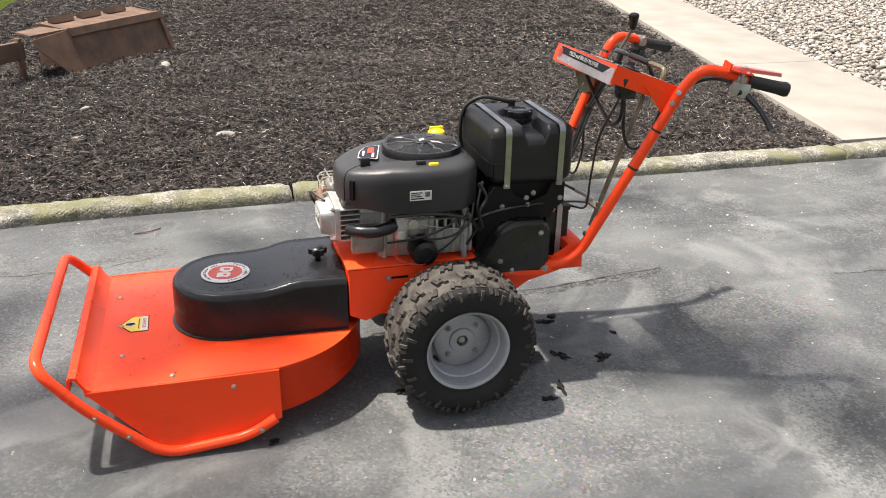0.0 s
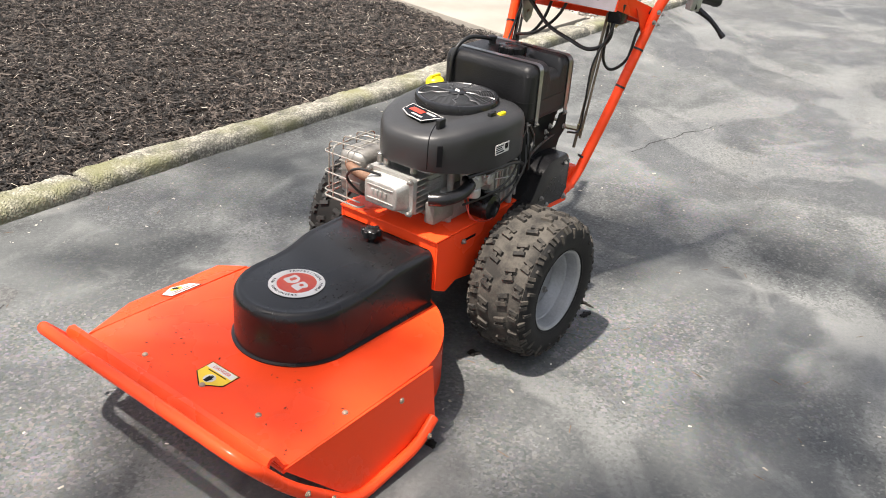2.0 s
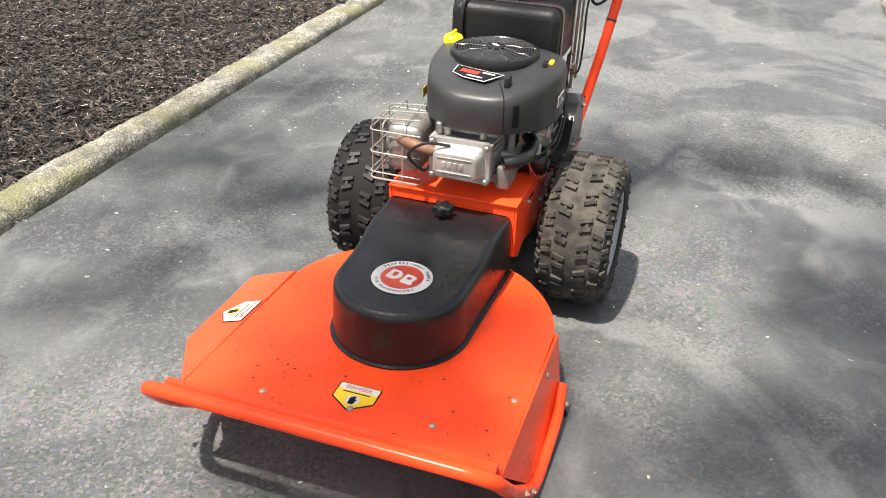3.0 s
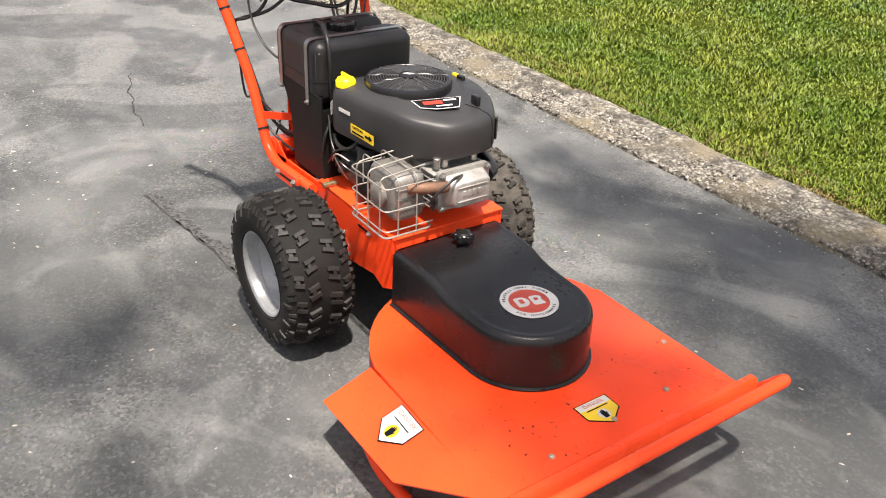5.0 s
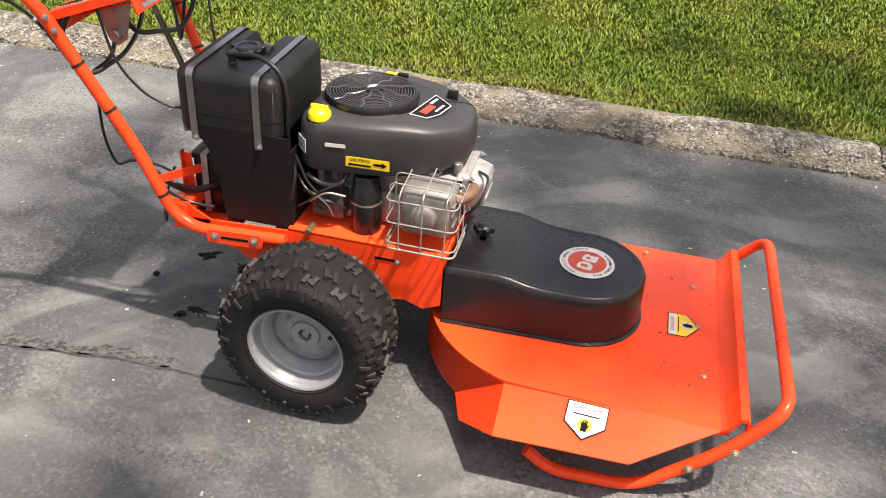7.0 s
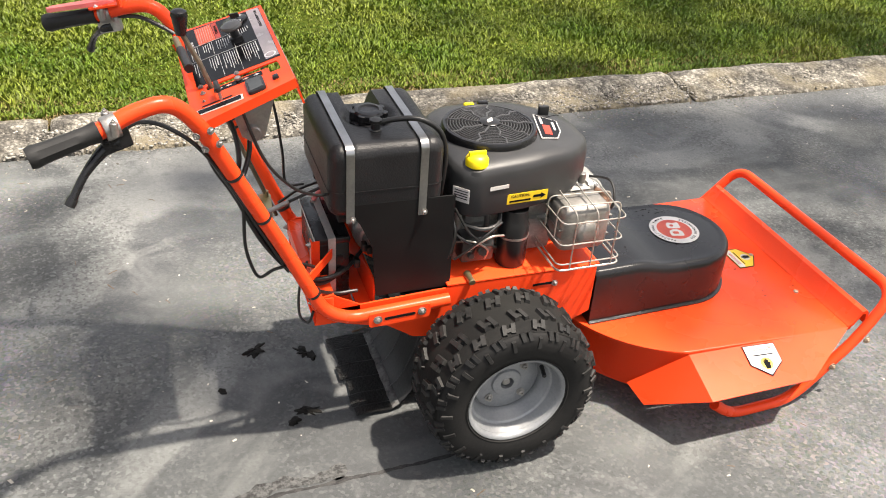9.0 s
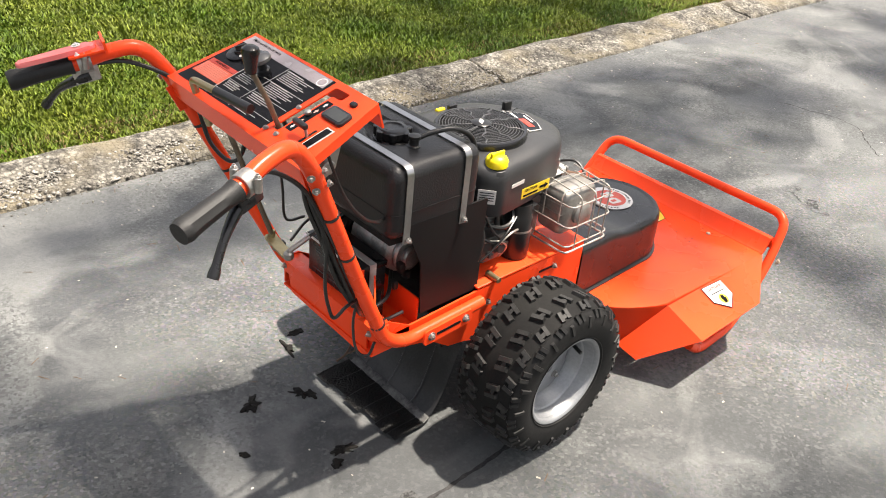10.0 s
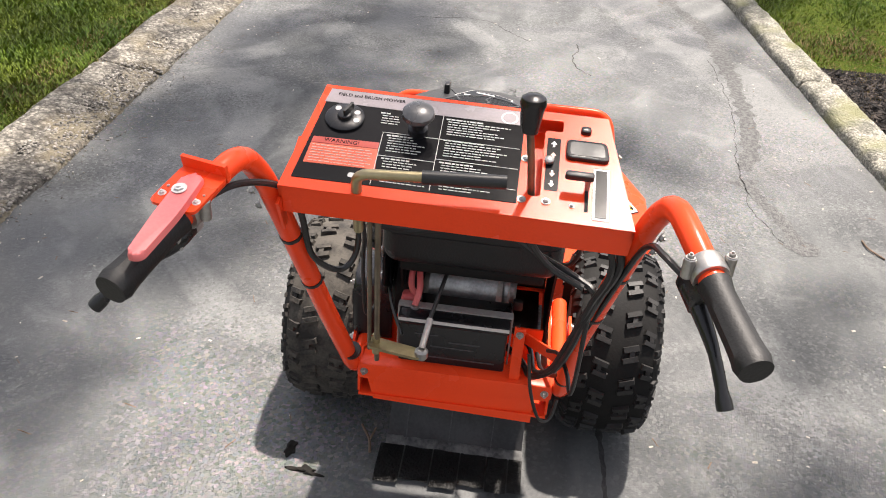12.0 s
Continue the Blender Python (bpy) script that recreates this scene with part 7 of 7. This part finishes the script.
def lawn():
    rng = np.random.default_rng(6)
    blade = [(-1, 0, 0), (1, 0, 0), (0.75, 0.25, 0.55), (-0.75, 0.25, 0.55), (0, 0.75, 1)]
    faces = [(0, 1, 2, 3), (3, 2, 4)]

    def patch(name, n, x0, x1, ya, yb, power, height, material, label, wide=1.0):
        x = rng.uniform(x0, x1, n)
        f = rng.random(n) ** power
        y = ya + (yb - ya) * f
        edge = np.array([0.09 * noise.noise((a * 1.7, 0, 9)) + 0.05 * noise.noise((a * 7, 0, 2)) for a in x])
        y = y + np.where(f < 0.12, np.sign(yb - ya) * edge * (1 - f / 0.12), 0)
        keep = (y < 0) | (y > kerb_y(x) + 0.15)
        x, y, f = x[keep], y[keep], f[keep]
        n = len(x)
        clump = np.array([0.75 + 0.55 * noise.noise((a * 4, b * 4, 1)) for a, b in zip(x, y)])
        h = height * rng.uniform(0.6, 1.25, n) * np.clip(clump, 0.45, 1.3)
        w = rng.uniform(0.0022, 0.0042, n) * wide * (1 + 0.18 * np.abs(y - ya))
        z = 0.0 + 0.012 * np.clip(np.abs(y - ya), 0, 6) * (1 if ya < 0 else 0) + 0.02 * np.array([noise.noise((a * 1.3, b * 1.3, 0 if ya < 0 else 4)) for a, b in zip(x, y)])
        lean = rng.normal(0.0, 0.62, n)
        turn = heading(rng.uniform(0, 6.28, n), lean)
        scatter(name, blade, faces, np.stack([x, y, z], 1), turn, np.stack([w, h * 0.6, h], 1), material, label, "grass")
    patch("lawn_grass", 430000, -7.0, 3.6, DRIVE_S - 0.285, -7.0, 1.45, 0.040, GRASS, "green mown lawn grass", 1.3)
    patch("far_grass", 75000, -6.5, -2.4, DRIVE_N - 0.2, 4.5, 1.3, 0.038, GRASS, "green lawn grass past the mulch")
    patch("dry_edge_grass", 46000, -7.0, 3.6, DRIVE_S - 0.19, DRIVE_S - 0.46, 1.0, 0.026, DRYGRASS, "dry brown grass along the edging")
    patch("dry_far_grass", 14000, -3.2, -1.9, DRIVE_N - 0.1, 2.6, 1.0, 0.035, DRYGRASS, "dry brown grass beside the mulch")


def debris():
    rng = np.random.default_rng(12)
    n = 950
    x, y = rng.uniform(-5, 4.5, n), rng.uniform(DRIVE_S, DRIVE_N, n)
    side = rng.random(n) < 0.35
    y = np.where(side, np.where(rng.random(n) < 0.5, DRIVE_N - 0.03 - 0.4 * rng.random(n) ** 2, DRIVE_S + 0.03 + 0.4 * rng.random(n) ** 2), y)
    shape = [(-1, -0.6, 0), (0.9, -0.8, 0), (1, 0.5, 0), (-0.7, 0.9, 0), (-0.2, 0.0, 1)]
    faces = [(0, 1, 4), (1, 2, 4), (2, 3, 4), (3, 0, 4)]
    x[:26], y[:26] = rng.uniform(1.05, 1.65, 26), rng.uniform(0.5, 1.0, 26)
    s = 0.0016 + 0.0036 * rng.random(n) ** 2
    s[:26] *= 1.2
    sizes = np.stack([s * rng.uniform(1, 2.0, n), s, s * 0.5], 1)
    scatter("pale_flecks", shape, faces, np.stack([x, y, np.full(n, 0.0006)], 1), heading(rng.uniform(0, 6.28, n), np.zeros(n)), sizes, SPECK, "pale plant flecks littering the asphalt", "debris")
    n = 260
    x, y = rng.uniform(-4, 4, n), rng.uniform(DRIVE_S, DRIVE_N, n)
    sizes = np.stack([rng.uniform(0.006, 0.02, n), rng.uniform(0.0012, 0.0025, n), np.full(n, 0.0015)], 1)
    scatter("twig_bits", shape, faces, np.stack([x, y, np.full(n, 0.0006)], 1), heading(rng.uniform(0, 6.28, n), np.zeros(n)), sizes, TWIG, "small dark twig bits on the asphalt", "debris")


def dirt_specks():
    """Dark specks of dirt on the belt cover and the deck."""
    rng = np.random.default_rng(21)
    n = 150
    x, y = rng.uniform(-0.64, -0.30, n), np.where(rng.random(n) < 0.7, rng.normal(-0.115, 0.015, n), rng.uniform(-0.12, 0.10, n))
    y = np.clip(y, -0.128, 0.10)
    z = np.array([0.3478 - cover_drop(a) for a in x])
    deck = rng.random(n) < 0.45
    x, y, z = np.where(deck, rng.uniform(-0.92, -0.70, n), x), np.where(deck, rng.uniform(-0.32, 0.30, n), y), np.where(deck, 0.1972, z)
    s = 0.0009 + 0.0016 * rng.random(n) ** 2
    shape = [(-1, -0.6, 0), (0.9, -0.8, 0), (1, 0.5, 0), (-0.7, 0.9, 0), (-0.2, 0.0, 1)]
    specks = scatter("dirt_specks", shape, [(0, 1, 4), (1, 2, 4), (2, 3, 4), (3, 0, 4)], np.stack([x, y, z], 1), heading(rng.uniform(0, 6.28, n), np.zeros(n)), np.stack([s * 1.6, s, s * 0.4], 1), MUD, "dark specks of dirt", "")
    specks.parent = mower
    tagged(specks, "dark specks of dirt", kind="stuff")


def mud_clod(x, y, size, seed):
    bm = bmesh.new()
    r = random.Random(seed)
    m = pose(x, y, 0.001, 0, 0, r.uniform(0, 360)) @ Matrix.Diagonal((size * r.uniform(0.8, 1.2), size * r.uniform(0.4, 0.7), 0.0045, 1))
    bmesh.ops.create_icosphere(bm, subdivisions=4, radius=1, matrix=m)
    for v in bm.verts:
        q = v.co * 55 + Vector((seed * 3.1, 0, 0))
        f = 1 + 1.3 * noise.noise(q) + 1.1 * noise.noise(q * 2.6)
        v.co.x, v.co.y = x + (v.co.x - x) * f, y + (v.co.y - y) * f
        v.co.z *= max(0.2, 1 + noise.noise(q * 2))
        v.co.z = max(v.co.z, 0.0005)
    ob = part("mud_clod", bm, MUD)
    return tagged(ob, "wet black clod of mud on the asphalt", "mud clod", "mud clods by the mower")


def twig(points, r, label):
    bm = bmesh.new()
    sweep(bm, flowing(points, 5), r, 6)
    tagged(part("twig", bm, TWIG), label, "twig", "twigs on the driveway")


def stone(x, y, s, seed, label):
    bm = bmesh.new()
    bmesh.ops.create_icosphere(bm, subdivisions=3, radius=1, matrix=Matrix.Translation((x, y, 0.03)) @ Matrix.Rotation(seed, 4, "Z") @ Matrix.Diagonal((s, s * 0.6, s * 0.42, 1)))
    for v in bm.verts:
        v.co += Vector((0, 0, 1)) * 0.2 * s * noise.noise(v.co * 14 + Vector((seed, 0, 0)))
    tagged(part("stone", bm, ROCK, angle=70), label, "stone", "stones on the mulch")


def loader_bucket():
    """A rusty steel loader bucket lying on the mulch, its flat back facing the driveway."""
    ob = thing("loader_bucket", "rusty brown steel loader bucket lying on mulch", "loader bucket")
    m = pose(-1.39, 4.35, 0.0, 0, 0, 53)
    w, lean, top = 0.98, 0.13, 0.31

    def leaning(name, outline, depth, label="", shift=0.0):
        """A plate in the plane of the leaning back, outline in width and height."""
        bm = bmesh.new()
        prism(bm, outline, 0.0, depth, axis="y")
        for v in bm.verts:
            v.co.y += lean * v.co.z / top + shift
            v.co = m @ v.co
        return part(name, bm, RUST, ob, label)
    leaning("back_panel", [(0, 0.02), (w, 0.02), (w, top), (0, top)], 0.012, "flat rusted back panel")
    leaning("top_flange", [(0, top - 0.045), (w, top - 0.045), (w, top + 0.006), (0, top + 0.006)], 0.022, shift=-0.024)
    leaning("end_flange", [(w - 0.03, 0.02), (w + 0.004, 0.02), (w + 0.004, top - 0.047), (w - 0.03, top - 0.047)], 0.022, shift=-0.024)
    leaning("bottom_lip", [(0.0, 0.0), (w + 0.004, 0.0), (w + 0.004, 0.022), (0.0, 0.026)], 0.03, "worn lower lip", shift=-0.034)
    leaning("wing_plate", [(-0.035, 0.0), (-0.14, 0.0), (-0.37, 0.24), (-0.37, 0.29), (-0.06, 0.31)], 0.012, "tapered rusted end plate", shift=-0.04)
    bm = bmesh.new()
    prism(bm, [(0.0, 0.0), (0.12, 0.31), (0.36, 0.34), (0.40, 0.05), (0.30, 0.0)], -0.032, -0.020, axis="x", m=m)
    part("end_wall", bm, RUST, ob)
    bm = bmesh.new()
    prism(bm, [(0.0, 0.02), (0.14, 0.31), (0.36, 0.34), (0.40, 0.05), (0.30, 0.0)], w + 0.006, w + 0.018, axis="x", m=m)
    part("end_wall", bm, RUST, ob)
    bm = bmesh.new()
    prism(bm, [(-0.06, 0.10), (-0.37, 0.10), (-0.30, 0.30), (-0.05, 0.32)], 0.306, 0.318, m=m)
    part("wing_top", bm, RUST, ob, "flat rusted top plate")
    bm = bmesh.new()
    prism(bm, [(0.145, 0.305), (0.40, 0.33), (0.42, 0.20), (0.40, 0.19), (0.38, 0.318), (0.145, 0.293)], -0.018, w + 0.004, axis="x", m=m)
    part("bucket_shell", bm, RUST, ob, "rusted curved shell")
    for x in (0.06, 0.34, 0.62):
        bm = bmesh.new()
        prism(bm, [(0.30, 0.328), (0.36, 0.328), (0.36, 0.36), (0.32, 0.37)], x, x + 0.20, axis="x", m=m)
        part("mounting_bar", bm, RUST, ob)
    bm = bmesh.new()
    box(bm, -0.62, -0.375, 0.16, 0.20, 0.16, 0.28, 0.004, m=m)
    box(bm, -0.42, -0.39, 0.158, 0.202, 0.0, 0.30, 0.004, m=m)
    part("side_arm", bm, RUST, ob, "rusted mounting arm")


PLANTER = Vector((5.73, 2.88, 0))


def planter():
    """A round raised planter of tan stacked blocks with bright hostas."""
    c, r = PLANTER, 0.90
    ob = thing("planter", "round raised planter of stacked tan bricks", "planter", at=(0, 0, 0))
    count, h = 29, 0.066
    block = bmesh.new()
    w = 2 * math.pi * r / count
    prism(block, [(-w / 2 - 0.004, -0.09), (w / 2 + 0.004, -0.09), (w / 2 - 0.016, 0.09), (-w / 2 + 0.016, 0.09)], 0.0, h - 0.005, bevel=0.007)
    for v in block.verts:
        v.co += Vector((noise.noise(v.co * 40), noise.noise(v.co * 40 + Vector((3, 0, 0))), 0.4 * noise.noise(v.co * 40 + Vector((0, 3, 0))))) * 0.008
    me = bpy.data.meshes.new("wall_block")
    block.to_mesh(me)
    block.free()
    me.materials.append(WALLBLOCK)
    for row in range(4):
        for i in range(count):
            a = 2 * math.pi * (i + 0.5 * (row % 2)) / count
            piece = new("wall_block", me)
            piece.parent = ob
            piece.matrix_basis = pose(c.x + r * math.cos(a), c.y + r * math.sin(a), 0.012 + row * h, 0, 0, math.degrees(a) + 90 + 180) @ Matrix.Diagonal((1, 1, 1, 1))
    bm = bmesh.new()
    lathe(bm, [(0.82, 0.0), (0.82, 0.215), (0.4, 0.24), (0, 0.25)], Matrix.Translation(c), 32)
    part("planter_soil", bm, SOIL, ob, "dark planting soil")
    rng = random.Random(9)
    for k, (px, py) in enumerate(((-0.50, 0.12), (-0.38, -0.40), (0.10, -0.54), (-0.05, 0.0), (-0.30, 0.52), (0.5, -0.2), (0.25, 0.45))):
        leaves = thing("hosta", "bright green broad-leaved hosta in the planter", "plant", "hostas in the planter", at=(c.x + px, c.y + py, 0.20))
        for i in range(26):
            a, tilt, ln = rng.uniform(0, 6.28), rng.uniform(0.15, 1.15), rng.uniform(0.26, 0.42)
            bm = bmesh.new()
            grid = []
            for u in np.linspace(0, 1, 7):
                wd = 0.30 * ln * math.sin(math.pi * min(1, 0.08 + 0.9 * u)) ** 0.8
                bend = tilt + 1.1 * u * u
                rr = 0.10 + ln * u
                rad, z = rr * math.cos(1.2 - bend), rr * math.sin(1.2 - bend) * 0.8 + 0.05
                grid.append([bm.verts.new((rad, s * wd, z + 0.15 * abs(s) * wd)) for s in (-1, -0.5, 0, 0.5, 1)])
            for p, q in zip(grid, grid[1:]):
                for j in range(4):
                    bm.faces.new((p[j], p[j + 1], q[j + 1], q[j]))
            bmesh.ops.rotate(bm, verts=bm.verts, cent=(0, 0, 0), matrix=Matrix.Rotation(a, 3, "Z"))
            part("leaf", bm, LEAF, leaves, angle=80)


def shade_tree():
    """An unseen broad tree, added beside the driveway so its crown dapples the light."""
    base = Vector((-6.6, 3.0, 0))
    ob = thing("shade_tree", "unseen leafy tree added to dapple the driveway's light", "tree", at=base)
    rng = np.random.default_rng(TREE_SEED)
    bm = bmesh.new()
    line = flowing([(0, 0, -0.05), (0.05, -0.03, 1.5), (0.2, -0.15, 3.2), (0.6, -0.5, 5.2), (0.9, -0.8, 7.6)], 6)
    sweep(bm, line, 0.2, 14, radii=[0.30 - 0.23 * i / (len(line) - 1) for i in range(len(line))])
    part("trunk", bm, BARK, ob, "grey-brown furrowed trunk")
    clumps = []
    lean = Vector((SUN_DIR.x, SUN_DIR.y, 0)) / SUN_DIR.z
    # lobes of the crown, each set to shade a chosen spot: middle over the ground along the sun's way, reach, and how
    # thick the leaves hang
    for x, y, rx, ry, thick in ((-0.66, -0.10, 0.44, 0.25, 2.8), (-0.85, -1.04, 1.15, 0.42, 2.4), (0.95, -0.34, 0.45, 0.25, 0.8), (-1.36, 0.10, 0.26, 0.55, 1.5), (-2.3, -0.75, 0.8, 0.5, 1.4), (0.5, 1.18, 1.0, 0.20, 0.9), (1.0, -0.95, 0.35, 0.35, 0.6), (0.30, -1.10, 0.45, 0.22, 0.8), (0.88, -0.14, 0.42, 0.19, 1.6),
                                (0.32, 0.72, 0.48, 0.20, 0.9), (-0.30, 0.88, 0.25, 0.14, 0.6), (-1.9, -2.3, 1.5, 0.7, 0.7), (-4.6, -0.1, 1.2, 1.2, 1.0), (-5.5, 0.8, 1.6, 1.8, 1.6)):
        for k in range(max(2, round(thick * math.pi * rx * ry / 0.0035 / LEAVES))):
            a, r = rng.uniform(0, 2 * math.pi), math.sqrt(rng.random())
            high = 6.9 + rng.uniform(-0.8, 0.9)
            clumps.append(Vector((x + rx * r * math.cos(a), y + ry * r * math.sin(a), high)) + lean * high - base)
    for k in range(12):
        tip = clumps[(k * len(clumps)) // 12]
        root = Vector((0.3, -0.25, 3.6 + 0.22 * k))
        bm = bmesh.new()
        line = flowing([root, root * 0.55 + tip * 0.45 + Vector((0, 0, 0.5)), tip], 6)
        sweep(bm, line, 0.05, 8, radii=[0.024 - 0.018 * i / (len(line) - 1) for i in range(len(line))])
        part("limb", bm, BARK, ob)
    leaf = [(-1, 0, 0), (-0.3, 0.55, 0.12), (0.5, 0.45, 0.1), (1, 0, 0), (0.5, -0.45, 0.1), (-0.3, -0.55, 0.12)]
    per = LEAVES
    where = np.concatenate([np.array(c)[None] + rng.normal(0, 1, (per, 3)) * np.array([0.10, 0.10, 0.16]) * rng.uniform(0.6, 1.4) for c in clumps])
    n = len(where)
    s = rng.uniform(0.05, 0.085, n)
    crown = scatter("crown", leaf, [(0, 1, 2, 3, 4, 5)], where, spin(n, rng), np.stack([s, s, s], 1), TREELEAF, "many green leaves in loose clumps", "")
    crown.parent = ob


def crack(points, width, label, material=None, stray=1.0):
    """A ragged open crack in the asphalt, as a thin crumbled strip of its own."""
    line = flowing([(x, y, 0.0) for x, y in points], 24)
    bm = bmesh.new()
    left, right = [], []
    for i, p in enumerate(line):
        d = (line[min(i + 1, len(line) - 1)] - line[max(i - 1, 0)]).normalized()
        side = Vector((-d.y, d.x, 0))
        p = p + (side * 0.022 * noise.noise(p * 9) + side * 0.008 * noise.noise(p * 40)) * stray
        w = width * (0.35 + abs(1.4 * noise.noise(p * 17 + Vector((3, 0, 0)))) + 0.3 * abs(noise.noise(p * 60)))
        left.append(bm.verts.new(p + side * w + Vector((0, 0, 0.0007))))
        right.append(bm.verts.new(p - side * w + Vector((0, 0, 0.0007))))
    for i in range(len(line) - 1):
        bm.faces.new((left[i], left[i + 1], right[i + 1], right[i]))
    tagged(part("asphalt_crack", bm, material or CRACK), label, "crack", kind="structure")


SEAM = mat("crumbled_seam", (0.070, 0.071, 0.071), (0.118, 0.120, 0.117), 0.95, scale=60, fine=180, bump=1.0, distance=0.008, contrast=(0.42, 0.58))
CRACK = mat("crumbled_crack", (0.012, 0.012, 0.0125), (0.045, 0.044, 0.043), 0.95, scale=60, fine=260, bump=0.8)
crack([(1.0, 0.37), (0.80, 0.352), (0.55, 0.317), (0.26, 0.308), (0.05, 0.30)], 0.0075, "crumbling seam in the asphalt beside the tyre", stray=0.35)
CRUMBLE = mat("crumbled_asphalt", (0.030, 0.030, 0.030), (0.105, 0.107, 0.105), 0.95, scale=75, fine=230, bump=1.0, distance=0.010, contrast=(0.40, 0.60))
crack([(1.0, 0.345), (0.80, 0.325), (0.55, 0.295), (0.36, 0.285)], 0.022, "crumbled patch of open asphalt along the seam", CRUMBLE, 0.8)
crack([(-0.80, 0.97), (-0.98, 0.93), (-1.27, 0.84)], 0.045, "ragged worn band in the asphalt along the driveway", SEAM, 0.6)
crack([(-1.35, 0.86), (-1.62, 0.94), (-2.2, 0.97), (-2.9, 0.94), (-3.6, 0.74)], 0.050, "long worn band in the asphalt along the driveway", SEAM, 0.6)
crack([(-0.86, 0.90), (-1.10, 0.84), (-1.5, 0.86), (-1.9, 0.91), (-2.5, 0.90)], 0.0020, "thin dark crack beside the worn band")
crack([(-2.13, 0.33), (-2.3, 0.26), (-2.53, 0.275)], 0.004, "hairline crack in the asphalt")
crack([(1.62, 0.17), (1.95, 0.12), (2.3, 0.02)], 0.004, "short crack in the asphalt")
crack([(-2.5, 0.05), (-2.75, -0.2), (-2.7, -0.55)], 0.004, "curved hairline crack in the asphalt")
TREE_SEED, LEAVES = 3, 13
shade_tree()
loader_bucket()
planter()
mulch()
pebbles()
lawn()
debris()
dirt_specks()
for i, (x, y, s) in enumerate(((0.378, -0.142, 0.022), (0.50, -0.184, 0.022), (0.412, 0.074, 0.024), (0.445, 0.10, 0.018), (0.36, -0.13, 0.015), (-0.518, -0.374, 0.014), (-0.145, -0.225, 0.016), (0.60, -0.05, 0.012),
                               (0.31, -0.31, 0.02), (0.25, -0.36, 0.018))):
    mud_clod(x, y, s, i)
twig([(-0.93, 1.16, 0.004), (-0.88, 1.165, 0.006), (-0.83, 1.20, 0.004)], 0.003, "thin dark twig lying near the kerb")
twig([(0.165, -0.222, 0.012), (0.20, -0.200, 0.006), (0.235, -0.192, 0.004)], 0.0030, "forked brown twig beside the rubber flap")
twig([(0.172, -0.190, 0.014), (0.20, -0.198, 0.006)], 0.0024, "broken twig end beside the rubber flap")
for i, (x, y, s) in enumerate(((-0.51, 2.45, 0.055), (-0.86, 4.4, 0.07), (-1.28, 2.52, 0.035), (-1.75, 2.9, 0.04), (-1.3, 3.2, 0.03))):
    stone(x, y, s, i * 1.7, "grey rounded stone lying on mulch")
kerbs()
edging_stones()
